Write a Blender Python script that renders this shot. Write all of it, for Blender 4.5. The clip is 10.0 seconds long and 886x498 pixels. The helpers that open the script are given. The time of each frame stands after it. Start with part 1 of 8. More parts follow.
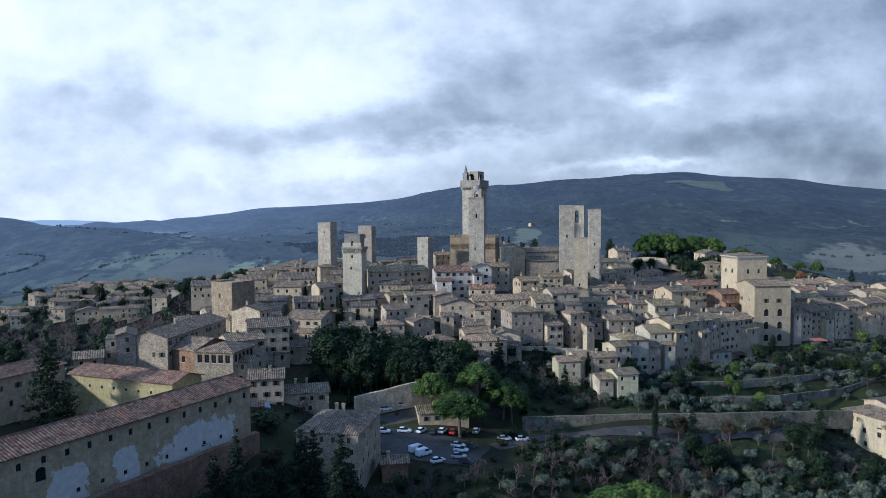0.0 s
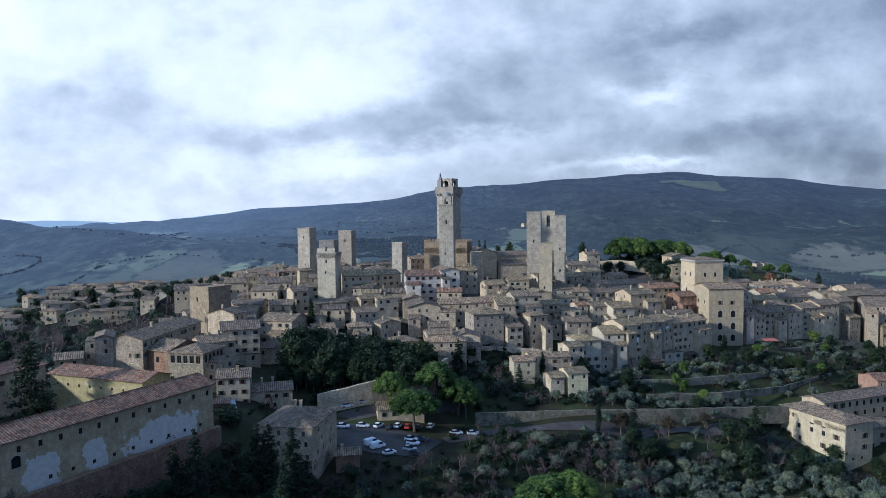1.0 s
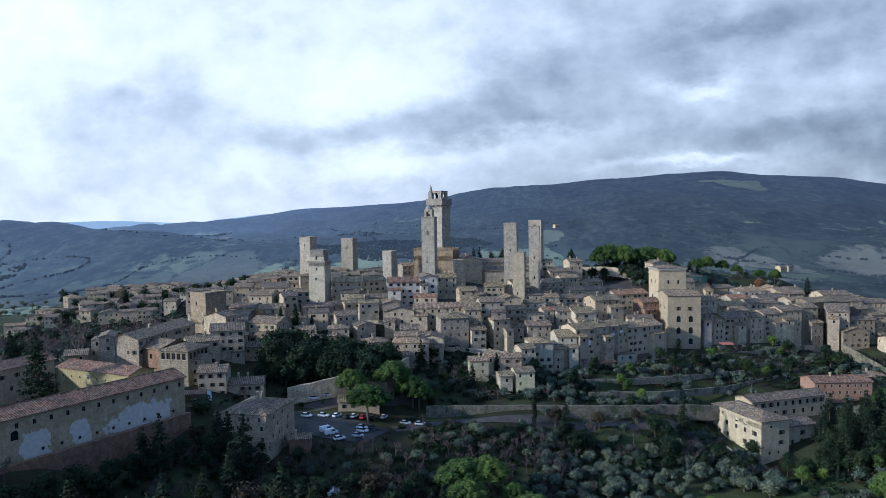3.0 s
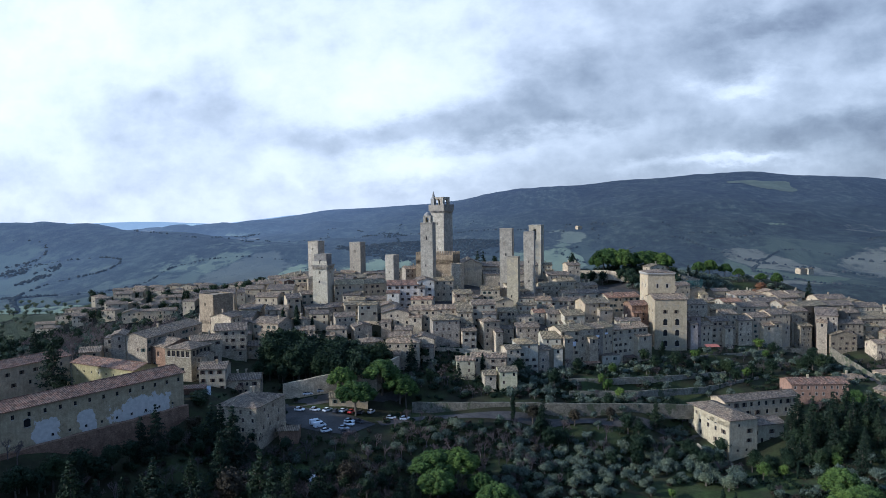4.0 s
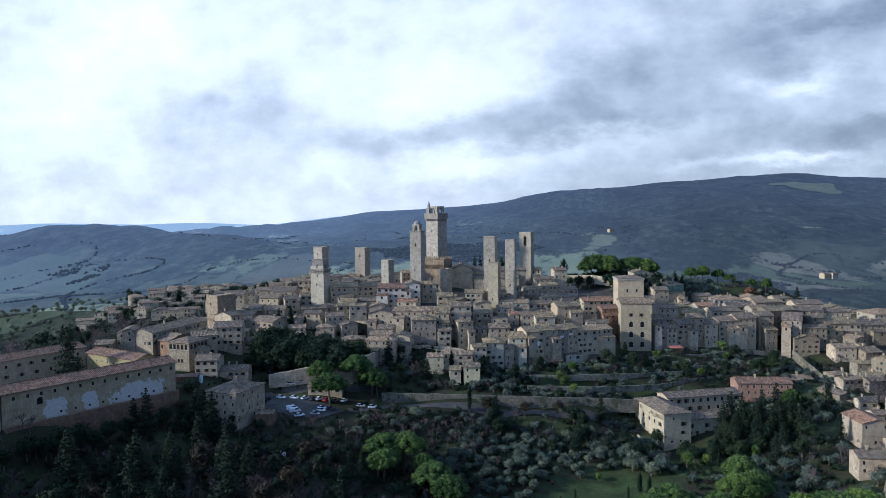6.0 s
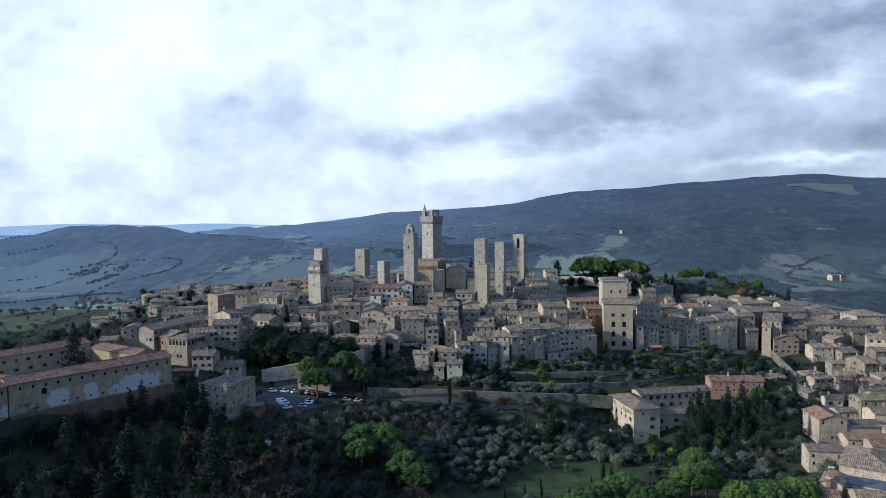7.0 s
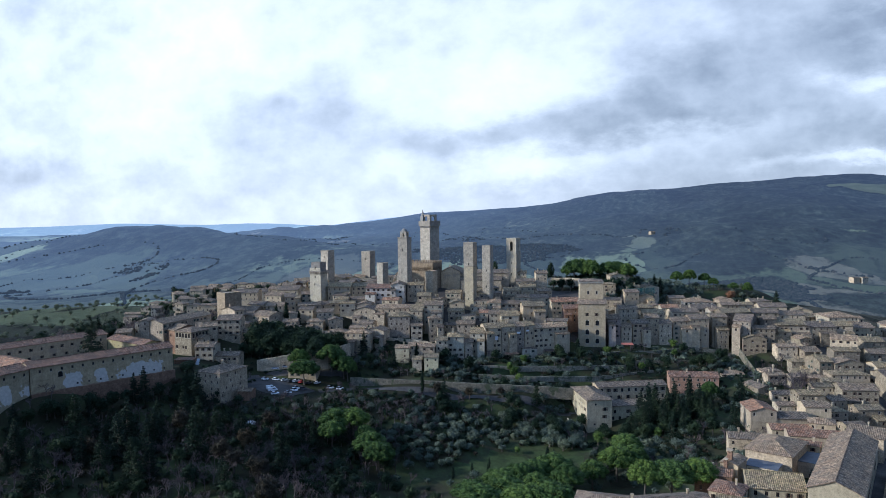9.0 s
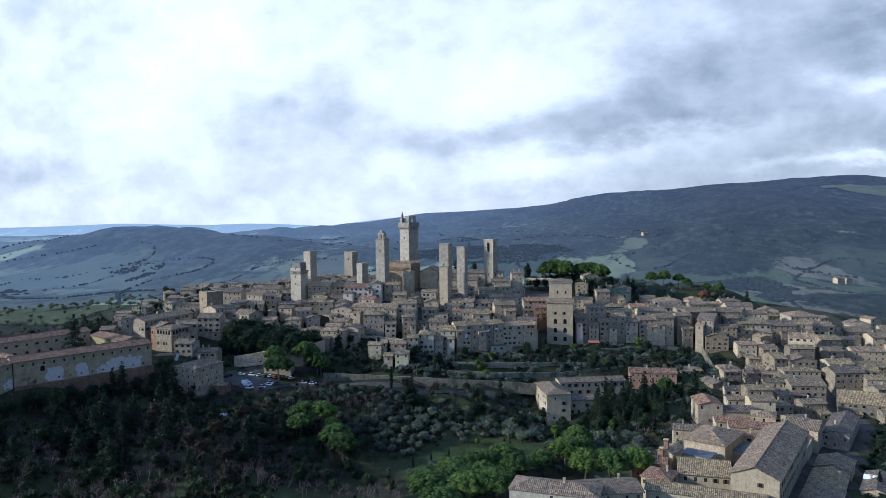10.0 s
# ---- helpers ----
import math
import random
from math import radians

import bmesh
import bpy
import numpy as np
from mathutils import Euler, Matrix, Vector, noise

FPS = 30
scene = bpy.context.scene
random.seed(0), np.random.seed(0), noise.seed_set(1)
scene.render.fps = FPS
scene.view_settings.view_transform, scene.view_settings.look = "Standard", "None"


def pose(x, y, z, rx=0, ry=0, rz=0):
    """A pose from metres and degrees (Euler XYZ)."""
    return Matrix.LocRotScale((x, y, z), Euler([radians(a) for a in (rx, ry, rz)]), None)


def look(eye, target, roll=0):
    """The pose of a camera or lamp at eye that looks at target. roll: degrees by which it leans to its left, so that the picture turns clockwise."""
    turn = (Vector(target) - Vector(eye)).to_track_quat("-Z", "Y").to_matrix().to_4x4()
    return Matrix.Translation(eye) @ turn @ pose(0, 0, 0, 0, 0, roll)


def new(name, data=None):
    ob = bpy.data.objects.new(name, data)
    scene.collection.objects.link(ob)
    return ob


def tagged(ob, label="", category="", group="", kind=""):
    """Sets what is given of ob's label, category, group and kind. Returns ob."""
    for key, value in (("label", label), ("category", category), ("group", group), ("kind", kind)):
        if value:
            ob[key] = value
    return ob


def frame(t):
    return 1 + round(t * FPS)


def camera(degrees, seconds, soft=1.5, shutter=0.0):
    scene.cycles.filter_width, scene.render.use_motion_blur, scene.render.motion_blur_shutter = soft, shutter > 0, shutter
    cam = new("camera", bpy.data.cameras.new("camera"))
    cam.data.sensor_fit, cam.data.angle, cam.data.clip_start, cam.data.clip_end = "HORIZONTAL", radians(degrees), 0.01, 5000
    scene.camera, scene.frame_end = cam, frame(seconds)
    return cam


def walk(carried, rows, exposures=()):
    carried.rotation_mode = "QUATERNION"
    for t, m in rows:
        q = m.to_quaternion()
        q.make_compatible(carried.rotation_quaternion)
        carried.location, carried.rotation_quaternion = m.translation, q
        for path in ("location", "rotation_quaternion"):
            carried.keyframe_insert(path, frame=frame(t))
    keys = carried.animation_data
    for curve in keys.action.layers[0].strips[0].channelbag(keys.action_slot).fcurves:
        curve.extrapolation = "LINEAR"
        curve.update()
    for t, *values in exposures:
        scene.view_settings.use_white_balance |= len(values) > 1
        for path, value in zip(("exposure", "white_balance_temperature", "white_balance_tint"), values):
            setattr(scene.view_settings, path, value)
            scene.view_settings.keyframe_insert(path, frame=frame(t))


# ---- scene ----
cam = camera(63.5, 10.0, 0.75)
METRES, EYE, TILT, LEAN, TURN = 240.0, 80.0, 0.0, 0.0, 0.0
ROWS = [
    (0.0, 0.0, 0.0, 0.0, -0.03, -2.96, 0.56),
    (0.5, 0.0262, -0.0331, 0.0074, -0.08, -3.01, 0.62),
    (1.0, 0.0571, -0.0661, 0.0141, -0.09, -3.02, 0.66),
    (1.5, 0.0914, -0.0992, 0.0212, 0.34, -3.05, 0.71),
    (2.0, 0.1275, -0.132, 0.028, 1.4, -3.07, 0.75),
    (2.5, 0.1622, -0.1618, 0.0345, 2.43, -3.08, 0.77),
    (4.0, 0.2787, -0.2607, 0.0538, 5.96, -3.02, 0.83),
    (4.5, 0.319, -0.2923, 0.0597, 6.98, -3.02, 0.81),
    (5.0, 0.3592, -0.3239, 0.0648, 7.74, -3.0, 0.8),
    (5.5, 0.4004, -0.3544, 0.0689, 8.72, -2.94, 0.79),
    (7.0, 0.5265, -0.4428, 0.0796, 11.26, -2.84, 0.75),
    (7.5, 0.5691, -0.4714, 0.0833, 12.01, -2.82, 0.74),
    (8.0, 0.6122, -0.4989, 0.0872, 13.09, -2.8, 0.74),
    (8.5, 0.6557, -0.5251, 0.0908, 14.17, -2.81, 0.73),
    (9.0, 0.6994, -0.55, 0.0937, 14.73, -2.82, 0.73),
    (9.5, 0.7436, -0.5744, 0.0963, 14.79, -2.84, 0.7),
    (10.0, 0.7879, -0.5985, 0.0982, 14.82, -2.8, 0.66),
]
walk(cam, [(t, pose(0, 0, EYE, TILT, LEAN, TURN) @ pose(METRES * x, METRES * y, METRES * z, 90 + pitch, roll, yaw)) for t, x, y, z, yaw, pitch, roll in ROWS], exposures=((0.0, 0.04, 5540, 10), (10.0, 0.12, 5620, 10)))

# ---- sky, sun ----
SUN_FROM = Vector((-0.86, -0.38, 0.37)).normalized()
sun_data = bpy.data.lights.new("sun", "SUN")
sun_data.energy, sun_data.angle, sun_data.color = 4.6, radians(3), (1.0, 0.945, 0.85)
sun = new("sun", sun_data)
sun.matrix_world = look(SUN_FROM * 500, (0, 0, 0))

world = bpy.data.worlds.new("sky")
scene.world = world
world.use_nodes = True
wt = world.node_tree
wt.nodes.clear()


def wn(kind, **props):
    n = wt.nodes.new(kind)
    for k, v in props.items():
        if k == "operation":
            n.operation = v
    return n


def wlink(node, i, value):
    if isinstance(value, (int, float)):
        node.inputs[i].default_value = value
    elif isinstance(value, tuple):
        node.inputs[i].default_value = value
    else:
        wt.links.new(value, node.inputs[i])


def wm(op, a, b=0.0, c=0.0):
    n = wn("ShaderNodeMath", operation=op)
    for i, v in enumerate((a, b, c)):
        wlink(n, i, v)
    return n.outputs[0]


def cloud_sky():
    """Broken winter cloud: a bright veil towards the sun's side, slate banks towards the other."""
    tc = wn("ShaderNodeTexCoord")
    sep = wn("ShaderNodeSeparateXYZ")
    wt.links.new(tc.outputs["Generated"], sep.inputs[0])
    ahead = wm("MAXIMUM", sep.outputs[1], 0.25)
    u = wm("DIVIDE", sep.outputs[0], ahead)
    v = wm("DIVIDE", sep.outputs[2], ahead)

    def noise_at(su, sv, scale, detail, rough, seed, distort=0.0):
        comb = wn("ShaderNodeCombineXYZ")
        wlink(comb, 0, wm("MULTIPLY", u, su))
        wlink(comb, 1, wm("MULTIPLY", v, sv))
        wlink(comb, 2, seed)
        n = wn("ShaderNodeTexNoise")
        wt.links.new(comb.outputs[0], n.inputs["Vector"])
        n.inputs["Scale"].default_value = scale
        n.inputs["Detail"].default_value = detail
        n.inputs["Roughness"].default_value = rough
        n.inputs["Distortion"].default_value = distort
        return n.outputs["Fac"]

    wob_u = wm("MULTIPLY", wm("SUBTRACT", noise_at(1, 2.0, 5.0, 8, 0.62, 3.1), 0.5), 0.26)
    wob_v = wm("MULTIPLY", wm("SUBTRACT", noise_at(1, 2.0, 5.0, 8, 0.62, 9.7), 0.5), 0.13)
    uu, vv = wm("ADD", u, wob_u), wm("ADD", v, wob_v)

    def bank(cu, cv, ru, rv, lean, gain):
        du = wm("DIVIDE", wm("SUBTRACT", uu, cu), ru)
        dv = wm("DIVIDE", wm("SUBTRACT", wm("SUBTRACT", vv, cv), wm("MULTIPLY", wm("SUBTRACT", uu, cu), lean)), rv)
        r2 = wm("ADD", wm("MULTIPLY", du, du), wm("MULTIPLY", dv, dv))
        return wm("MULTIPLY", wm("EXPONENT", wm("MULTIPLY", r2, -1.0)), gain)

    total = wm("ADD", 0.475, wm("MULTIPLY", wm("SUBTRACT", noise_at(1, 1.5, 3.4, 12, 0.6, 1.3, 0.0), 0.5), 0.40))
    puff = noise_at(1, 1.35, 8.0, 10, 0.56, 5.5, 0.0)
    total = wm("ADD", total, wm("MULTIPLY", wm("SUBTRACT", puff, 0.5), 0.36))
    total = wm("SUBTRACT", total, wm("MULTIPLY", wm("MAXIMUM", wm("MINIMUM", u, 0.9), -0.5), 0.36))
    # rounded heads of cumulus: folded noise, bright ridges with soft hollows
    billow = wm("ABSOLUTE", wm("SUBTRACT", noise_at(1, 1.35, 7.0, 8, 0.55, 7.9, 0.0), 0.5))
    total = wm("ADD", total, wm("MULTIPLY", wm("SUBTRACT", 0.085, billow), 0.85))
    total = wm("ADD", total, wm("MULTIPLY", wm("SUBTRACT", noise_at(1, 1.3, 19.0, 7, 0.6, 2.2, 0.0), 0.5), 0.2))
    for b in SKY_BANKS:
        total = wm("ADD", total, bank(*b))
    ramp = wn("ShaderNodeValToRGB")
    stops = ((0.0, (0.16, 0.19, 0.26)), (0.25, (0.35, 0.40, 0.475)), (0.5, (0.585, 0.64, 0.72)), (0.72, (0.83, 0.88, 0.945)), (0.95, (1.0, 1.0, 1.0)))
    while len(ramp.color_ramp.elements) < len(stops):
        ramp.color_ramp.elements.new(0.5)
    for e, (p, c) in zip(ramp.color_ramp.elements, stops):
        e.position, e.color = p, (*c, 1)
    wt.links.new(total, ramp.inputs[0])
    clouds = wn("ShaderNodeBackground")
    # clearer, bluer air overhead and behind, a whiter veil ahead
    veil = wn("ShaderNodeMapRange")
    wlink(veil, 0, wm("SUBTRACT", sep.outputs[2], wm("MULTIPLY", sep.outputs[1], 0.42)))
    for i, q in ((1, -0.05), (2, 0.35), (3, 0.0), (4, 1.0)):
        veil.inputs[i].default_value = q
    tint = wn("ShaderNodeMix")
    tint.data_type, tint.blend_type = "RGBA", "MULTIPLY"
    wt.links.new(veil.outputs[0], tint.inputs[0])
    wt.links.new(ramp.outputs[0], tint.inputs[6])
    tint.inputs[7].default_value = (0.64, 0.90, 1.36, 1)
    wt.links.new(tint.outputs[2], clouds.inputs[0])
    # the cloud is heavier away from the sun's side and behind
    wlink(clouds, 1, wm("ADD", 0.92, wm("MULTIPLY", wm("SMOOTH_MIN", wm("MAXIMUM", wm("ADD", sep.outputs[1], 0.45), 0.0), 0.9, 0.2), 0.20)))
    clear = wn("ShaderNodeTexSky")
    clear.sky_type, clear.sun_disc = "NISHITA", False
    clear.sun_elevation, clear.sun_rotation = math.asin(SUN_FROM.z), math.atan2(SUN_FROM.x, SUN_FROM.y)
    gaps = wn("ShaderNodeBackground")
    wt.links.new(clear.outputs[0], gaps.inputs[0])
    gaps.inputs[1].default_value = 0.1
    mix = wn("ShaderNodeMixShader")
    mix.inputs[0].default_value = 0.9
    wt.links.new(gaps.outputs[0], mix.inputs[1])
    wt.links.new(clouds.outputs[0], mix.inputs[2])
    out = wn("ShaderNodeOutputWorld")
    wt.links.new(mix.outputs[0], out.inputs[0])


# centre, half sizes, slope and gain of each cloud bank, as slopes from the first view
SKY_BANKS = (
    (-0.16, 0.20, 0.20, 0.10, 0.05, 0.26), (-0.70, 0.24, 0.30, 0.10, 0.0, 0.20), (-0.47, 0.16, 0.13, 0.05, -0.15, -0.16), (-0.22, 0.115, 0.16, 0.022, 0.05, -0.22),
    (-0.12, 0.068, 0.17, 0.026, 0.06, 0.30), (0.01, 0.14, 0.14, 0.045, 0.28, -0.26), (0.07, 0.105, 0.10, 0.018, 0.05, -0.20), (0.32, 0.245, 0.085, 0.022, 0.12, -0.26),
    (0.10, 0.235, 0.10, 0.03, 0.15, 0.10), (0.31, 0.17, 0.05, 0.016, 0.12, 0.30), (0.62, 0.060, 0.22, 0.030, 0.02, -0.22), (0.27, 0.056, 0.11, 0.010, 0.08, 0.36), (0.16, 0.10, 0.07, 0.016, 0.2, 0.14),
    (0.48, 0.17, 0.10, 0.03, 0.3, 0.16), (0.42, 0.105, 0.22, 0.022, 0.03, -0.22), (0.60, 0.25, 0.20, 0.04, 0.0, -0.12), (-0.45, 0.04, 0.30, 0.028, 0.0, -0.08), (-0.95, 0.06, 0.18, 0.03, 0.0, -0.14), (-0.33, 0.24, 0.06, 0.03, 0.2, -0.08), (0.17, 0.21, 0.18, 0.12, 0.0, -0.09), (0.64, 0.2, 0.2, 0.14, 0.0, 0.08),
)
cloud_sky()

# ---- materials ----
def material(name):
    m = bpy.data.materials.new(name)
    m.use_nodes = True
    t = m.node_tree
    return m, t, t.nodes["Principled BSDF"]


def node(t, kind, **vals):
    n = t.nodes.new(kind)
    for k, v in vals.items():
        s = n.inputs[k.replace("_", " ")]
        if hasattr(v, "is_linked"):
            t.links.new(v, s)
        else:
            s.default_value = v
    return n


def coords(t, which="Object"):
    return t.nodes.new("ShaderNodeTexCoord").outputs[which]


def noise_tex(t, vec, scale, detail=4.0, rough=0.55):
    return node(t, "ShaderNodeTexNoise", Vector=vec, Scale=scale, Detail=detail, Roughness=rough).outputs["Fac"]


def ramp(t, fac, *stops):
    n = t.nodes.new("ShaderNodeValToRGB")
    while len(n.color_ramp.elements) < len(stops):
        n.color_ramp.elements.new(0.5)
    for e, (p, c) in zip(n.color_ramp.elements, stops):
        e.position, e.color = p, (*c, 1) if len(c) == 3 else c
    t.links.new(fac, n.inputs[0])
    return n.outputs[0]


def mixc(t, fac, a, b, blend="MIX"):
    n = t.nodes.new("ShaderNodeMix")
    n.data_type, n.blend_type = "RGBA", blend
    for s, v in ((n.inputs[0], fac), (n.inputs[6], a), (n.inputs[7], b)):
        if hasattr(v, "is_linked"):
            t.links.new(v, s)
        elif isinstance(v, tuple):
            s.default_value = (*v, 1)
        else:
            s.default_value = v
    return n.outputs[2]


def maths(t, op, a, b=0.0):
    n = t.nodes.new("ShaderNodeMath")
    n.operation = op
    for s, v in zip(n.inputs, (a, b)):
        if hasattr(v, "is_linked"):
            t.links.new(v, s)
        else:
            s.default_value = v
    return n.outputs[0]


def bump(t, b, height, strength, dist=0.05):
    n = node(t, "ShaderNodeBump", Strength=strength, Distance=dist, Height=height)
    t.links.new(n.outputs[0], b.inputs["Normal"])


def g(v):
    return (v, v, v)


def wall_mat(name, dark, light, courses=0.0, patch=None, bite=0.75):
    """Old wall: mottled, stained, with stone courses where it is bare rubble."""
    m, t, b = material(name)
    c = coords(t)
    big = noise_tex(t, c, 0.35, 5, 0.6)
    col = ramp(t, big, (0.3, dark), (0.7, light))
    fine = ramp(t, noise_tex(t, c, 3.2, 5, 0.7), (0.25, g(0.62)), (0.75, g(1.3)))
    col = mixc(t, 0.8, col, fine, "MULTIPLY")
    blotch = ramp(t, noise_tex(t, c, 0.9, 4, 0.75), (0.3, g(0.66)), (0.55, g(1.0)), (0.75, g(1.22)))
    col = mixc(t, 0.85, col, blotch, "MULTIPLY")
    streak = node(t, "ShaderNodeMapping", Vector=c)
    streak.inputs["Scale"].default_value = (1.6, 1.6, 0.12)
    col = mixc(t, 0.3, col, ramp(t, noise_tex(t, streak.outputs[0], 1.0, 4, 0.7), (0.35, g(0.6)), (0.6, g(1.1))), "MULTIPLY")
    rnd = t.nodes.new("ShaderNodeObjectInfo").outputs["Random"]
    col = mixc(t, 1.0, col, ramp(t, rnd, (0.0, (0.66, 0.66, 0.69)), (0.35, (0.92, 0.86, 0.78)), (0.7, (1.0, 0.99, 0.95)), (1.0, (1.14, 1.07, 0.97))), "MULTIPLY")
    if patch:
        col = mixc(t, ramp(t, noise_tex(t, c, 0.22, 6, 0.6), (0.56, g(0.0)), (0.6, g(1.0))), col, patch)
    height = noise_tex(t, c, 6.0, 4, 0.7)
    if courses:
        mp = node(t, "ShaderNodeMapping", Vector=c)
        mp.inputs["Scale"].default_value = (1.0, 1.0, 1.7)
        vo = node(t, "ShaderNodeTexVoronoi", Vector=mp.outputs[0], Scale=courses)
        col = mixc(t, bite, col, ramp(t, vo.outputs["Color"], (0.1, g(0.6)), (0.9, g(1.35))), "MULTIPLY")
        height = maths(t, "ADD", height, vo.outputs["Distance"])
    t.links.new(col, b.inputs["Base Color"])
    b.inputs["Roughness"].default_value = 0.92
    b.inputs["Specular IOR Level"].default_value = 0.2
    bump(t, b, height, 0.5, 0.08)
    return m


def roof_mat(name, a, c2, lichen, amount):
    """Clay pan tiles: rolls down the slope, courses across it, weathered by lichen."""
    m, t, b = material(name)
    uv = coords(t, "UV")
    sep = node(t, "ShaderNodeSeparateXYZ", Vector=uv)
    obj = coords(t)
    roll = maths(t, "SINE", maths(t, "MULTIPLY", sep.outputs[0], 2 * math.pi / 0.62))
    row = maths(t, "FRACT", maths(t, "MULTIPLY", sep.outputs[1], 1 / 0.42))
    mp = node(t, "ShaderNodeMapping", Vector=uv)
    mp.inputs["Scale"].default_value = (1 / 0.62, 1 / 0.45, 1)
    cell = node(t, "ShaderNodeTexVoronoi", Vector=mp.outputs[0], Scale=1.0)
    cell.inputs["Randomness"].default_value = 0.25
    col = ramp(t, cell.outputs["Color"], (0.15, a), (0.85, c2))
    stain = noise_tex(t, obj, 0.5, 6, 0.65)
    col = mixc(t, ramp(t, stain, (0.5 - amount, g(0.0)), (0.62, g(0.85))), col, lichen)
    col = mixc(t, 0.75, col, ramp(t, noise_tex(t, obj, 1.1, 6, 0.75), (0.28, g(0.42)), (0.5, g(0.95)), (0.72, g(1.6))), "MULTIPLY")
    lap = ramp(t, row, (0.0, g(0.5)), (0.22, g(1.1)))
    col = mixc(t, 0.6, col, lap, "MULTIPLY")
    patchy = node(t, "ShaderNodeTexVoronoi", Vector=obj, Scale=1.5)
    col = mixc(t, 0.65, col, ramp(t, patchy.outputs["Color"], (0.25, g(0.5)), (0.75, g(1.5))), "MULTIPLY")
    groove = ramp(t, maths(t, "ADD", maths(t, "MULTIPLY", roll, 0.5), 0.5), (0.0, g(0.3)), (0.5, g(1.08)))
    col = mixc(t, 0.85, col, groove, "MULTIPLY")
    col = mixc(t, 0.7, col, ramp(t, noise_tex(t, obj, 0.22, 4, 0.6), (0.35, (0.72, 0.74, 0.8)), (0.65, (1.25, 1.16, 1.05))), "MULTIPLY")
    rnd = t.nodes.new("ShaderNodeObjectInfo").outputs["Random"]
    col = mixc(t, 1.0, col, ramp(t, rnd, (0.0, (0.75, 0.76, 0.8)), (1.0, (1.2, 1.12, 1.0))), "MULTIPLY")
    t.links.new(col, b.inputs["Base Color"])
    b.inputs["Roughness"].default_value = 0.88
    b.inputs["Specular IOR Level"].default_value = 0.2
    bump(t, b, maths(t, "ADD", roll, row), 0.7, 0.06)
    return m


def plain_mat(name, dark, light, scale=1.5, rough=0.8, metal=0.0, relief=0.3):
    m, t, b = material(name)
    c = coords(t)
    col = ramp(t, noise_tex(t, c, scale, 6, 0.65), (0.3, dark), (0.7, light))
    t.links.new(col, b.inputs["Base Color"])
    b.inputs["Roughness"].default_value, b.inputs["Metallic"].default_value = rough, metal
    bump(t, b, noise_tex(t, c, scale * 5, 4, 0.7), relief, 0.05)
    return m


def leaf_mat(name, dark, light, rough=0.6):
    m, t, b = material(name)
    geo = t.nodes.new("ShaderNodeNewGeometry")
    isl = geo.outputs["Random Per Island"]
    col = ramp(t, isl, (0.0, dark), (1.0, light))
    rnd = t.nodes.new("ShaderNodeObjectInfo").outputs["Random"]
    col = mixc(t, 1.0, col, ramp(t, rnd, (0.0, (0.7, 0.75, 0.75)), (0.5, g(1.0)), (1.0, (1.35, 1.25, 1.0))), "MULTIPLY")
    t.links.new(col, b.inputs["Base Color"])
    b.inputs["Roughness"].default_value = rough
    b.inputs["Specular IOR Level"].default_value = 0.06
    return m


WALL = {
    "stone": wall_mat("rubble_stone", (0.327, 0.271, 0.199), (0.575, 0.487, 0.361), 2.4),
    "tan": wall_mat("tan_plaster", (0.389, 0.319, 0.219), (0.572, 0.475, 0.340), 0.0, (0.343, 0.286, 0.210)),
    "white": wall_mat("pale_plaster", (0.36, 0.325, 0.25), (0.49, 0.45, 0.36), 0.0, (0.31, 0.28, 0.22)),
    "butter": wall_mat("butter_plaster", (0.52, 0.46, 0.29), (0.64, 0.58, 0.39)),
    "terra": wall_mat("terracotta_plaster", (0.25, 0.155, 0.115), (0.34, 0.22, 0.165)),
    "dun": wall_mat("dun_stone", (0.21, 0.178, 0.13), (0.345, 0.295, 0.218), 2.2),
    "bright": wall_mat("limewash", (0.52, 0.475, 0.40), (0.66, 0.61, 0.53)),
    "sand": wall_mat("sandy_plaster", (0.33, 0.275, 0.185), (0.47, 0.40, 0.28), 0.0, (0.29, 0.245, 0.175)),
    "brick": wall_mat("brick_wall", (0.180, 0.110, 0.077), (0.286, 0.185, 0.126), 3.5),
    "pink": wall_mat("pink_plaster", (0.33, 0.27, 0.23), (0.43, 0.36, 0.31)),
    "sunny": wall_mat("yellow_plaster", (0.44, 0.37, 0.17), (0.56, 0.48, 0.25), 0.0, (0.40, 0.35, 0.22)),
    "old": wall_mat("mossy_stone", (0.13, 0.125, 0.095), (0.27, 0.25, 0.20), 2.4, (0.07, 0.08, 0.045)),
    "yellow": wall_mat("ochre_plaster", (0.34, 0.30, 0.215), (0.46, 0.412, 0.30)),
    "tower": wall_mat("tower_stone", (0.28, 0.25, 0.205), (0.43, 0.39, 0.32), 1.6, None, 0.4),
    "brown": wall_mat("brown_stone", (0.225, 0.172, 0.118), (0.365, 0.288, 0.198), 2.2),
    "cream": wall_mat("cream_plaster", (0.466, 0.385, 0.257), (0.615, 0.520, 0.360), 0.0, (0.424, 0.350, 0.243)),
    "convent": wall_mat("stained_plaster", (0.28, 0.23, 0.15), (0.44, 0.375, 0.255)),
}
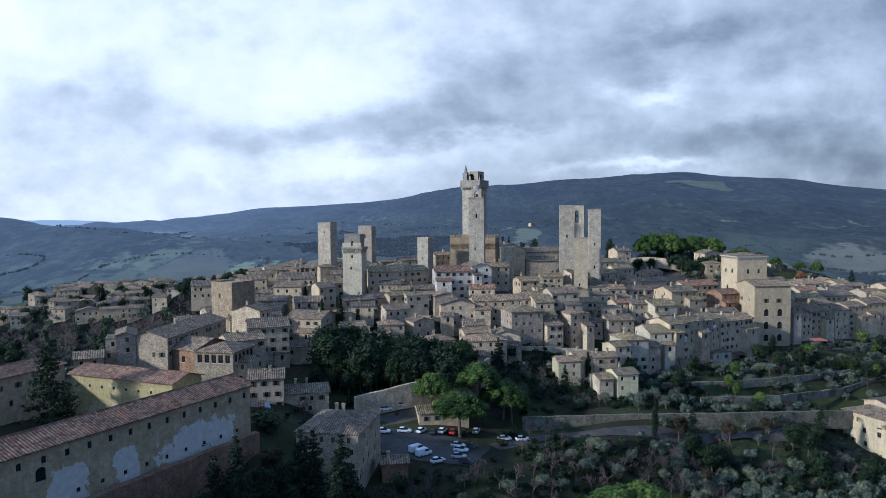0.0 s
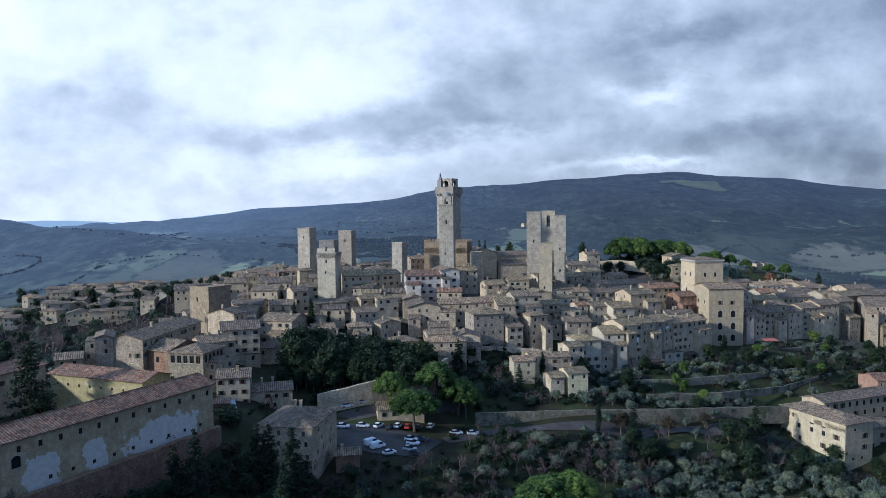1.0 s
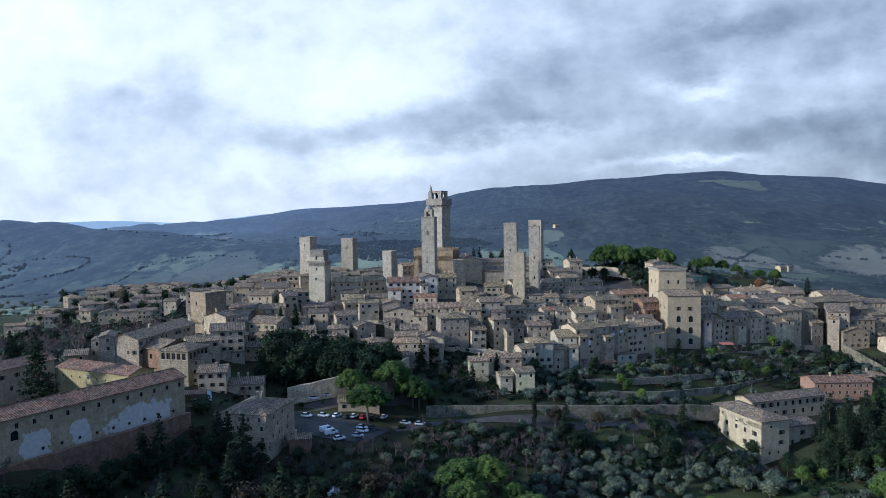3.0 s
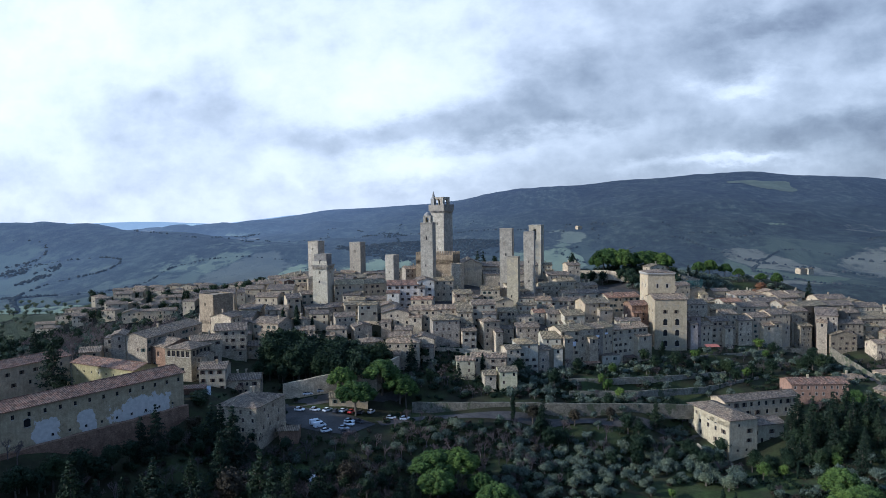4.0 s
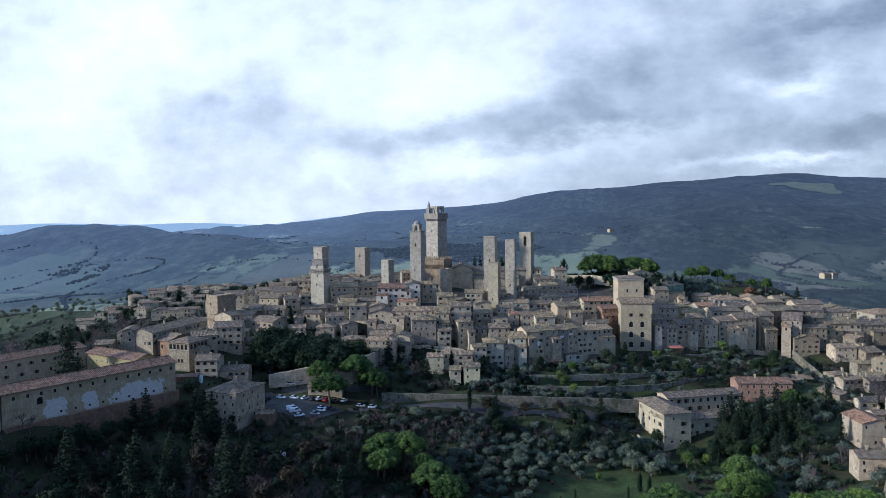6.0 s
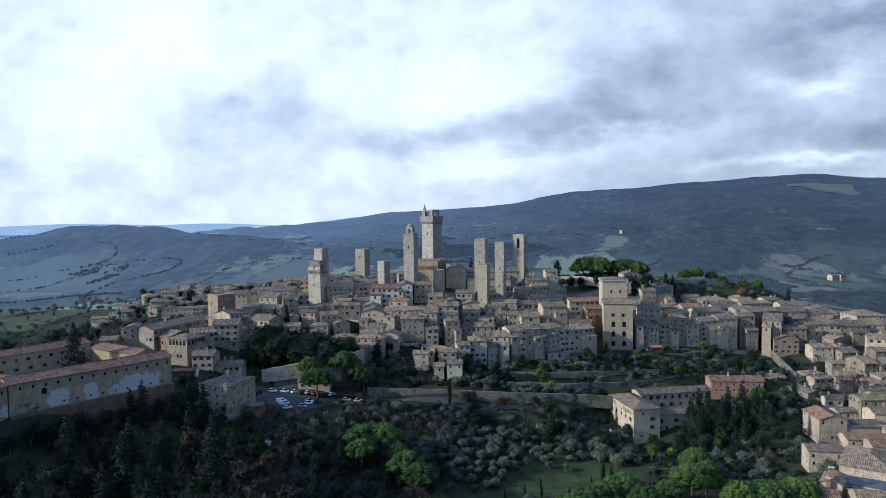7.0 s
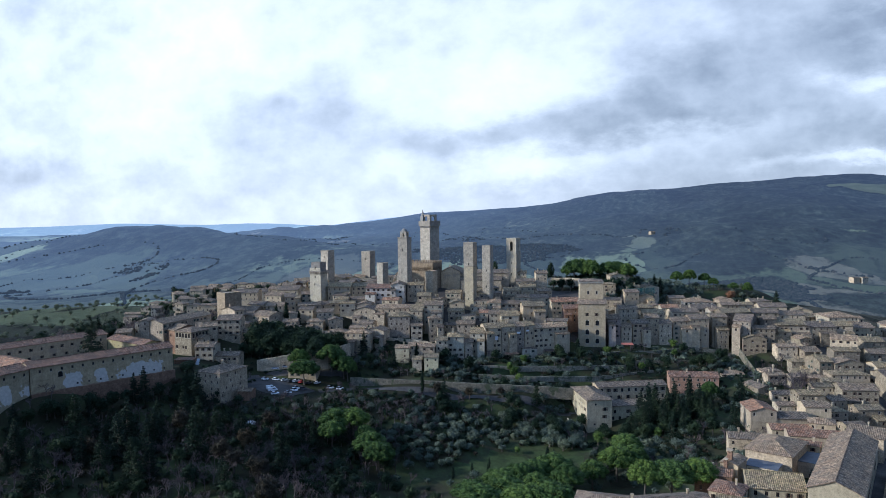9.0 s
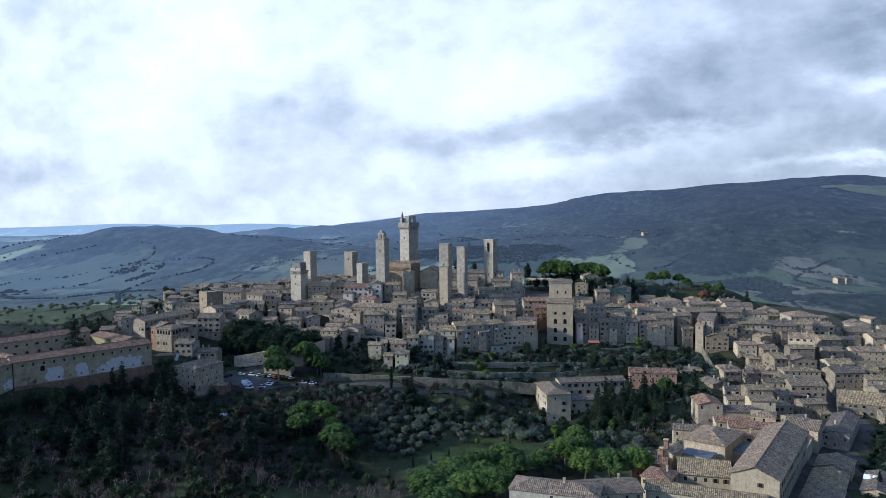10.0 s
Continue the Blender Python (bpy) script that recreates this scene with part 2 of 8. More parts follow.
ROOF = {
    "zinc": plain_mat("zinc_sheet", (0.055, 0.062, 0.072), (0.10, 0.11, 0.125), 0.8, 0.7, 0.0, 0.1),
    "grey": roof_mat("grey_tiles", (0.102, 0.081, 0.061), (0.254, 0.190, 0.137), (0.198, 0.166, 0.123), 0.15),
    "tan": roof_mat("tan_tiles", (0.157, 0.115, 0.079), (0.327, 0.235, 0.159), (0.265, 0.213, 0.149), 0.12),
    "moss": roof_mat("lichen_tiles", (0.145, 0.113, 0.074), (0.303, 0.235, 0.154), (0.265, 0.220, 0.127), 0.14),
    "red": roof_mat("red_tiles", (0.171, 0.089, 0.055), (0.342, 0.187, 0.116), (0.232, 0.168, 0.121), 0.12),
}


def peeled_wall():
    """Convent plaster whose top coat has come away from the lower wall in two large fields."""
    m = WALL["convent"]
    t = m.node_tree
    b = t.nodes["Principled BSDF"]
    old = b.inputs["Base Color"].links[0].from_socket
    c = coords(t)
    sep = node(t, "ShaderNodeSeparateXYZ", Vector=c)

    def hump(s, mid, half):
        q = maths(t, "DIVIDE", maths(t, "SUBTRACT", s, mid), half)
        return maths(t, "MAXIMUM", maths(t, "SUBTRACT", 1.0, maths(t, "MULTIPLY", q, q)), 0.0)

    low = hump(sep.outputs[2], 2.2, 5.2)
    field = maths(t, "ADD", maths(t, "MULTIPLY", hump(sep.outputs[0], 47, 13), low), maths(t, "MULTIPLY", hump(sep.outputs[0], 17, 5), low))
    field = maths(t, "ADD", field, maths(t, "MULTIPLY", hump(sep.outputs[0], 29, 4), low))
    edge = maths(t, "ADD", field, maths(t, "MULTIPLY", maths(t, "SUBTRACT", noise_tex(t, c, 0.24, 9, 0.66), 0.5), 2.3))
    mask = ramp(t, edge, (0.42, g(0.0)), (0.46, g(1.0)))
    bare = ramp(t, noise_tex(t, c, 0.8, 5, 0.6), (0.3, (0.46, 0.43, 0.37)), (0.7, (0.64, 0.60, 0.53)))
    t.links.new(mixc(t, mask, old, bare), b.inputs["Base Color"])


peeled_wall()
GLASS = plain_mat("window_glass", (0.010, 0.011, 0.013), (0.024, 0.026, 0.029), 0.7, 0.2, 0.0, 0.02)
GLASS.node_tree.nodes["Principled BSDF"].inputs["Specular IOR Level"].default_value = 0.25
SHUTTER = {"brown": plain_mat("brown_shutter", (0.05, 0.03, 0.02), (0.10, 0.065, 0.045), 4.0), "green": plain_mat("green_shutter", (0.03, 0.05, 0.04), (0.06, 0.09, 0.07), 4.0)}
FRAME = plain_mat("stone_surround", (0.30, 0.27, 0.22), (0.46, 0.42, 0.35), 3.0)
BARK = plain_mat("bark", (0.05, 0.04, 0.03), (0.13, 0.105, 0.08), 3.0)
TWIG = plain_mat("bare_twigs", (0.044, 0.033, 0.031), (0.100, 0.079, 0.074), 0.8)
tw = TWIG.node_tree
tw_base = tw.nodes["Principled BSDF"].inputs["Base Color"]
tw.links.new(mixc(tw, 1.0, tw_base.links[0].from_socket, ramp(tw, tw.nodes.new("ShaderNodeObjectInfo").outputs["Random"], (0.0, (0.6, 0.6, 0.65)), (0.5, (1.0, 0.9, 0.92)), (1.0, (1.35, 1.3, 1.25))), "MULTIPLY"), tw_base)
LEAF = {
    "olive": leaf_mat("olive_leaf", (0.042, 0.056, 0.040), (0.140, 0.165, 0.125)),
    "pine": leaf_mat("pine_needle", (0.018, 0.036, 0.011), (0.080, 0.122, 0.032)),
    "dark": leaf_mat("holm_oak_leaf", (0.008, 0.017, 0.009), (0.034, 0.050, 0.028)),
    "cypress": leaf_mat("cypress_leaf", (0.007, 0.014, 0.009), (0.026, 0.04, 0.024)),
    "fresh": leaf_mat("fresh_leaf", (0.04, 0.068, 0.016), (0.115, 0.165, 0.042)),
    "brown": leaf_mat("dry_leaf", (0.020, 0.017, 0.012), (0.066, 0.053, 0.035)),
    "rust": leaf_mat("rust_leaf", (0.14, 0.065, 0.035), (0.26, 0.13, 0.07)),
}


def ground_mat(name, stops, patch_scale, fine_scale):
    m, t, b = material(name)
    c = coords(t)
    col = ramp(t, noise_tex(t, c, patch_scale, 7, 0.65), *stops)
    col = mixc(t, 0.7, col, ramp(t, noise_tex(t, c, fine_scale, 6, 0.75), (0.25, g(0.5)), (0.75, g(1.5))), "MULTIPLY")
    t.links.new(col, b.inputs["Base Color"])
    b.inputs["Roughness"].default_value = 0.95
    b.inputs["Specular IOR Level"].default_value = 0.1
    bump(t, b, noise_tex(t, c, fine_scale, 4, 0.7), 0.6, 0.3)
    return m


GRASS = ground_mat("rough_grass", ((0.3, (0.020, 0.017, 0.011)), (0.45, (0.030, 0.030, 0.016)), (0.6, (0.038, 0.050, 0.019)), (0.72, (0.060, 0.060, 0.034))), 0.05, 0.9)
LAWN = ground_mat("winter_lawn", ((0.3, (0.022, 0.024, 0.013)), (0.5, (0.034, 0.048, 0.017)), (0.7, (0.058, 0.078, 0.028))), 0.12, 1.0)
PAVED = ground_mat("town_paving", ((0.35, (0.045, 0.040, 0.034)), (0.65, (0.082, 0.072, 0.062))), 0.2, 1.5)
ASPHALT = ground_mat("asphalt", ((0.35, (0.05, 0.047, 0.044)), (0.65, (0.095, 0.085, 0.075))), 0.1, 1.5)


def field_mat(name, low_haze=None, high_haze=None, damp=1.0):
    """Valley farmland below, woods above; the far backdrop also has blue haze painted in as emission."""
    m, t, b = material(name)
    plots = node(t, "ShaderNodeMapping", Vector=coords(t))
    plots.inputs["Scale"].default_value = (1.0, 0.45, 1.0)
    c = plots.outputs[0]
    warp = node(t, "ShaderNodeTexNoise", Vector=c, Scale=0.006, Detail=4.0)
    vec = node(t, "ShaderNodeVectorMath")
    vec.operation = "MULTIPLY_ADD"
    t.links.new(warp.outputs["Color"], vec.inputs[0])
    vec.inputs[1].default_value = (120, 120, 0)
    t.links.new(c, vec.inputs[2])
    cell = node(t, "ShaderNodeTexVoronoi", Vector=vec.outputs[0], Scale=0.0075)
    cell.voronoi_dimensions = "2D"
    hedge = node(t, "ShaderNodeTexVoronoi", Vector=vec.outputs[0], Scale=0.0075)
    hedge.voronoi_dimensions, hedge.feature = "2D", "DISTANCE_TO_EDGE"
    col = ramp(t, cell.outputs["Color"], (0.3, (0.045, 0.052, 0.032)), (0.42, (0.10, 0.115, 0.062)), (0.5, (0.15, 0.128, 0.09)), (0.58, (0.06, 0.066, 0.043)), (0.7, (0.19, 0.205, 0.11)))
    line = maths(t, "ADD", hedge.outputs["Distance"], maths(t, "MULTIPLY", noise_tex(t, c, 0.03, 6, 0.75), 0.42))
    col = mixc(t, ramp(t, line, (0.21, g(0.95)), (0.26, g(0.0))), col, (0.022, 0.027, 0.018))
    copse = noise_tex(t, c, 0.013, 8, 0.72)
    col = mixc(t, ramp(t, copse, (0.60, g(0.0)), (0.63, g(0.8))), col, (0.022, 0.027, 0.019))
    wood = noise_tex(t, c, 0.004, 8, 0.66)
    woods = ramp(t, noise_tex(t, c, 0.045, 7, 0.78), (0.32, (0.004, 0.005, 0.004)), (0.5, (0.017, 0.02, 0.014)), (0.68, (0.055, 0.06, 0.042)))
    woods = mixc(t, 0.85, woods, ramp(t, noise_tex(t, c, 0.0065, 7, 0.7), (0.32, g(0.25)), (0.68, g(1.9))), "MULTIPLY")
    sep = node(t, "ShaderNodeSeparateXYZ", Vector=c)
    up = maths(t, "MULTIPLY", sep.outputs[2], 0.0026)
    col = mixc(t, ramp(t, maths(t, "ADD", wood, up), (0.50, g(0.0)), (0.54, g(1.0))), col, woods)
    col = mixc(t, 0.5, col, ramp(t, noise_tex(t, c, 0.03, 5, 0.6), (0.25, g(0.6)), (0.75, g(1.4))), "MULTIPLY")
    col = mixc(t, 1.0, col, (0.9 * damp, 0.97 * damp, damp), "MULTIPLY")
    t.links.new(col, b.inputs["Base Color"])
    b.inputs["Roughness"].default_value = 0.95
    b.inputs["Specular IOR Level"].default_value = 0.1
    if low_haze:
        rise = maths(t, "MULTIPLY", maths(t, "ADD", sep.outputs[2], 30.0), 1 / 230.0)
        # haze put in as emission: stronger with distance and towards the sun's side
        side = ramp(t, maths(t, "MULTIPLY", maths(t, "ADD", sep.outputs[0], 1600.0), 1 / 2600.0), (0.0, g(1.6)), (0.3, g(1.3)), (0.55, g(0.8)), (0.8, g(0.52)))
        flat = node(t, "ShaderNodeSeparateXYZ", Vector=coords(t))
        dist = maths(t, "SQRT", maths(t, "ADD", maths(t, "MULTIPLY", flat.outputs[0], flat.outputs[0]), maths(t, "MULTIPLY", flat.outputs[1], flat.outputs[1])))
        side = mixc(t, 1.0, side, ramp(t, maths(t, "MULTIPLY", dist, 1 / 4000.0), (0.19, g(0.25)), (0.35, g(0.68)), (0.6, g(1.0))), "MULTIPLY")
        t.links.new(mixc(t, 1.0, ramp(t, rise, (0.0, low_haze), (0.35, tuple(0.5 * (p + q) for p, q in zip(low_haze, high_haze))), (1.0, tuple(1.6 * q for q in high_haze))), side, "MULTIPLY"), b.inputs["Emission Color"])
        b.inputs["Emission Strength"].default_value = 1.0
    bump(t, b, noise_tex(t, c, 0.045, 7, 0.78), 0.8, 14.0)
    return m


FIELDS = field_mat("valley_fields", damp=0.52)
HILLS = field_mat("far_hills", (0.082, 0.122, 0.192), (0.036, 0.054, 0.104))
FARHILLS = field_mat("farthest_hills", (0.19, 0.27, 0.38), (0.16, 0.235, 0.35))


def far_wood_mat():
    """Winter woods out in the valley; the haze before them is painted as faint blue emission."""
    m, t, b = material("far_woods")
    isl = t.nodes.new("ShaderNodeNewGeometry").outputs["Random Per Island"]
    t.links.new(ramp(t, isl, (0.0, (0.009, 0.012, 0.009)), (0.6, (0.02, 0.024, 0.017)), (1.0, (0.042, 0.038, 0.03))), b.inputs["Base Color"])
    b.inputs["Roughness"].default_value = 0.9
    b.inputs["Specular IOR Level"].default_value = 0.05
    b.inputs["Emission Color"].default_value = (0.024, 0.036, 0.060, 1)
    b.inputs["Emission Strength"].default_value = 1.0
    return m


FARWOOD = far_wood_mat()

# ---- helpers for building ----
def put(ob, x, y, z, turn=0.0, s=1.0):
    ob.matrix_basis = pose(x, y, z, 0, 0, turn) @ Matrix.Diagonal((s, s, s, 1))
    return ob


def thing(name, x, y, z, turn, label, category, group="", kind=""):
    return tagged(put(new(name), x, y, z, turn), label, category, group, kind)


def mesh_from(name, verts, faces, mats, index=None, smooth=False):
    me = bpy.data.meshes.new(name)
    me.from_pydata([tuple(v) for v in verts], [], [tuple(f) for f in faces])
    for m in mats:
        me.materials.append(m)
    if index is not None:
        me.polygons.foreach_set("material_index", index)
    if smooth:
        me.polygons.foreach_set("use_smooth", [True] * len(me.polygons))
    me.update()
    return me


def part(name, bm, mat, parent, label=""):
    bmesh.ops.remove_doubles(bm, verts=bm.verts, dist=0.0008)
    me = bpy.data.meshes.new(name)
    bm.normal_update()
    bm.to_mesh(me)
    bm.free()
    for m in mat if isinstance(mat, (list, tuple)) else [mat]:
        me.materials.append(m)
    ob = new(name, me)
    ob.parent = parent
    return tagged(ob, label)


def sub(name, me, parent, m=None, label=""):
    ob = new(name, me)
    ob.parent = parent
    if m is not None:
        ob.matrix_basis = m
    return tagged(ob, label)


def box(bm, x0, x1, y0, y1, z0, z1, mi=0):
    v = [bm.verts.new(p) for p in ((x0, y0, z0), (x1, y0, z0), (x1, y1, z0), (x0, y1, z0), (x0, y0, z1), (x1, y0, z1), (x1, y1, z1), (x0, y1, z1))]
    for f in ((3, 2, 1, 0), (4, 5, 6, 7), (0, 1, 5, 4), (1, 2, 6, 5), (2, 3, 7, 6), (3, 0, 4, 7)):
        bm.faces.new([v[i] for i in f]).material_index = mi


def poly(bm, pts, mi=0):
    f = bm.faces.new([bm.verts.new(p) for p in pts])
    f.material_index = mi
    return f


# ---- the lie of the land: spot heights zone by zone ----
SPOTS = []


def spots(*rows):
    SPOTS.extend(rows)


spots((0, 60, 3), (-30, 100, 9), (-25, 125, 11), (0, 152, 7), (60, 147, -3), (80, 140, -8), (45, 166, 2), (120, 171, -7), (105, 200, -4), (88, 205, 0), (147, 212, -6), (165, 143, -3), (175, 114, 3))
spots((30, 218, 12), (89, 223, 9), (150, 245, 4), (0, 184, 14.5), (-15, 200, 16.5), (25, 195, 12.5), (110, 245, 11), (67, 236, 15), (190, 262, 4), (141, 231, -1.5), (-22, 160, 13), (170, 290, 11), (200, 310, 13), (228, 325, 9), (205, 335, 16))
spots((-20, 232, 24), (20, 240, 22), (60, 256, 20), (95, 266, 18.5), (130, 290, 18), (160, 318, 20), (190, 335, 18), (22, 325, 43), (62, 314, 35), (30, 276, 28), (-35, 310, 39), (-45, 285, 34), (-46, 250, 28), (-80, 266, 36), (-60, 205, 28), (-75, 235, 33))
spots((15, 395, 48), (75, 410, 47), (-60, 400, 43), (57, 345, 42), (110, 330, 31), (140, 350, 29), (150, 430, 45), (130, 400, 41), (206, 415, 28), (260, 465, 22), (285, 385, 20), (255, 352, 15), (240, 520, 36), (180, 470, 42))
spots((268, 300, 8), (285, 250, 2), (272, 180, 2), (240, 150, 5), (205, 105, 5), (330, 330, 8), (340, 420, 12), (-95, 160, 31), (-50, 172, 29), (-76, 118, 29), (-110, 110, 28), (-45, 140, 21), (-40, 100, 14), (-70, 60, 12), (-130, 200, 14), (-130, 300, 22), (-200, 400, 8))
spots((-258, 558, 15), (-205, 491, 13), (-290, 390, -4), (-150, 480, 32), (-80, 560, 30), (60, 560, 24), (340, 560, -2), (420, 300, -2), (400, 120, -4), (300, 20, 0), (150, 0, -6), (190, -144, 0), (-200, 0, -5), (-260, 200, -8), (-400, 500, -22), (500, 600, -18), (0, 760, -12), (-380, 800, -24), (400, 850, -20))
SP = np.array(SPOTS, float)


def ground_z(x, y):
    """Height of the land at x, y (numbers or arrays)."""
    x, y = np.asarray(x, float), np.asarray(y, float)
    num, den = np.zeros(x.shape), np.zeros(x.shape)
    for sx, sy, sz in SP:
        w = 1.0 / ((x - sx) ** 2 + (y - sy) ** 2 + 60.0) ** 2
        num, den = num + w * sz, den + w
    z = num / den
    r = np.hypot(x, y - 250)
    k = np.clip((r - 500) / 500, 0, 1)
    k = k * k * (3 - 2 * k)
    roll = 9 * np.sin(x / 170.0 + 0.6) * np.cos(y / 210.0) + 5 * np.sin(x / 83.0 - y / 140.0)
    far = np.clip((r - 620) / 300, 0, 1)
    return z * (1 - k) + (-26 + 0.5 * roll * (1 - far) - 44 * far) * k


def gz(x, y):
    return float(ground_z(x, y))


def axis(lo, hi, step, far):
    vals = list(np.arange(lo, hi + step, step))
    d, v = step, hi + step
    while v < far:
        d *= 1.18
        v += d
        vals.append(min(v, far))
    d, v = step, lo
    while v > -far:
        d *= 1.18
        v -= d
        vals.insert(0, max(v, -far))
    return np.array(vals)


def in_town(x, y):
    return (abs(x - 20) < 120 and 300 < y < 425 and y > 285 + 0.25 * abs(x - 20)) or (160 < x < 330 and 348 < y < 430) or (262 < x < 330 and 240 < y < 360)


def on_lawn(x, y):
    return (96 < x < 150 and 148 < y < 190 and x > 96 + 0.9 * max(0, y - 165)) or (92 < x < 118 and 246 < y < 262) or (239 < x < 251 and 298 < y < 314) or (-20 < x < 0 and 152 < y < 162) or (150 < x < 164 and 190 < y < 212)


def build_ground():
    xs, ys = axis(-260, 380, 6.0, 4700.0), axis(-40, 560, 6.0, 4700.0)
    gx, gy = np.meshgrid(xs, ys)
    z = ground_z(gx, gy)
    verts = np.stack([gx, gy, z], -1).reshape(-1, 3)
    nx, ny = len(xs), len(ys)
    faces, index = [], []
    for j in range(ny - 1):
        for i in range(nx - 1):
            a = j * nx + i
            faces.append((a, a + 1, a + nx + 1, a + nx))
            cx, cy = (xs[i] + xs[i + 1]) / 2, (ys[j] + ys[j + 1]) / 2
            r = math.hypot(cx - 40, cy - 270)
            index.append(2 if in_town(cx, cy) or (232 < cx < 300 and 95 < cy < 262 and 178 < 0.943 * cx - 0.334 * cy < 205) else (3 if on_lawn(cx, cy) else (1 if r > 420 or (cx < -118 and cy > 175) else 0)))
    me = mesh_from("ground", verts, faces, [GRASS, FIELDS, PAVED, LAWN], index, True)
    tagged(new("ground", me), "grassy hillside running out into winter farmland", "ground", kind="structure")


build_ground()


# ---- hills far behind: slope of the skyline against bearing from the first view ----
RIDGE = ((-1.6, -0.022), (-0.9, -0.024), (-0.62, -0.021), (-0.42, -0.012), (-0.30, 0.0), (-0.26, 0.007), (-0.19, 0.009), (-0.07, 0.0155), (-0.02, 0.026), (0.04, 0.0335), (0.11, 0.0345), (0.17, 0.0405), (0.25, 0.045), (0.33, 0.0475), (0.40, 0.0425), (0.49, 0.0405), (0.54, 0.032), (0.62, 0.024), (0.8, 0.012), (1.6, 0.0))
FAR_RIDGE = ((-1.6, -0.008), (-1.0, -0.008), (-0.78, -0.003), (-0.62, -0.008), (-0.5, -0.007), (-0.42, -0.011), (-0.31, 0.0005), (-0.26, 0.002), (-0.1, 0.0), (1.6, -0.02))


BEAR = np.linspace(-1.0, 1.0, 300)


def smooth_ridge(ridge):
    slope = np.interp(np.tan(BEAR), [p[0] for p in ridge], [p[1] for p in ridge])
    return np.convolve(np.pad(slope, 2, "edge"), np.ones(5) / 5, "valid")


def hill_height(x, y, slope, near, far, foot, rough):
    """Height of a hill range at x, y: it climbs from its foot to the skyline."""
    r, a = math.hypot(x, y), math.atan2(x, y)
    s = min(1.0, max(0.0, (r - near) / (far - near)))
    top = 80 + float(np.interp(a, BEAR, slope)) * math.cos(a) * far
    k = s * s * (3 - 2 * s)
    n = noise.fractal(Vector((x / 620, y / 620, 0.3)), 0.9, 2.1, 6)
    n2 = noise.noise(Vector((x / 90, y / 90, 3.3)))
    knoll = 84 * math.exp(-((x + 1000) / 620) ** 2 - ((y - 1420) / 300) ** 2) + 30 * math.exp(-((x - 820) / 260) ** 2 - ((y - 1250) / 220) ** 2)
    return foot + (top - foot) * k + knoll + rough * (n + 0.08 * n2) * math.sin(math.pi * min(s, 0.985)) ** 0.8


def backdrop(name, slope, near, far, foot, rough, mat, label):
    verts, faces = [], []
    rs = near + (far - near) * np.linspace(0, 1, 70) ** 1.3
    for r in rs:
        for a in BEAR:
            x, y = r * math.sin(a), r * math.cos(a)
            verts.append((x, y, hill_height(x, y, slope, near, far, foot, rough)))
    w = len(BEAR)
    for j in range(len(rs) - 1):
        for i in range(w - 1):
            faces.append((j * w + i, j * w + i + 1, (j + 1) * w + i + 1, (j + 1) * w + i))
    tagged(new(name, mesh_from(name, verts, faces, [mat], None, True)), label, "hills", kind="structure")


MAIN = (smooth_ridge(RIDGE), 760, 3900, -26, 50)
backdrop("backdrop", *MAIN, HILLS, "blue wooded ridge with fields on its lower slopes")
backdrop("backdrop_far", smooth_ridge(FAR_RIDGE), 3950, 4600, -60, 30, FARHILLS, "farthest hills on the skyline, pale blue with painted haze")


def top_z(x, y):
    """The visible surface: land near by, hills farther out."""
    r = math.hypot(x, y)
    return max(gz(x, y), hill_height(x, y, *MAIN)) if r > 760 and abs(math.atan2(x, y)) < 0.99 else gz(x, y)

# ---- houses ----
def roof_planes(bm, planes, thick=0.2):
    """Each plane: points, eave first two. UV in metres along the eave and up the slope."""
    uv = bm.loops.layers.uv.verify()
    for pts in planes:
        pts = [Vector(p) for p in pts]
        n = (pts[1] - pts[0]).cross(pts[2] - pts[1]).normalized()
        if n.z < 0:
            pts.reverse()
            pts = pts[-2:] + pts[:-2]
            n = -n
        e = Vector((-n.y, n.x, 0)) if abs(n.z) < 0.999 else (pts[1] - pts[0])
        e.normalize()
        s = n.cross(e)
        top = [bm.verts.new(p) for p in pts]
        low = [bm.verts.new(p - Vector((0, 0, thick))) for p in pts]
        fs = [bm.faces.new(top), bm.faces.new(low[::-1])]
        k = len(pts)
        fs += [bm.faces.new((top[(i + 1) % k], top[i], low[i], low[(i + 1) % k])) for i in range(k)]
        for f in fs:
            for lp in f.loops:
                lp[uv].uv = (lp.vert.co.dot(e), lp.vert.co.dot(s))


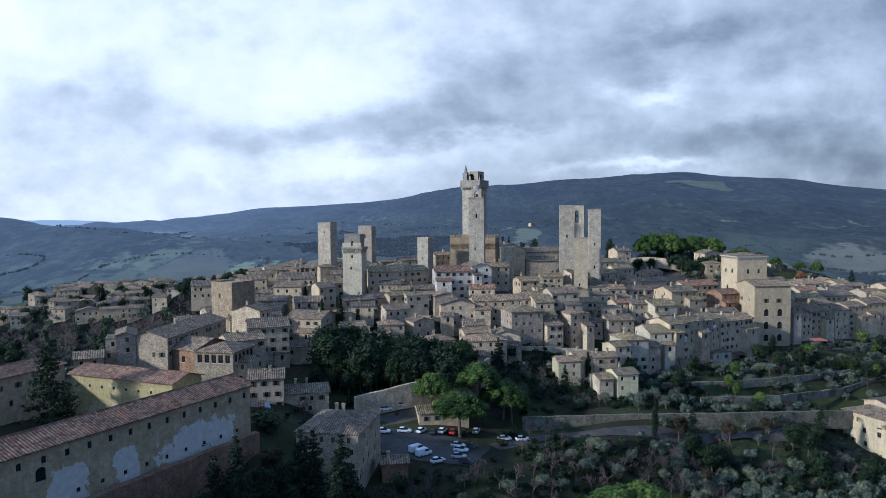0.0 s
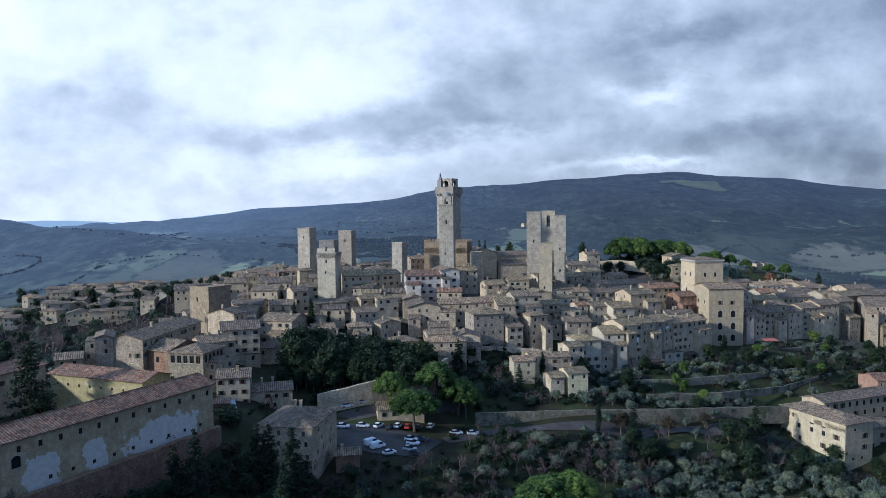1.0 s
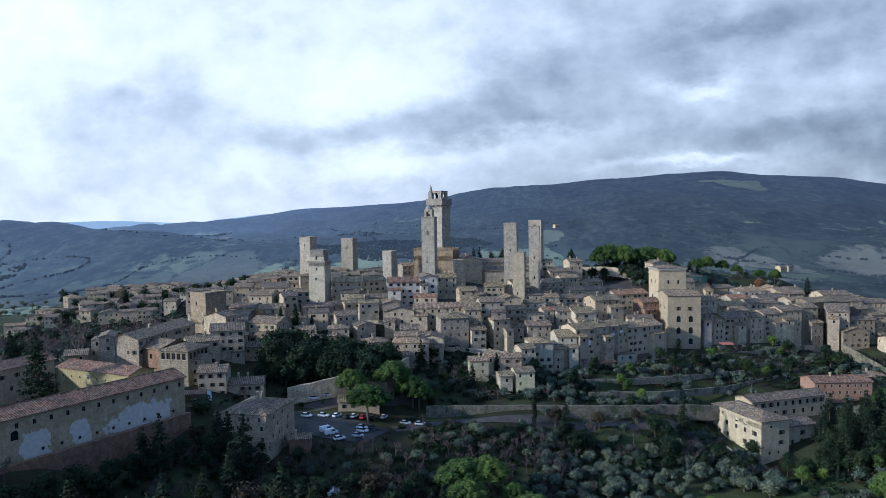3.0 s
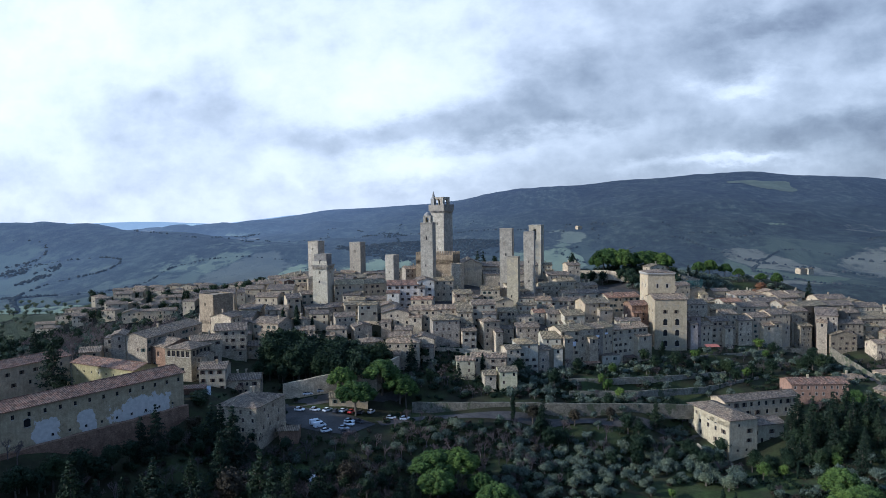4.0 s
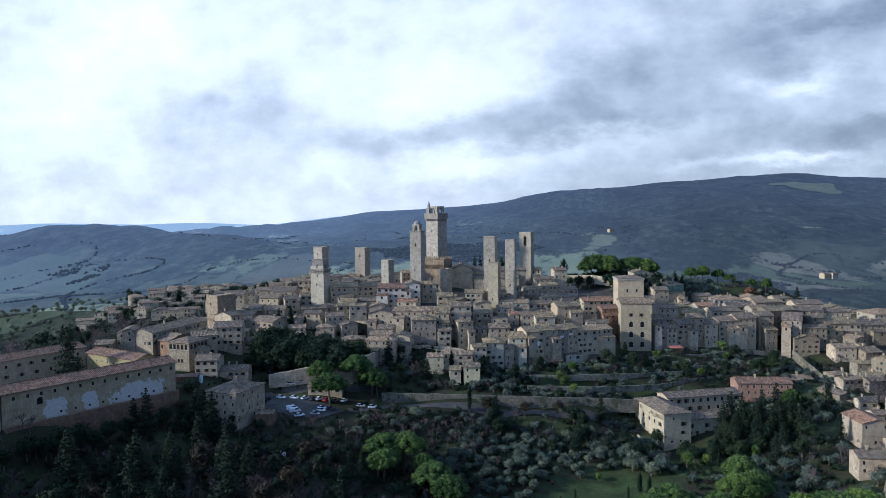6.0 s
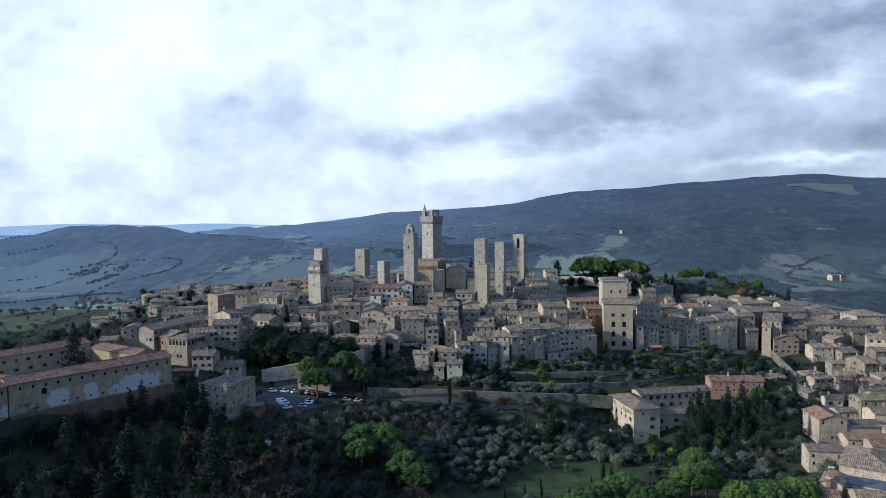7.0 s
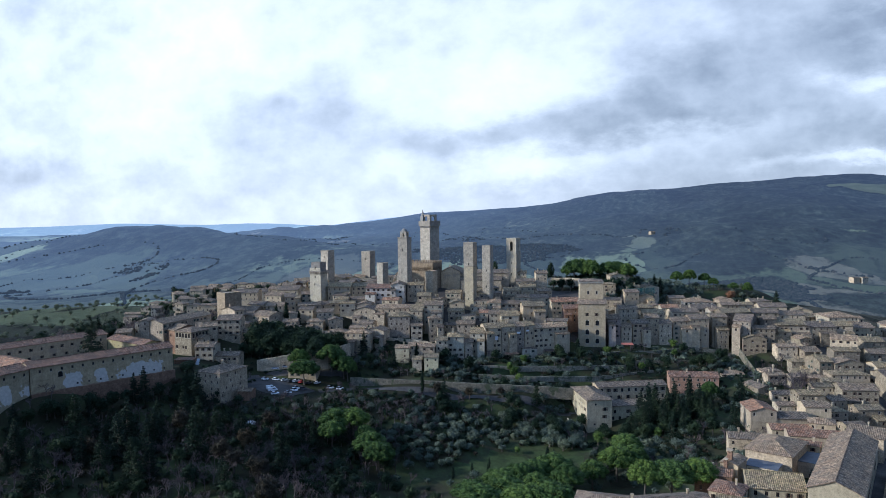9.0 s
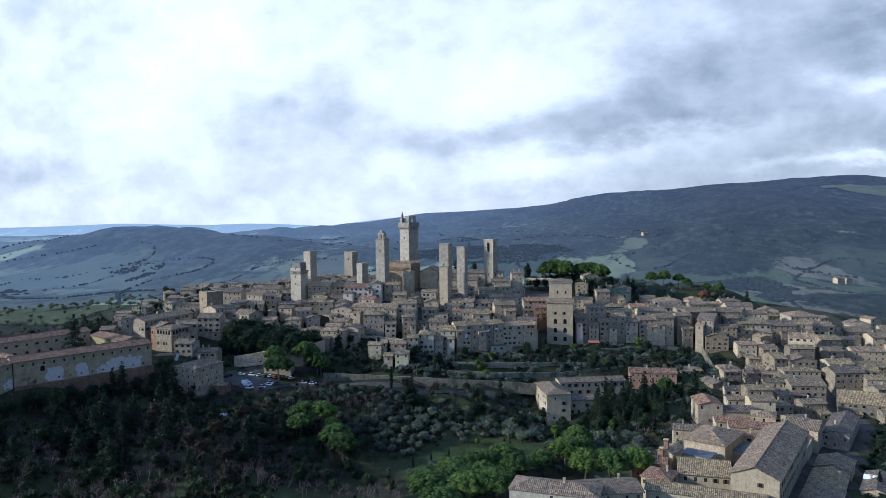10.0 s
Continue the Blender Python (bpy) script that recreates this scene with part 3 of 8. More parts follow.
def facade(bm, o, ux, L, z0, z1, rows, deep=0.24):
    """One wall face from o along ux, with rows of (z, height, [(centre, width)]) left open and lined."""
    ux = Vector(ux)
    inw = Vector((-ux.y, ux.x, 0))

    def q(a0, a1, b0, b1):
        if a1 - a0 > 1e-4 and b1 - b0 > 1e-4:
            poly(bm, [o + ux * a0 + Vector((0, 0, b0)), o + ux * a1 + Vector((0, 0, b0)), o + ux * a1 + Vector((0, 0, b1)), o + ux * a0 + Vector((0, 0, b1))])

    z = z0
    for rz, rh, holes in sorted(rows):
        q(0, L, z, rz)
        x = 0.0
        for c, w in sorted(holes):
            q(x, c - w / 2, rz, rz + rh)
            a, b = o + ux * (c - w / 2), o + ux * (c + w / 2)
            for p0, p1, h0, h1 in ((a, a, rz, rz + rh), (b, b, rz + rh, rz)):
                poly(bm, [p0 + Vector((0, 0, h0)), p0 + Vector((0, 0, h1)), p0 + inw * deep + Vector((0, 0, h1)), p0 + inw * deep + Vector((0, 0, h0))])
            for h, s in ((rz, 1), (rz + rh, -1)):
                pts = [a + Vector((0, 0, h)), a + inw * deep + Vector((0, 0, h)), b + inw * deep + Vector((0, 0, h)), b + Vector((0, 0, h))]
                poly(bm, pts if s > 0 else pts[::-1])
            x = c + w / 2
        q(x, L, rz, rz + rh)
        z = rz + rh
    q(0, L, z, z1)


def window_mesh(name, w, h, kind, colour):
    """A window set in its reveal: pane, wooden frame with a mullion, sill and shutters, facing -y, foot at z 0."""
    bm = bmesh.new()
    a, m = w / 2, 0.035
    for x0, x1 in ((-a, -m), (m, a)):
        poly(bm, [(x0, 0.2, 0), (x1, 0.2, 0), (x1, 0.2, h), (x0, 0.2, h)], 0)
    for x0, x1 in ((-a, -a + 0.06), (a - 0.06, a), (-m, m)):
        box(bm, x0, x1, 0.14, 0.2, 0, h, 1)
    box(bm, -a + 0.06, a - 0.06, 0.14, 0.2, h - 0.08, h, 1)
    box(bm, -a, a, -0.08, 0.2, -0.12, 0, 2)
    if kind == "open":
        box(bm, -2 * a, -a, -0.08, -0.02, 0, h, 1)
        box(bm, a, 2 * a, -0.08, -0.02, 0, h, 1)
    if kind == "shut":
        box(bm, -a, -0.01, 0.08, 0.14, 0, h, 1)
        box(bm, 0.01, a, 0.08, 0.14, 0, h, 1)
    if kind == "plain":
        box(bm, -a - 0.14, -a, -0.03, 0.14, 0, h, 2)
        box(bm, a, a + 0.14, -0.03, 0.14, 0, h, 2)
        box(bm, -a, a, -0.03, 0.14, h, h + 0.16, 2)
    bmesh.ops.remove_doubles(bm, verts=bm.verts, dist=0.0005)
    me = bpy.data.meshes.new(name)
    bm.normal_update()
    bm.to_mesh(me)
    bm.free()
    for m in (GLASS, SHUTTER[colour], FRAME):
        me.materials.append(m)
    return me


WINDOWS = [window_mesh("window", 1.05, 1.55, k, c) for k, c in (("open", "brown"), ("shut", "brown"), ("plain", "brown"), ("open", "green"), ("bare", "brown"))]
def shutter_pair(colour):
    """Two slatted leaves folded back against the wall on both sides of a window of 1.05 by 1.55 m."""
    bm = bmesh.new()
    for side in (-1, 1):
        x0, x1 = sorted((side * 0.535, side * 1.04))
        for a, b in ((x0, x0 + 0.06), (x1 - 0.06, x1)):
            box(bm, a, b, -0.08, -0.02, 0, 1.55)
        for k in range(11):
            z = 0.04 + k * 0.137
            box(bm, x0 + 0.06, x1 - 0.06, -0.07, -0.03, z, z + 0.1)
    me = bpy.data.meshes.new("shutter")
    bm.normal_update()
    bm.to_mesh(me)
    bm.free()
    me.materials.append(SHUTTER[colour])
    return me


SHUTTERS = shutter_pair("brown")


def chimney_mesh():
    bm = bmesh.new()
    box(bm, -0.35, 0.35, -0.3, 0.3, -1.2, 1.1)
    box(bm, -0.45, 0.45, -0.4, 0.4, 1.1, 1.22)
    for x in (-0.3, 0.3):
        box(bm, x - 0.07, x + 0.07, -0.28, 0.28, 1.22, 1.45)
    box(bm, -0.46, 0.46, -0.42, 0.42, 1.45, 1.56)
    me = bpy.data.meshes.new("chimney")
    bm.normal_update()
    bm.to_mesh(me)
    bm.free()
    me.materials.append(WALL["tan"])
    return me


CHIMNEY = chimney_mesh()
HR = random.Random(7)
PLACED = []
LOOKS = {"stone": "rubble-stone", "tan": "weathered tan plaster", "white": "pale plastered", "brick": "red-brown brick", "pink": "faded pink plaster", "yellow": "ochre plaster", "convent": "stained plaster", "brown": "brown stone", "cream": "cream plaster", "sunny": "yellow plaster", "tower": "pale dressed-stone", "sand": "sandy plaster", "dun": "dun stone", "bright": "limewashed", "butter": "pale yellow plaster", "terra": "faded terracotta plaster"}
TOPS = {"grey": "grey-brown pan tiles", "tan": "tan clay tiles", "moss": "lichen-yellowed tiles", "red": "reddish clay tiles", "zinc": "a flat grey sheet-metal roof"}


def roof_for(bm, kind, w, d, h, over=0.45, pitch=0.30):
    a, b, c, e = -over, w + over, -over, d + over
    if kind == "gx":
        rz, m = h + (d / 2) * pitch, d / 2
        lo = h - over * pitch
        roof_planes(bm, [[(a, c, lo), (b, c, lo), (b, m, rz), (a, m, rz)], [(b, e, lo), (a, e, lo), (a, m, rz), (b, m, rz)]])
    elif kind == "gy":
        rz, m = h + (w / 2) * pitch, w / 2
        lo = h - over * pitch
        roof_planes(bm, [[(a, e, lo), (a, c, lo), (m, c, rz), (m, e, rz)], [(b, c, lo), (b, e, lo), (m, e, rz), (m, c, rz)]])
    elif kind == "hip":
        lo = h - over * pitch
        if w >= d:
            k = d / 2
            rz = h + k * pitch
            p, q = (k, d / 2, rz), (w - k, d / 2, rz)
            roof_planes(bm, [[(a, c, lo), (b, c, lo), q, p], [(b, e, lo), (a, e, lo), p, q], [(a, e, lo), (a, c, lo), p], [(b, c, lo), (b, e, lo), q]])
        else:
            k = w / 2
            rz = h + k * pitch
            p, q = (w / 2, k, rz), (w / 2, d - k, rz)
            roof_planes(bm, [[(a, c, lo), (b, c, lo), p], [(b, e, lo), (a, e, lo), q], [(a, e, lo), (a, c, lo), p, q], [(b, c, lo), (b, e, lo), q, p]])
    elif kind == "shed":
        roof_planes(bm, [[(a, c, h - over * pitch), (b, c, h - over * pitch), (b, e, h + (d + over) * pitch), (a, e, h + (d + over) * pitch)]])
    else:
        roof_planes(bm, [[(-0.1, -0.1, h + 0.02), (w + 0.1, -0.1, h + 0.02), (w + 0.1, d + 0.1, h + 0.02), (-0.1, d + 0.1, h + 0.02)]])


WIN_W, WIN_H = 0.88, 1.32


def rows_for(L, h, rng, storeys, keep, door):
    rows = []
    n = max(1, int(L / 3.1))
    step = L / n
    for s in range(storeys):
        z = h - 2.4 - 3.0 * s
        if z < 0.9:
            break
        holes = [((i + 0.5) * step + rng.uniform(-0.6, 0.6), WIN_W) for i in range(n) if rng.random() < keep and step > 2.2]
        rows.append((z + rng.uniform(-0.25, 0.25), WIN_H, holes))
    return rows


def house(x, y, turn, w, d, eaves, h, kind, wall, top, foot=4.0, keep=0.85, pitch=0.30, name="house", label="", win=True, annex=False):
    """A town house from its front left corner; walls run down into the slope by foot metres."""
    rng = random.Random(int(x * 10) * 7919 + int(y * 10))
    storeys = max(1, min(5, int(h / 3.0)))
    words = ("one", "two", "three", "four", "five")[storeys - 1]
    if not label:
        label = f"{words}-storey {LOOKS[wall]} house with {TOPS[top]}"
    base = eaves - h
    root = thing(name, x, y, base, turn, label, "house", "old town houses")
    mid = pose(x, y, 0, 0, 0, turn) @ Vector((w / 2, d / 2, 0))
    PLACED.append((mid.x, mid.y, math.hypot(w, d) / 2))
    bm = bmesh.new()
    V = Vector
    sides = (((0, 0, 0), (1, 0, 0), w), ((w, 0, 0), (0, 1, 0), d), ((w, d, 0), (-1, 0, 0), w), ((0, d, 0), (0, -1, 0), d))
    panes = []
    for i, (o, ux, L) in enumerate(sides):
        rows = rows_for(L, h, rng, storeys, keep * (1.0 if i == 0 else 0.36), i == 0) if win and i != 2 else []
        facade(bm, V(o), ux, L, -foot, h, rows)
        for rz, rh, holes in rows:
            for c, ww in holes:
                p = V(o) + V(ux) * c
                panes.append((p.x, p.y, rz, (0, 90, 180, 270)[i]))
    if kind == "gx":
        for xx in (0, w):
            pts = [(xx, 0, h), (xx, d, h), (xx, d / 2, h + d / 2 * pitch)]
            poly(bm, pts if xx else pts[::-1])
    elif kind == "gy":
        for yy in (0, d):
            pts = [(0, yy, h), (w, yy, h), (w / 2, yy, h + w / 2 * pitch)]
            poly(bm, pts if not yy else pts[::-1])
    elif kind == "shed":
        t = h + d * pitch
        poly(bm, [(0, d, h), (0, 0, h), (0, d, t)])
        poly(bm, [(w, 0, h), (w, d, h), (w, d, t)])
        poly(bm, [(w, d, h), (0, d, h), (0, d, t), (w, d, t)])
    part("wall", bm, WALL[wall], root)
    bm = bmesh.new()
    roof_for(bm, kind, w, d, h, 0.45, pitch)
    part("roof", bm, ROOF[top], root)
    if annex and w > 7 and h > 7 and rng.random() < 0.55:
        aw, ad, ah = w * rng.uniform(0.35, 0.6), rng.uniform(2.5, 4.5), h - rng.uniform(2.6, 5.0)
        ax = rng.choice((0.0, w - aw))
        bm = bmesh.new()
        facade(bm, V((ax, -ad, 0)), (1, 0, 0), aw, -foot, ah, [(ah - 2.4, 1.55, [(aw * 0.5, 1.05)])])
        facade(bm, V((ax + aw, -ad, 0)), (0, 1, 0), ad - 0.004, -foot, ah, [])
        facade(bm, V((ax, -0.004, 0)), (0, -1, 0), ad - 0.004, -foot, ah, [])
        for xx in (ax, ax + aw):
            pts = [(xx, -ad, ah), (xx, -0.004, ah), (xx, -0.004, ah + ad * 0.28)]
            poly(bm, pts if xx > ax else pts[::-1])
        part("annex_wall", bm, WALL[wall], root)
        bm = bmesh.new()
        roof_planes(bm, [[(ax - 0.3, -ad - 0.35, ah - 0.1), (ax + aw + 0.3, -ad - 0.35, ah - 0.1), (ax + aw + 0.3, -0.006, ah + ad * 0.28), (ax - 0.3, -0.006, ah + ad * 0.28)]])
        part("annex_roof", bm, ROOF[top], root)
        sub("window", WINDOWS[4], root, pose(ax + aw * 0.5, -ad, ah - 2.4))
        panes = [q for q in panes if not (q[3] == 0 and ax - 0.6 < q[0] < ax + aw + 0.6 and q[2] < ah + ad * 0.28 + 0.2)]
    style = rng.choice((0, 0, 4, 4, 1, 1, 2, 3))
    for px, py, pz, a in panes:
        k = style if rng.random() < 0.7 else rng.choice((1, 4))
        sub("window", WINDOWS[k], root, pose(px, py, pz, 0, 0, a) @ Matrix.Diagonal((WIN_W / 1.05, 1, WIN_H / 1.55, 1)))
    if kind != "flat" and rng.random() < 0.8:
        for _ in range(rng.choice((1, 1, 2))):
            cx, cy = rng.uniform(0.2, 0.8) * w, rng.uniform(0.3, 0.7) * d
            rise = (min(cy, d - cy) if kind != "gy" else min(cx, w - cx)) * pitch
            sub("chimney", CHIMNEY, root, pose(cx, cy, h + rise, 0, 0, rng.choice((0, 90))))
    return root


# town houses: front left corner, turn, width, depth, eaves height, wall height
house(-79.8, 205.0, 82, 38.4, 13, 44.5, 9, "gx", "stone", "grey", annex=True)
house(-54.4, 196.0, 12, 9.7, 11, 34.3, 14, "gx", "white", "grey", annex=True)
house(-45.4, 200.0, 14, 12.6, 10, 29.1, 9, "gx", "stone", "grey", annex=True)
house(-35.4, 168.0, -11, 15.3, 19, 28.4, 12.5, "hip", "stone", "grey", 6)
house(-64.3, 212.0, 32, 11.3, 11, 42.0, 11, "gx", "stone", "grey", annex=True)
house(-61.4, 204.0, 0, 6.0, 8, 37.6, 10, "gx", "stone", "grey", annex=True)
house(-63.7, 232.0, 18, 13.0, 14, 42.9, 12, "gx", "stone", "grey", annex=True)
house(-101.9, 195.0, 24, 7.3, 9, 40.6, 6, "gx", "tan", "grey", annex=True)
house(-97.7, 205.0, 21, 2.8, 9, 44.3, 8, "flat", "stone", "grey", annex=True)
house(-94.2, 204.0, 22, 5.2, 11, 45.6, 8, "gy", "stone", "grey", annex=True)
house(-65.8, 255.0, 71, 7.4, 12, 45.3, 12, "gx", "stone", "grey", annex=True)
house(-69.9, 228.0, 30, 8.1, 11, 38.0, 10, "gx", "stone", "grey", annex=True)
house(-63.8, 234.0, 30, 11.9, 12, 37.3, 12, "gx", "stone", "grey", annex=True)
house(-78.7, 262.0, 19, 18.7, 13, 41.2, 9, "gx", "stone", "grey", annex=True)
house(-58.2, 262.0, -16, 14.2, 14, 41.8, 12, "gx", "stone", "grey", annex=True)
house(-75.9, 275.0, 0, 12.8, 12, 42.9, 9, "gx", "tan", "grey", annex=True)
house(-96.1, 290.0, 33, 11.1, 10, 40.5, 8, "gx", "stone", "grey", annex=True)
house(-120.4, 340.0, 15, 19.9, 14, 45.9, 8, "gx", "tan", "grey", annex=True)
house(-74.1, 285.0, 0, 11.3, 11, 45.2, 8, "gx", "tan", "grey", annex=True)
house(-72.7, 305.0, 0, 11.9, 13, 48.8, 10, "gx", "tan", "grey", annex=True)
house(-58.4, 280.0, 11, 10.8, 11, 45.3, 9, "gx", "tan", "grey", annex=True)
house(-50.4, 290.0, 26, 6.7, 12, 49.8, 16, "gx", "tan", "grey", annex=True)
house(-73.4, 325.0, 8, 14.2, 16, 50.3, 9, "gx", "tan", "grey", annex=True)
house(-70.6, 345.0, 29, 6.1, 13, 53.0, 11, "gy", "brick", "grey", annex=True)
house(-50.4, 315.0, 27, 6.6, 10, 49.0, 8, "gx", "white", "grey", annex=True)
house(-41.5, 292.0, 25, 14.3, 9, 44.2, 11, "gx", "stone", "grey", annex=True)
house(-30.0, 300.0, 34, 8.9, 11, 43.9, 13, "gx", "stone", "grey", annex=True)
house(-46.7, 325.0, 15, 11.5, 10, 45.6, 6, "gx", "white", "grey", annex=True)
house(-100.0, 360.0, 11, 10.5, 12, 47.0, 7, "gx", "tan", "grey", annex=True)
house(-120.3, 372.0, 12, 14.4, 12, 43.4, 7, "gx", "white", "grey", annex=True)
house(-33.2, 320.0, 11, 15.5, 15, 53.5, 15, "gx", "tan", "moss", annex=True)
house(-18.8, 326.0, 30, 13.9, 12, 53.3, 11, "gx", "tan", "moss", annex=True)
house(-18.3, 314.0, 6, 19.7, 10, 46.1, 13, "gx", "stone", "grey", annex=True)
house(-28.3, 317.0, 0, 9.3, 9, 48.3, 15, "gx", "stone", "grey", annex=True)
house(-3.4, 315.0, 7, 16.8, 14, 53.8, 13, "gx", "bright", "red", annex=True)
house(12.8, 318.0, 13, 9.1, 18, 55.6, 14, "gy", "bright", "grey", annex=True)
house(20.1, 331.0, 11, 10.9, 11, 54.5, 12, "gx", "stone", "moss", annex=True)
house(12.2, 290.0, 4, 14.0, 12, 43.8, 17, "gx", "stone", "tan", annex=True)
house(26.1, 291.0, 6, 10.4, 11, 44.1, 15, "gx", "stone", "tan", annex=True)
house(11.1, 305.0, 0, 11.0, 9, 47.3, 8, "gx", "tan", "red", annex=True)
house(-1.1, 287.0, 4, 13.7, 12, 42.8, 12, "gy", "stone", "grey", annex=True)
house(26.2, 274.0, 14, 12.8, 13, 41.3, 12, "hip", "stone", "moss", annex=True)
house(37.0, 284.0, 8, 7.4, 16, 43.7, 19, "gx", "stone", "moss", annex=True)
house(44.0, 289.0, 10, 11.5, 12, 46.7, 15, "gx", "white", "grey", annex=True)
house(50.0, 280.0, 21, 8.2, 11, 39.6, 15, "hip", "stone", "grey", annex=True)
house(40.1, 275.0, 17, 6.8, 8, 35.8, 11, "shed", "stone", "grey", annex=True)
house(54.7, 312.0, 12, 9.5, 12, 45.2, 11, "gy", "tan", "moss", annex=True)
house(46.1, 335.0, 6, 10.3, 10, 49.1, 9, "gx", "stone", "moss", annex=True)
house(33.7, 310.0, 13, 8.6, 11, 49.7, 9, "gx", "stone", "moss", annex=True)
house(44.6, 325.0, 65, 7.7, 10, 45.7, 9, "gy", "white", "grey", annex=True)
house(7.7, 258.0, 12, 9.6, 9, 36.1, 10, "gx", "stone", "tan", annex=True)
house(7.3, 251.0, 4, 15.2, 10, 34.5, 12, "hip", "stone", "tan", annex=True)
house(58.6, 239.3, 12, 7.6, 9, 24.6, 8, "gx", "butter", "moss")
house(52.2, 238.0, 12, 5.0, 8, 23.4, 6, "gx", "stone", "moss", annex=True)
house(39.7, 246.0, 7, 7.9, 8, 27.9, 9, "gx", "butter", "tan", annex=True)
house(46.2, 250.0, 9, 6.7, 8, 28.7, 9, "gx", "tan", "tan", annex=True)
house(52.9, 250.0, 7, 8.4, 8, 28.4, 7, "gx", "stone", "tan", annex=True)
house(61.4, 254.0, 18, 6.4, 9, 31.3, 10, "gx", "stone", "moss", annex=True)
house(66.4, 260.0, 12, 9.3, 13, 32.6, 13, "hip", "white", "moss", annex=True)
house(75.7, 263.0, 12, 4.8, 8, 29.5, 10, "gx", "stone", "grey", annex=True)
house(77.9, 268.0, 7, 8.5, 15, 33.7, 16, "gx", "white", "moss", annex=True)
house(86.4, 271.0, 25, 9.3, 13, 36.4, 17, "gx", "tan", "moss", annex=True)
house(94.9, 276.0, 29, 8.3, 12, 36.6, 17, "gx", "stone", "moss", annex=True)
house(101.9, 281.0, 30, 5.9, 12, 36.1, 17, "gx", "stone", "tan", annex=True)
house(107.1, 285.0, 37, 6.6, 12, 36.2, 17, "gx", "tan", "moss", annex=True)
house(112.3, 288.0, 33, 21.9, 12, 34.2, 15, "gx", "tan", "tan", annex=True)
house(106.1, 280.0, 19, 9.1, 7, 23.3, 5, "flat", "white", "grey", annex=True)
house(126.7, 324.0, 13, 9.2, 12, 41.6, 11, "gx", "brick", "red", annex=True)
house(116.7, 344.0, 18, 19.4, 13, 43.3, 12, "gx", "tan", "red", annex=True)
house(101.6, 317.0, 17, 13.5, 14, 43.5, 15, "gx", "tan", "moss", annex=True)
house(90.0, 303.0, 16, 10.7, 14, 39.2, 10, "gx", "white", "moss", annex=True)
house(81.6, 307.0, 12, 9.7, 11, 39.6, 11, "gx", "white", "grey", annex=True)
house(66.4, 330.0, 6, 9.1, 11, 45.0, 9, "gx", "white", "grey", annex=True)
house(76.1, 329.0, 7, 8.5, 11, 43.9, 10, "gx", "white", "tan", annex=True)
house(84.6, 333.0, 11, 10.3, 11, 42.8, 10, "gx", "white", "grey", annex=True)
house(94.6, 334.0, 13, 9.1, 11, 42.7, 10, "gx", "stone", "grey", annex=True)
house(66.9, 320.0, 6, 9.5, 8, 42.2, 9, "gx", "white", "moss", annex=True)
house(66.0, 284.0, 11, 10.8, 11, 36.2, 12, "gx", "stone", "grey", annex=True)
house(56.8, 300.0, 12, 9.5, 10, 41.5, 9, "gx", "stone", "moss", annex=True)
house(74.9, 309.0, 11, 5.4, 9, 39.9, 9, "gx", "stone", "red", annex=True)
house(66.0, 296.0, 13, 8.9, 9, 39.4, 9, "flat", "stone", "grey", annex=True)
house(56.5, 288.0, 0, 7.9, 8, 34.9, 8, "gx", "stone", "grey", annex=True)
house(80.5, 368.0, 15, 11.4, 12, 47.5, 9, "gx", "stone", "moss", annex=True)
house(91.0, 377.0, 16, 10.9, 11, 49.2, 8, "gx", "tan", "moss", annex=True)
house(100.4, 353.0, 13, 13.3, 12, 44.6, 9, "gx", "white", "tan", annex=True)
house(85.5, 393.0, 13, 13.4, 11, 51.8, 8, "gx", "stone", "grey", annex=True)
house(98.6, 404.0, 14, 8.4, 11, 57.1, 9, "gx", "stone", "grey", annex=True)
house(105.1, 366.0, 25, 9.6, 10, 47.8, 7, "gx", "stone", "grey", annex=True)
house(92.1, 350.0, 13, 8.8, 10, 45.1, 9, "gx", "stone", "tan", annex=True)
house(153.7, 318.0, 15, 7.9, 14, 36.4, 15, "gx", "pink", "grey", annex=True)
house(161.8, 322.0, 18, 6.6, 9, 31.1, 11, "gx", "tan", "grey", annex=True)
house(168.7, 327.0, 17, 10.3, 12, 32.6, 16, "gx", "tan", "grey", annex=True)
house(176.8, 336.0, 14, 8.2, 12, 35.1, 19, "gx", "stone", "grey", annex=True)
house(184.9, 336.0, 15, 7.9, 12, 31.7, 14, "gx", "stone", "grey", annex=True)
house(193.4, 340.0, 16, 10.9, 12, 32.9, 17, "gx", "tan", "tan", annex=True)
house(203.9, 343.0, 15, 11.8, 13, 34.1, 20, "gx", "tan", "grey", annex=True)
house(217.9, 351.0, 13, 9.1, 12, 34.6, 16, "gx", "dun", "grey", annex=True)
house(220.8, 346.0, 17, 7.0, 10, 27.1, 14, "gx", "dun", "moss", annex=True)
house(229.8, 348.0, -17, 10.3, 22, 32.9, 19, "gx", "stone", "tan", annex=True)
house(234.7, 341.0, 4, 13.9, 12, 23.1, 14, "gy", "dun", "moss", annex=True)
house(241.0, 347.0, 4, 13.4, 10, 28.4, 10, "gx", "dun", "grey", annex=True)
house(257.7, 355.0, 9, 18.6, 14, 29.2, 15, "gx", "stone", "grey", annex=True)
house(249.0, 356.0, 14, 8.0, 10, 33.2, 13, "gx", "dun", "grey", annex=True)
house(251.4, 349.0, 8, 7.6, 10, 23.4, 11, "gx", "dun", "moss", annex=True)
house(160.3, 345.0, 15, 11.8, 12, 39.3, 11, "gx", "stone", "grey", annex=True)
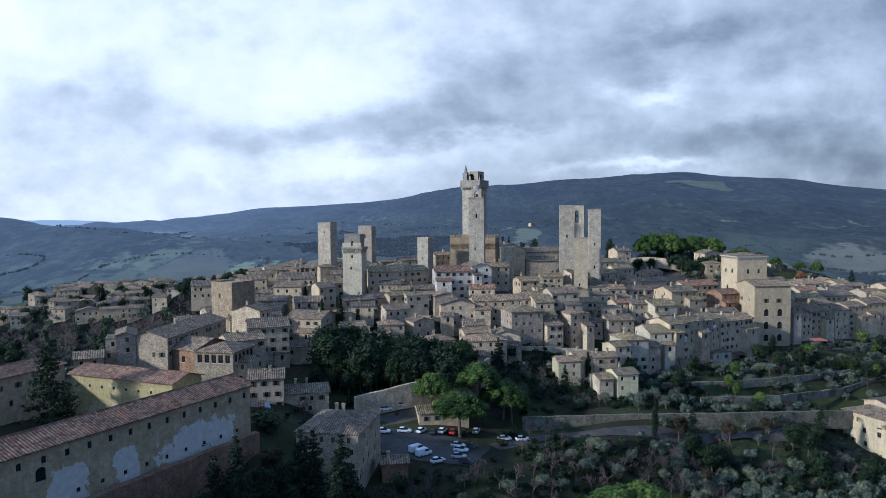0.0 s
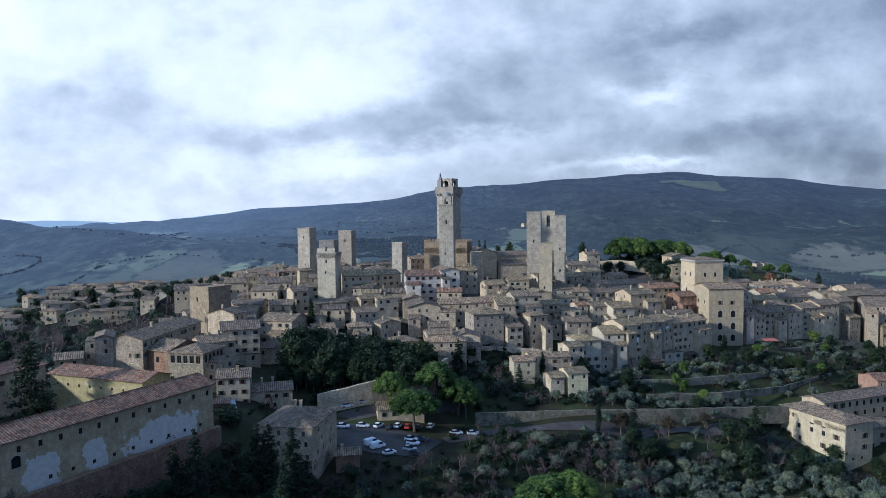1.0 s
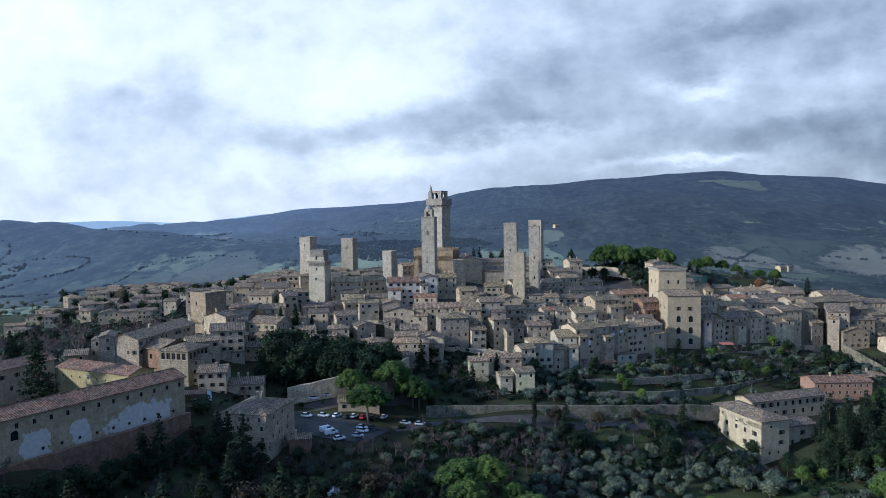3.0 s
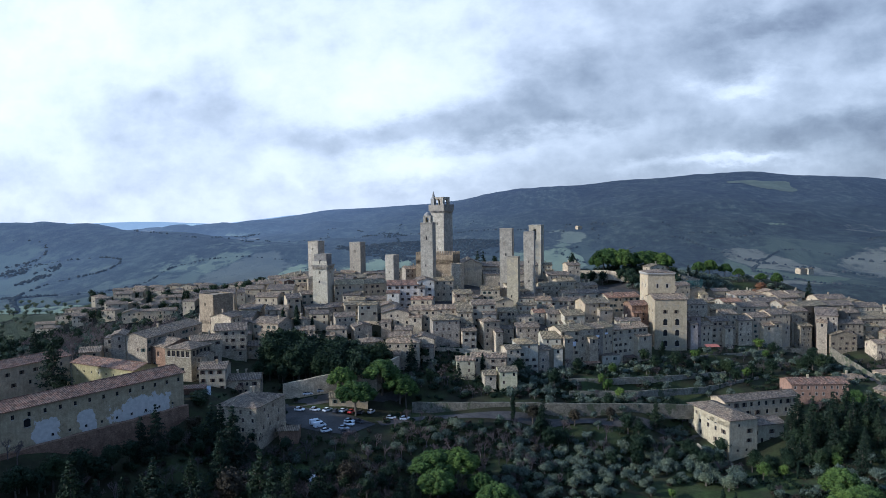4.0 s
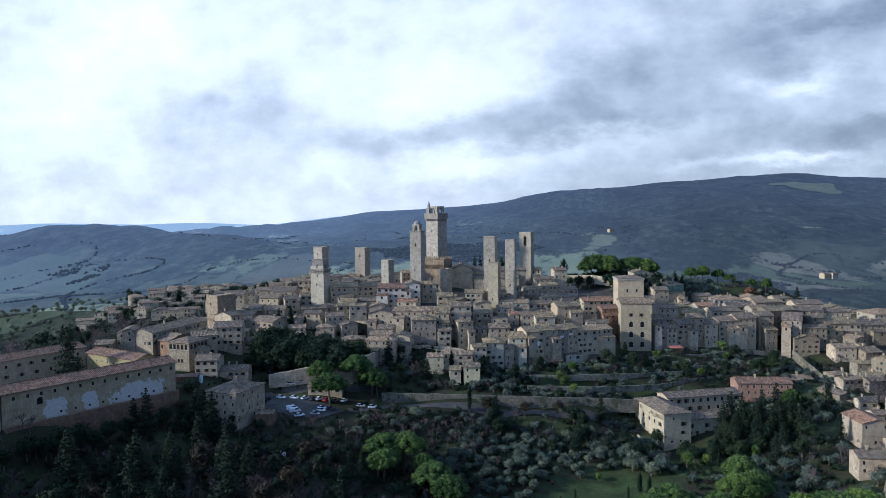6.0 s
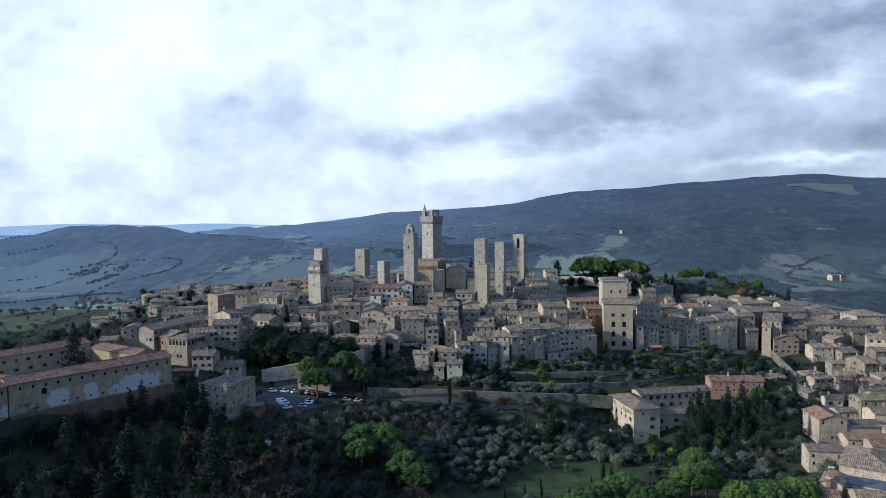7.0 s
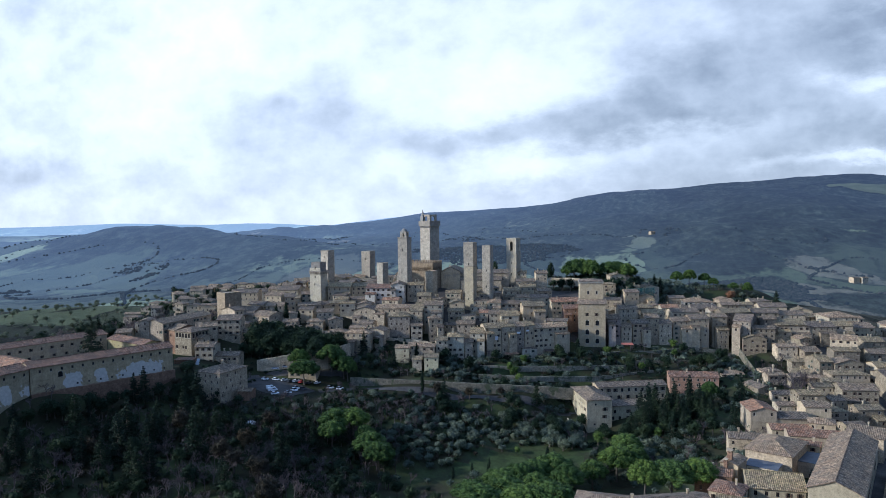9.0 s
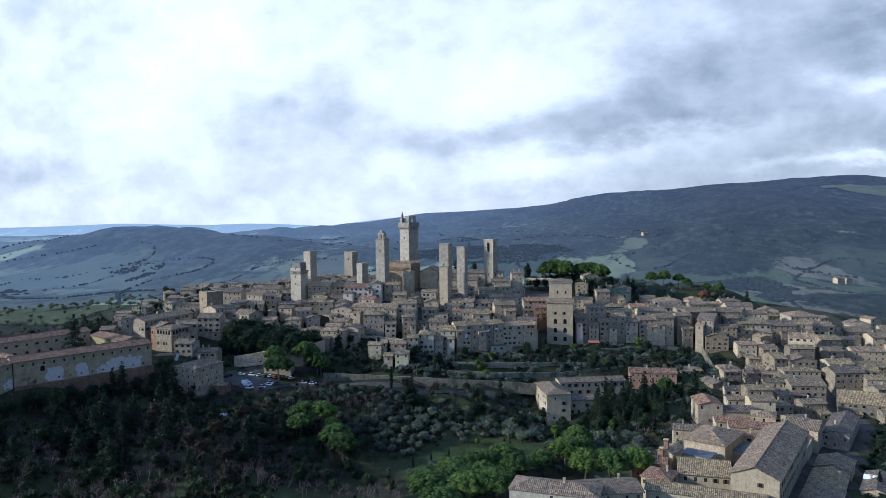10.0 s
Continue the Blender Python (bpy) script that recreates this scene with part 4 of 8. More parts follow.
house(175.1, 352.0, 8, 13.7, 12, 35.8, 10, "gx", "tan", "moss", annex=True)
house(194.0, 362.0, 13, 17.4, 14, 35.5, 11, "gx", "tan", "grey", annex=True)
house(208.5, 385.0, 10, 16.7, 14, 35.3, 10, "gx", "white", "grey", annex=True)
house(218.5, 368.0, 11, 10.3, 12, 36.2, 10, "gx", "white", "tan", annex=True)
house(225.2, 360.0, 24, 19.5, 13, 36.1, 11, "gx", "dun", "moss", annex=True)
house(245.1, 372.0, 7, 16.0, 14, 35.1, 10, "gx", "dun", "grey", annex=True)
house(261.8, 376.0, 7, 16.1, 13, 33.6, 10, "gx", "stone", "grey", annex=True)
house(255.4, 410.0, 6, 17.9, 14, 34.3, 8, "gx", "tan", "tan", annex=True)
house(187.7, 375.0, 10, 11.2, 11, 36.9, 8, "gx", "white", "red", annex=True)
house(205.1, 411.0, 6, 19.3, 15, 36.7, 9, "hip", "bright", "tan", annex=True)
house(257.9, 465.0, 13, 9.0, 12, 31.3, 9, "gx", "tan", "grey", annex=True)
house(266.3, 325.0, 18, 9.9, 14, 18.8, 10, "gx", "dun", "grey", annex=True)
house(267.4, 295.0, 16, 7.2, 16, 19.1, 12, "gx", "dun", "moss", annex=True)
house(281.1, 330.0, -13, 13.8, 14, 26.1, 10, "gx", "tan", "tan", annex=True)
house(278.6, 312.0, 8, 13.9, 10, 22.3, 10, "gx", "dun", "moss", annex=True)
house(275.3, 296.0, 11, 15.3, 10, 18.2, 11, "gy", "dun", "grey", annex=True)
house(269.6, 280.0, 9, 19.2, 10, 15.5, 10, "hip", "tan", "moss", annex=True)
house(268.4, 255.0, 7, 16.9, 14, 13.4, 13, "gx", "dun", "grey", annex=True)
house(287.5, 244.0, -11, 21.7, 24, 8.8, 12, "gx", "dun", "moss", annex=True)
house(301.8, 370.0, 15, 15.9, 16, 26.9, 15, "gx", "yellow", "tan", annex=True)
house(303.4, 345.0, 15, 11.9, 14, 22.5, 13, "gx", "dun", "moss", annex=True)
house(300.3, 322.0, 16, 10.9, 12, 19.6, 12, "gx", "dun", "grey", annex=True)
house(296.4, 298.0, 9, 13.2, 13, 16.8, 11, "gx", "tan", "moss", annex=True)
house(293.6, 275.0, 14, 16.2, 14, 16.6, 10, "gx", "dun", "grey", annex=True)
house(311.8, 300.0, 11, 15.3, 14, 15.2, 8, "gx", "dun", "moss", annex=True)
house(316.9, 330.0, 6, 18.2, 12, 18.8, 8, "gx", "tan", "tan", annex=True)
house(256.4, 355.0, 10, 17.8, 18, 29.9, 14, "gx", "dun", "moss", annex=True)
house(274.0, 358.0, 10, 17.7, 16, 28.6, 13, "gx", "dun", "grey", annex=True)
house(292.8, 382.0, 12, 19.4, 18, 31.7, 12, "hip", "white", "tan", annex=True)
house(241.9, 262.0, 10, 11.7, 9, 8.0, 6, "gx", "dun", "grey", annex=True)
house(235.8, 258.0, 10, 11.1, 8, 7.1, 6, "gx", "dun", "moss", annex=True)
house(216.0, 285.0, 14, 12.3, 10, 12.0, 7, "gx", "stone", "tan", annex=True)
house(251.5, 290.0, -12, 9.4, 12, 13.1, 7, "gx", "dun", "moss", annex=True)
house(326.2, 380.0, 7, 16.4, 16, 22.6, 8, "gx", "dun", "grey", annex=True)
house(339.0, 370.0, 14, 16.3, 14, 20.8, 8, "gx", "tan", "moss", annex=True)
house(225.9, 275.0, -68, 14.0, 8, 10.5, 5, "gx", "dun", "grey", annex=True)
house(187.9, 268.0, 5, 25.2, 12, 13.6, 8, "gx", "terra", "red")

# ---- the towers ----
def shaft(bm, w, d, z0, H, openings, deep=0.6):
    sides = ((Vector((-w / 2, -d / 2, 0)), (1, 0, 0), w), (Vector((w / 2, -d / 2, 0)), (0, 1, 0), d), (Vector((w / 2, d / 2, 0)), (-1, 0, 0), w), (Vector((-w / 2, d / 2, 0)), (0, -1, 0), d))
    for i, (o, ux, L) in enumerate(sides):
        facade(bm, o, ux, L, z0, H, [(z, hh, [(a * L, ww)]) for s, a, z, ww, hh in openings if s == i], deep)
        for s, a, z, ww, hh in openings:
            if s == i:
                p = o + Vector(ux) * a * L
                inw = Vector((-ux[1], ux[0], 0)) * (deep - 0.02)
                u, lo, up = Vector(ux) * ww / 2, Vector((0, 0, z)), Vector((0, 0, z + hh))
                poly(bm, [p - u + inw + lo, p + u + inw + lo, p + u + inw + up, p - u + inw + up], 1)
    poly(bm, [(-w / 2, -d / 2, H), (w / 2, -d / 2, H), (w / 2, d / 2, H), (-w / 2, d / 2, H)])


def rim(bm, w, d, z0, z1, t=0.6, out=0.08):
    box(bm, -w / 2 - out, w / 2 + out, -d / 2 - out, -d / 2 + t, z0, z1)
    box(bm, -w / 2 - out, w / 2 + out, d / 2 - t, d / 2 + out, z0, z1)
    box(bm, -w / 2 - out, -w / 2 + t, -d / 2 + t, d / 2 - t, z0, z1)
    box(bm, w / 2 - t, w / 2 + out, -d / 2 + t, d / 2 - t, z0, z1)


def merlons(root, w, d, z, size, gap, tall, thick, mat):
    """A ring of merlons, each its own block."""
    bm = bmesh.new()
    box(bm, -size / 2, size / 2, 0, thick, 0, tall)
    bm.normal_update()
    me = bpy.data.meshes.new("merlon")
    bm.to_mesh(me)
    bm.free()
    me.materials.append(mat)
    for k, (L, ang) in enumerate(((w, 0), (d, 90), (w, 180), (d, 270))):
        n = int((L - size) // (size + gap))
        for i in range(n):
            a = -L / 2 + size / 2 + (L - size) * i / max(1, n)
            off = (d if k % 2 == 0 else w) / 2
            sub("merlon", me, root, pose(0, 0, 0, 0, 0, ang) @ pose(a, -off, z))


def arch_frame(bm, w, h, z, y0, y1, spring, mi=0):
    """Masonry between two posts with a round arch cut out: the spandrel over an opening of width w."""
    n = 10
    r = w / 2
    for i in range(n):
        a0, a1 = math.pi * i / n, math.pi * (i + 1) / n
        x0, z0, x1, z1 = -r * math.cos(a0), spring + r * math.sin(a0), -r * math.cos(a1), spring + r * math.sin(a1)
        for y, flip in ((y0, False), (y1, True)):
            pts = [(x0, y, z0), (x1, y, z1), (x1, y, h), (x0, y, h)]
            poly(bm, pts if not flip else pts[::-1], mi)
        poly(bm, [(x0, y0, z0), (x0, y1, z0), (x1, y1, z1), (x1, y0, z1)], mi)


def tower(x, y, turn, w, d, top, base, label, openings=(), wall="tower"):
    """A square stone tower by the middle of its foot; openings: (side, part of the side, height over the foot, width, height)."""
    root = thing("tower", x, y, base, turn, label, "tower", "medieval towers")
    bm = bmesh.new()
    shaft(bm, w, d, -8, top - base, openings)
    part("shaft", bm, [WALL[wall], GLASS], root)
    bm = bmesh.new()
    rim(bm, w, d, top - base + 0.004, top - base + 0.5)
    part("parapet", bm, WALL[wall], root)
    return root


tower(-62.2, 386, -20, 7.5, 7.4, 74.6, 42, "tall pale stone tower, plain and roofless", ((0, 0.5, 27, 0.6, 1.6), (1, 0.5, 21, 0.6, 1.4), (0, 0.6, 12, 0.6, 1.2)))
tower(-45.7, 432, -13, 8.3, 8.3, 71.7, 42, "tall square tower with stained upper stone", ((0, 0.5, 23, 0.8, 1.8), (1, 0.5, 24, 0.8, 1.8), (0, 0.3, 12, 0.6, 1.2)))
tower(-9, 364, -25, 6.0, 6.0, 66.8, 42, "short roofless stone tower", ((0, 0.5, 14, 0.5, 1.2),))
tower(60.4, 349, -8, 7.0, 7.4, 82.2, 40, "grey stone tower, taller of a twin pair", ((0, 0.5, 27, 0.7, 1.5), (0, 0.55, 10, 1.0, 1.5)))
tower(73.2, 346, -8, 5.8, 6.4, 80.3, 38, "grey stone tower, slimmer of a twin pair", ((0, 0.5, 25, 0.6, 1.4), (0, 0.5, 14, 0.7, 1.6)))
tower(64.2, 333, -10, 6.2, 6.4, 67.0, 36, "lower tan stone tower beside the twin pair", ((0, 0.4, 9, 0.7, 1.4),), "sand")
tower(-80.5, 273, -32, 11.2, 11.2, 54.0, 37, "squat square tower with brick side and few windows", ((3, 0.5, 11.5, 0.9, 1.6), (3, 0.5, 6, 0.9, 1.5), (0, 0.4, 11.5, 0.9, 1.6), (0, 0.3, 3, 1.1, 1.8), (0, 0.7, 3, 1.1, 1.8)), "brown")
tower(31.5, 352, -15, 6.0, 6.5, 62.0, 42, "stump of an old tower beside the square", (), "stone")


def fort_tower(x, y, turn, base):
    root = thing("tower", x, y, base, turn, "pale fortified tower with a corbelled ledge and set-back top", "tower", "medieval towers")
    bm = bmesh.new()
    shaft(bm, 8.6, 8.6, -8, 64 - base, ((0, 0.5, 20, 0.8, 1.4), (0, 0.5, 25.5, 0.8, 1.3), (0, 0.45, 15, 0.8, 1.3), (1, 0.5, 20, 0.7, 1.3)))
    part("shaft", bm, [WALL["white"], GLASS], root)
    for k, (ang) in enumerate((0, 90, 180, 270)):
        bm = bmesh.new()
        for i in range(9):
            a = -4.3 + 8.6 * (i + 0.5) / 9
            box(bm, a - 0.25, a + 0.25, -4.75, -4.3, 63.0 - base - 0.5, 64.0 - base)
        ob = part("corbel_row", bm, WALL["tower"], root)
        ob.matrix_basis = pose(0, 0, 0, 0, 0, ang)
    bm = bmesh.new()
    rim(bm, 9.6, 9.6, 64.004 - base, 64.8 - base, 1.3)
    part("ledge", bm, WALL["tower"], root)
    bm = bmesh.new()
    shaft(bm, 7.1, 7.1, 64.01 - base, 70.2 - base, ((0, 0.5, 65.5 - base, 0.9, 2.0), (1, 0.5, 65.5 - base, 0.9, 2.0)))
    rim(bm, 7.1, 7.1, 70.21 - base, 70.6 - base)
    part("upper_stage", bm, [WALL["tower"], GLASS], root)


fort_tower(-39.5, 319.5, -9, 40)


def belfry_block(root, w, z0, z1, arch_w, arch_h, mat, name="belfry"):
    """Four arched walls round an open bell chamber, with a slab on top."""
    for ang in (0, 90, 180, 270):
        bm = bmesh.new()
        p = (w - arch_w) / 2
        t = 0.7
        box(bm, -w / 2, -arch_w / 2, -w / 2, -w / 2 + t, z0, z1)
        box(bm, arch_w / 2, w / 2 - t - 0.004, -w / 2, -w / 2 + t, z0, z1)
        arch_frame(bm, arch_w, z1, z0, -w / 2, -w / 2 + t, z0 + arch_h - arch_w / 2)
        ob = part(name + "_arch", bm, mat, root)
        ob.matrix_basis = pose(0, 0, 0, 0, 0, ang)
    bm = bmesh.new()
    box(bm, -w / 2 - 0.15, w / 2 + 0.15, -w / 2 - 0.15, w / 2 + 0.15, z1 + 0.004, z1 + 0.4)
    part(name + "_roof", bm, mat, root)


def bell(root, z, r, x=0.0, y=0.0):
    bm = bmesh.new()
    prof = ((0.25, 1.0), (0.55, 0.95), (0.62, 0.6), (0.75, 0.25), (1.0, 0.0))
    rings = []
    for pr, pz in prof:
        rings.append([bm.verts.new((x + r * pr * math.cos(a), y + r * pr * math.sin(a), z + r * 1.5 * pz)) for a in np.linspace(0, 2 * math.pi, 14, endpoint=False)])
    for a, b in zip(rings, rings[1:]):
        for i in range(14):
            bm.faces.new((a[i], b[i], b[(i + 1) % 14], a[(i + 1) % 14]))
    bm.faces.new(rings[0])
    part("bell", bm, BRONZE, root, "dark bronze bell")


BRONZE = plain_mat("bronze", (0.06, 0.05, 0.03), (0.14, 0.11, 0.07), 3.0, 0.5, 0.8)
LEAD = plain_mat("lead_roof", (0.16, 0.15, 0.13), (0.26, 0.24, 0.21), 2.0, 0.7)


def great_tower(x, y, turn, base):
    root = thing("tower", x, y, base, turn, "tallest pale stone tower with corbelled parapet, bell chamber and pinnacle", "tower", "medieval towers")
    w = 10.2
    bm = bmesh.new()
    H = 93.0 - base
    shaft(bm, w, w, -8, H, ((0, 0.5, 38, 0.8, 1.8), (0, 0.5, 22, 0.7, 1.4), (1, 0.5, 33, 0.8, 1.8), (1, 0.5, 14, 0.8, 1.6), (1, 0.5, 24, 0.7, 1.4), (3, 0.5, 30, 0.7, 1.5)))
    part("shaft", bm, [WALL["tower"], GLASS], root)
    for ang in (0, 90, 180, 270):
        bm = bmesh.new()
        for i in range(11):
            a = -w / 2 + w * (i + 0.5) / 11
            box(bm, a - 0.22, a + 0.22, -w / 2 - 0.75, -w / 2 - 0.004, H - 0.9, H + 0.3)
        ob = part("corbel_row", bm, WALL["tower"], root)
        ob.matrix_basis = pose(0, 0, 0, 0, 0, ang)
    bm = bmesh.new()
    rim(bm, w + 1.6, w + 1.6, H + 0.304, 97.2 - base, 0.6, 0.0)
    box(bm, -w / 2, w / 2, -w / 2, w / 2, H + 0.2, H + 1.5)
    part("parapet", bm, WALL["tower"], root)
    belfry_block(root, 7.8, H + 1.504, 101.6 - base, 3.6, 6.2, WALL["tower"])
    bell(root, 97.6 - base, 1.1)
    bm = bmesh.new()
    px, py = -3.6, -3.6
    box(bm, px - 1.3, px + 1.3, py - 1.3, py + 1.3, 97.0 - base, 101.2 - base)
    for i in range(8):
        a0, a1 = 2 * math.pi * i / 8, 2 * math.pi * (i + 1) / 8
        poly(bm, [(px + 1.3 * math.cos(a0), py + 1.3 * math.sin(a0), 101.3 - base), (px + 1.3 * math.cos(a1), py + 1.3 * math.sin(a1), 101.3 - base), (px, py, 106.2 - base)])
    part("pinnacle", bm, LEAD, root, "pointed grey pinnacle at the corner")


great_tower(17.8, 397.5, -28, 46)


def dome_tower(x, y, turn, base):
    root = thing("tower", x, y, base, turn, "slender stone tower carrying a small open belfry with a dome", "tower", "medieval towers")
    w, H = 7.0, 86.0 - base
    bm = bmesh.new()
    shaft(bm, w, w, -8, H, ((0, 0.5, 33, 0.7, 2.0), (1, 0.5, 30, 0.7, 1.6), (0, 0.4, 18, 0.6, 1.2), (3, 0.5, 26, 0.6, 1.2)))
    part("shaft", bm, [WALL["tower"], GLASS], root)
    bm = bmesh.new()
    rim(bm, w, w, H + 0.004, H + 0.7, 0.5, 0.15)
    part("parapet", bm, WALL["tower"], root)
    belfry_block(root, 4.4, H + 0.02, H + 4.2, 2.0, 3.6, WALL["tower"])
    bell(root, H + 1.0, 0.8)
    bm = bmesh.new()
    rings = []
    for k in range(5):
        q = math.pi / 2 * k / 5
        rings.append([bm.verts.new((2.1 * math.cos(q) * math.cos(a), 2.1 * math.cos(q) * math.sin(a), H + 4.61 + 2.2 * math.sin(q))) for a in np.linspace(0, 2 * math.pi, 12, endpoint=False)])
    for a, b in zip(rings, rings[1:]):
        for i in range(12):
            bm.faces.new((a[i], a[(i + 1) % 12], b[(i + 1) % 12], b[i]))
    bm.faces.new(rings[-1])
    part("dome", bm, LEAD, root, "weathered grey dome")


dome_tower(16.3, 339.0, -9, 44)


def campanile(x, y, turn, base):
    root = thing("tower", x, y, base, turn, "pale stone church bell tower with tall arched bell openings", "tower", "medieval towers")
    w, H = 8.2, 73.0 - base
    bm = bmesh.new()
    shaft(bm, w, w, -8, H, ((0, 0.5, 8, 0.8, 2.0), (0, 0.5, 17, 0.6, 1.2)))
    part("shaft", bm, [WALL["white"], GLASS], root)
    belfry_block(root, w, H + 0.004, 82.6 - base, 2.2, 7.2, WALL["white"])
    bell(root, H + 3.2, 0.9)


campanile(79.0, 420.5, -15, 46)


def crenel_palace(x, y, turn, w, d, top, base):
    root = thing("palace", x, y, base, turn, "brown stone town hall with swallow-tail battlements", "palace")
    bm = bmesh.new()
    H = top - base
    shaft(bm, w, d, -8, H, ((0, 0.25, H - 6, 1.2, 3.0), (0, 0.5, H - 6, 1.2, 3.0), (0, 0.75, H - 6, 1.2, 3.0), (1, 0.3, H - 6, 1.2, 3.0), (1, 0.7, H - 6, 1.2, 3.0)), 0.4)
    part("wall", bm, [WALL["brown"], GLASS], root)
    merlons(root, w, d, H, 0.9, 0.6, 1.5, 0.5, WALL["brown"])


crenel_palace(17, 381, -12, 24, 15, 66.3, 45)

# ---- larger single buildings ----
def big_house(x, y, turn, w, d, eaves, h, kind, wall, top, rows, label, pitch=0.30, foot=4.0, name="house", category="house", side_rows=(), styles=(0, 4)):
    """A building whose front openings are given as rows of (height over the foot, tall, wide, along-fractions)."""
    root = thing(name, x, y, eaves - h, turn, label, category)
    mid = pose(x, y, 0, 0, 0, turn) @ Vector((w / 2, d / 2, 0))
    PLACED.append((mid.x, mid.y, math.hypot(w, d) / 2))
    bm = bmesh.new()
    V = Vector
    sides = (((0, 0, 0), (1, 0, 0), w), ((w, 0, 0), (0, 1, 0), d), ((w, d, 0), (-1, 0, 0), w), ((0, d, 0), (0, -1, 0), d))
    panes = []
    for i, (o, ux, L) in enumerate(sides):
        given = rows if i == 0 else (side_rows if i in (1, 3) else ())
        facade(bm, V(o), ux, L, -foot, h, [(z, t, [(f * L, ww) for f in fr]) for z, t, ww, fr in given])
        for z, t, ww, fr in given:
            for f in fr:
                p = V(o) + V(ux) * f * L
                panes.append((p, z, t, ww, (0, 90, 180, 270)[i]))
    if kind == "gx":
        for xx in (0, w):
            pts = [(xx, 0, h), (xx, d, h), (xx, d / 2, h + d / 2 * pitch)]
            poly(bm, pts if xx else pts[::-1])
    elif kind == "gy":
        for yy in (0, d):
            pts = [(0, yy, h), (w, yy, h), (w / 2, yy, h + w / 2 * pitch)]
            poly(bm, pts if not yy else pts[::-1])
    part("wall", bm, WALL[wall], root)
    bm = bmesh.new()
    roof_for(bm, kind, w, d, h, 0.6, pitch)
    part("roof", bm, ROOF[top], root)
    for p, z, t, ww, a in panes:
        m = pose(p.x, p.y, z, 0, 0, a) @ Matrix.Diagonal((ww / 1.05, 1, t / 1.55, 1))
        if ww > 1.5:
            sub("window", ARCHED, root, pose(p.x, p.y, z, 0, 0, a) @ Matrix.Diagonal((ww / 1.7, 1, t / 2.8, 1)))
            continue
        pane = sub("window", WINDOWS[4], root, m)
        if t >= 1.3 and HR.choice(styles) == 0:
            sub("shutter", SHUTTERS, pane, None, "brown slatted shutters")
    if kind in ("gx", "gy"):
        # half-round ridge tiles bedded in mortar
        L, run = (w, d) if kind == "gx" else (d, w)
        bm = bmesh.new()
        n = int(L / 0.8)
        for k in range(n):
            a0, a1 = -0.6 + (L + 1.2) * k / n, -0.6 + (L + 1.2) * (k + 1) / n - 0.06
            crest = h + run / 2 * pitch
            ring = [[(u_, run / 2 + 0.24 * math.cos(q), crest - 0.05 + 0.2 * math.sin(q)) for q in (0, 0.8, 1.57, 2.34, 3.14)] for u_ in (a0, a1)]
            for i in range(4):
                pts = [ring[0][i], ring[1][i], ring[1][i + 1], ring[0][i + 1]]
                poly(bm, pts if kind == "gx" else [(y_, x_, z_) for x_, y_, z_ in pts][::-1])
        tagged(part("ridge_tiles", bm, ROOF[top], root), "", kind="stuff")
    return root


def fractions(n, lo=0.05, hi=0.95):
    return [lo + (hi - lo) * i / (n - 1) for i in range(n)]


def arched_mesh():
    """A round-arched window: dark pane behind a proud stone arch with jambs, 1.7 by 2.8 m."""
    bm = bmesh.new()
    w, h, n = 1.7, 2.8, 10
    r = w / 2
    spring = h - r
    outer = [(-r, 0.0)] + [(-r * math.cos(math.pi * i / n), spring + r * math.sin(math.pi * i / n)) for i in range(n + 1)] + [(r, 0.0)]
    poly(bm, [(x, 0.2, z) for x, z in outer], 0)
    for (x0, z0), (x1, z1) in zip(outer, outer[1:]):
        poly(bm, [(x0, 0.2, z0), (x1, 0.2, z1), (x1, -0.04, z1), (x0, -0.04, z0)], 1)
    for i in range(n):
        (x0, z0), (x1, z1) = outer[i + 1], outer[i + 2]
        poly(bm, [(x0, -0.04, z0), (x1, -0.04, z1), (x1, -0.04, h + 0.02), (x0, -0.04, h + 0.02)], 1)
    poly(bm, [(-r, -0.04, h + 0.02), (r, -0.04, h + 0.02), (r, 0.0, h + 0.02), (-r, 0.0, h + 0.02)], 1)
    box(bm, -r - 0.1, r + 0.1, -0.1, 0.2, -0.16, 0, 1)
    bmesh.ops.remove_doubles(bm, verts=bm.verts, dist=0.0005)
    me = bpy.data.meshes.new("arched_window")
    bm.normal_update()
    bm.to_mesh(me)
    bm.free()
    me.materials.append(GLASS)
    me.materials.append(FRAME)
    return me


ARCHED = arched_mesh()

# the convent: long outer wing, yellow court wing, back wing and near wing
big_house(-74.8, 110.0, 61.5, 62, 11, 40.5, 11, "gx", "convent", "red", ((8.1, 1.25, 0.85, fractions(14, 0.06, 0.97)), (5.2, 2.4, 1.9, (0.19,)), (0.9, 0.8, 0.8, fractions(9, 0.3, 0.93))), "long convent wing of stained, peeling plaster under reddish tiles", 0.34, 3.0, "convent_wing", category="convent")
big_house(-95.0, 180.0, -22, 33, 10, 40.2, 10, "gx", "sunny", "red", ((6.8, 0.7, 0.7, fractions(7, 0.08, 0.8)),), "yellow plastered convent court wing with small square windows", 0.3, 3.0, "convent_wing", category="convent")
big_house(-122.0, 122.0, 69, 66, 11, 42.0, 12, "gx", "tan", "red", ((8.6, 1.3, 0.9, fractions(13)), (4.6, 1.3, 0.9, fractions(11))), "back wing of the convent, tan plaster with two rows of windows", 0.3, 3.0, "convent_wing", category="convent")
big_house(-114.0, 123.0, -19, 40, 12, 39.3, 10, "gx", "convent", "red", ((6.6, 1.2, 0.85, fractions(8)),), "near wing of the convent with hipped tile roof", 0.3, 4.0, "convent_wing", category="convent")

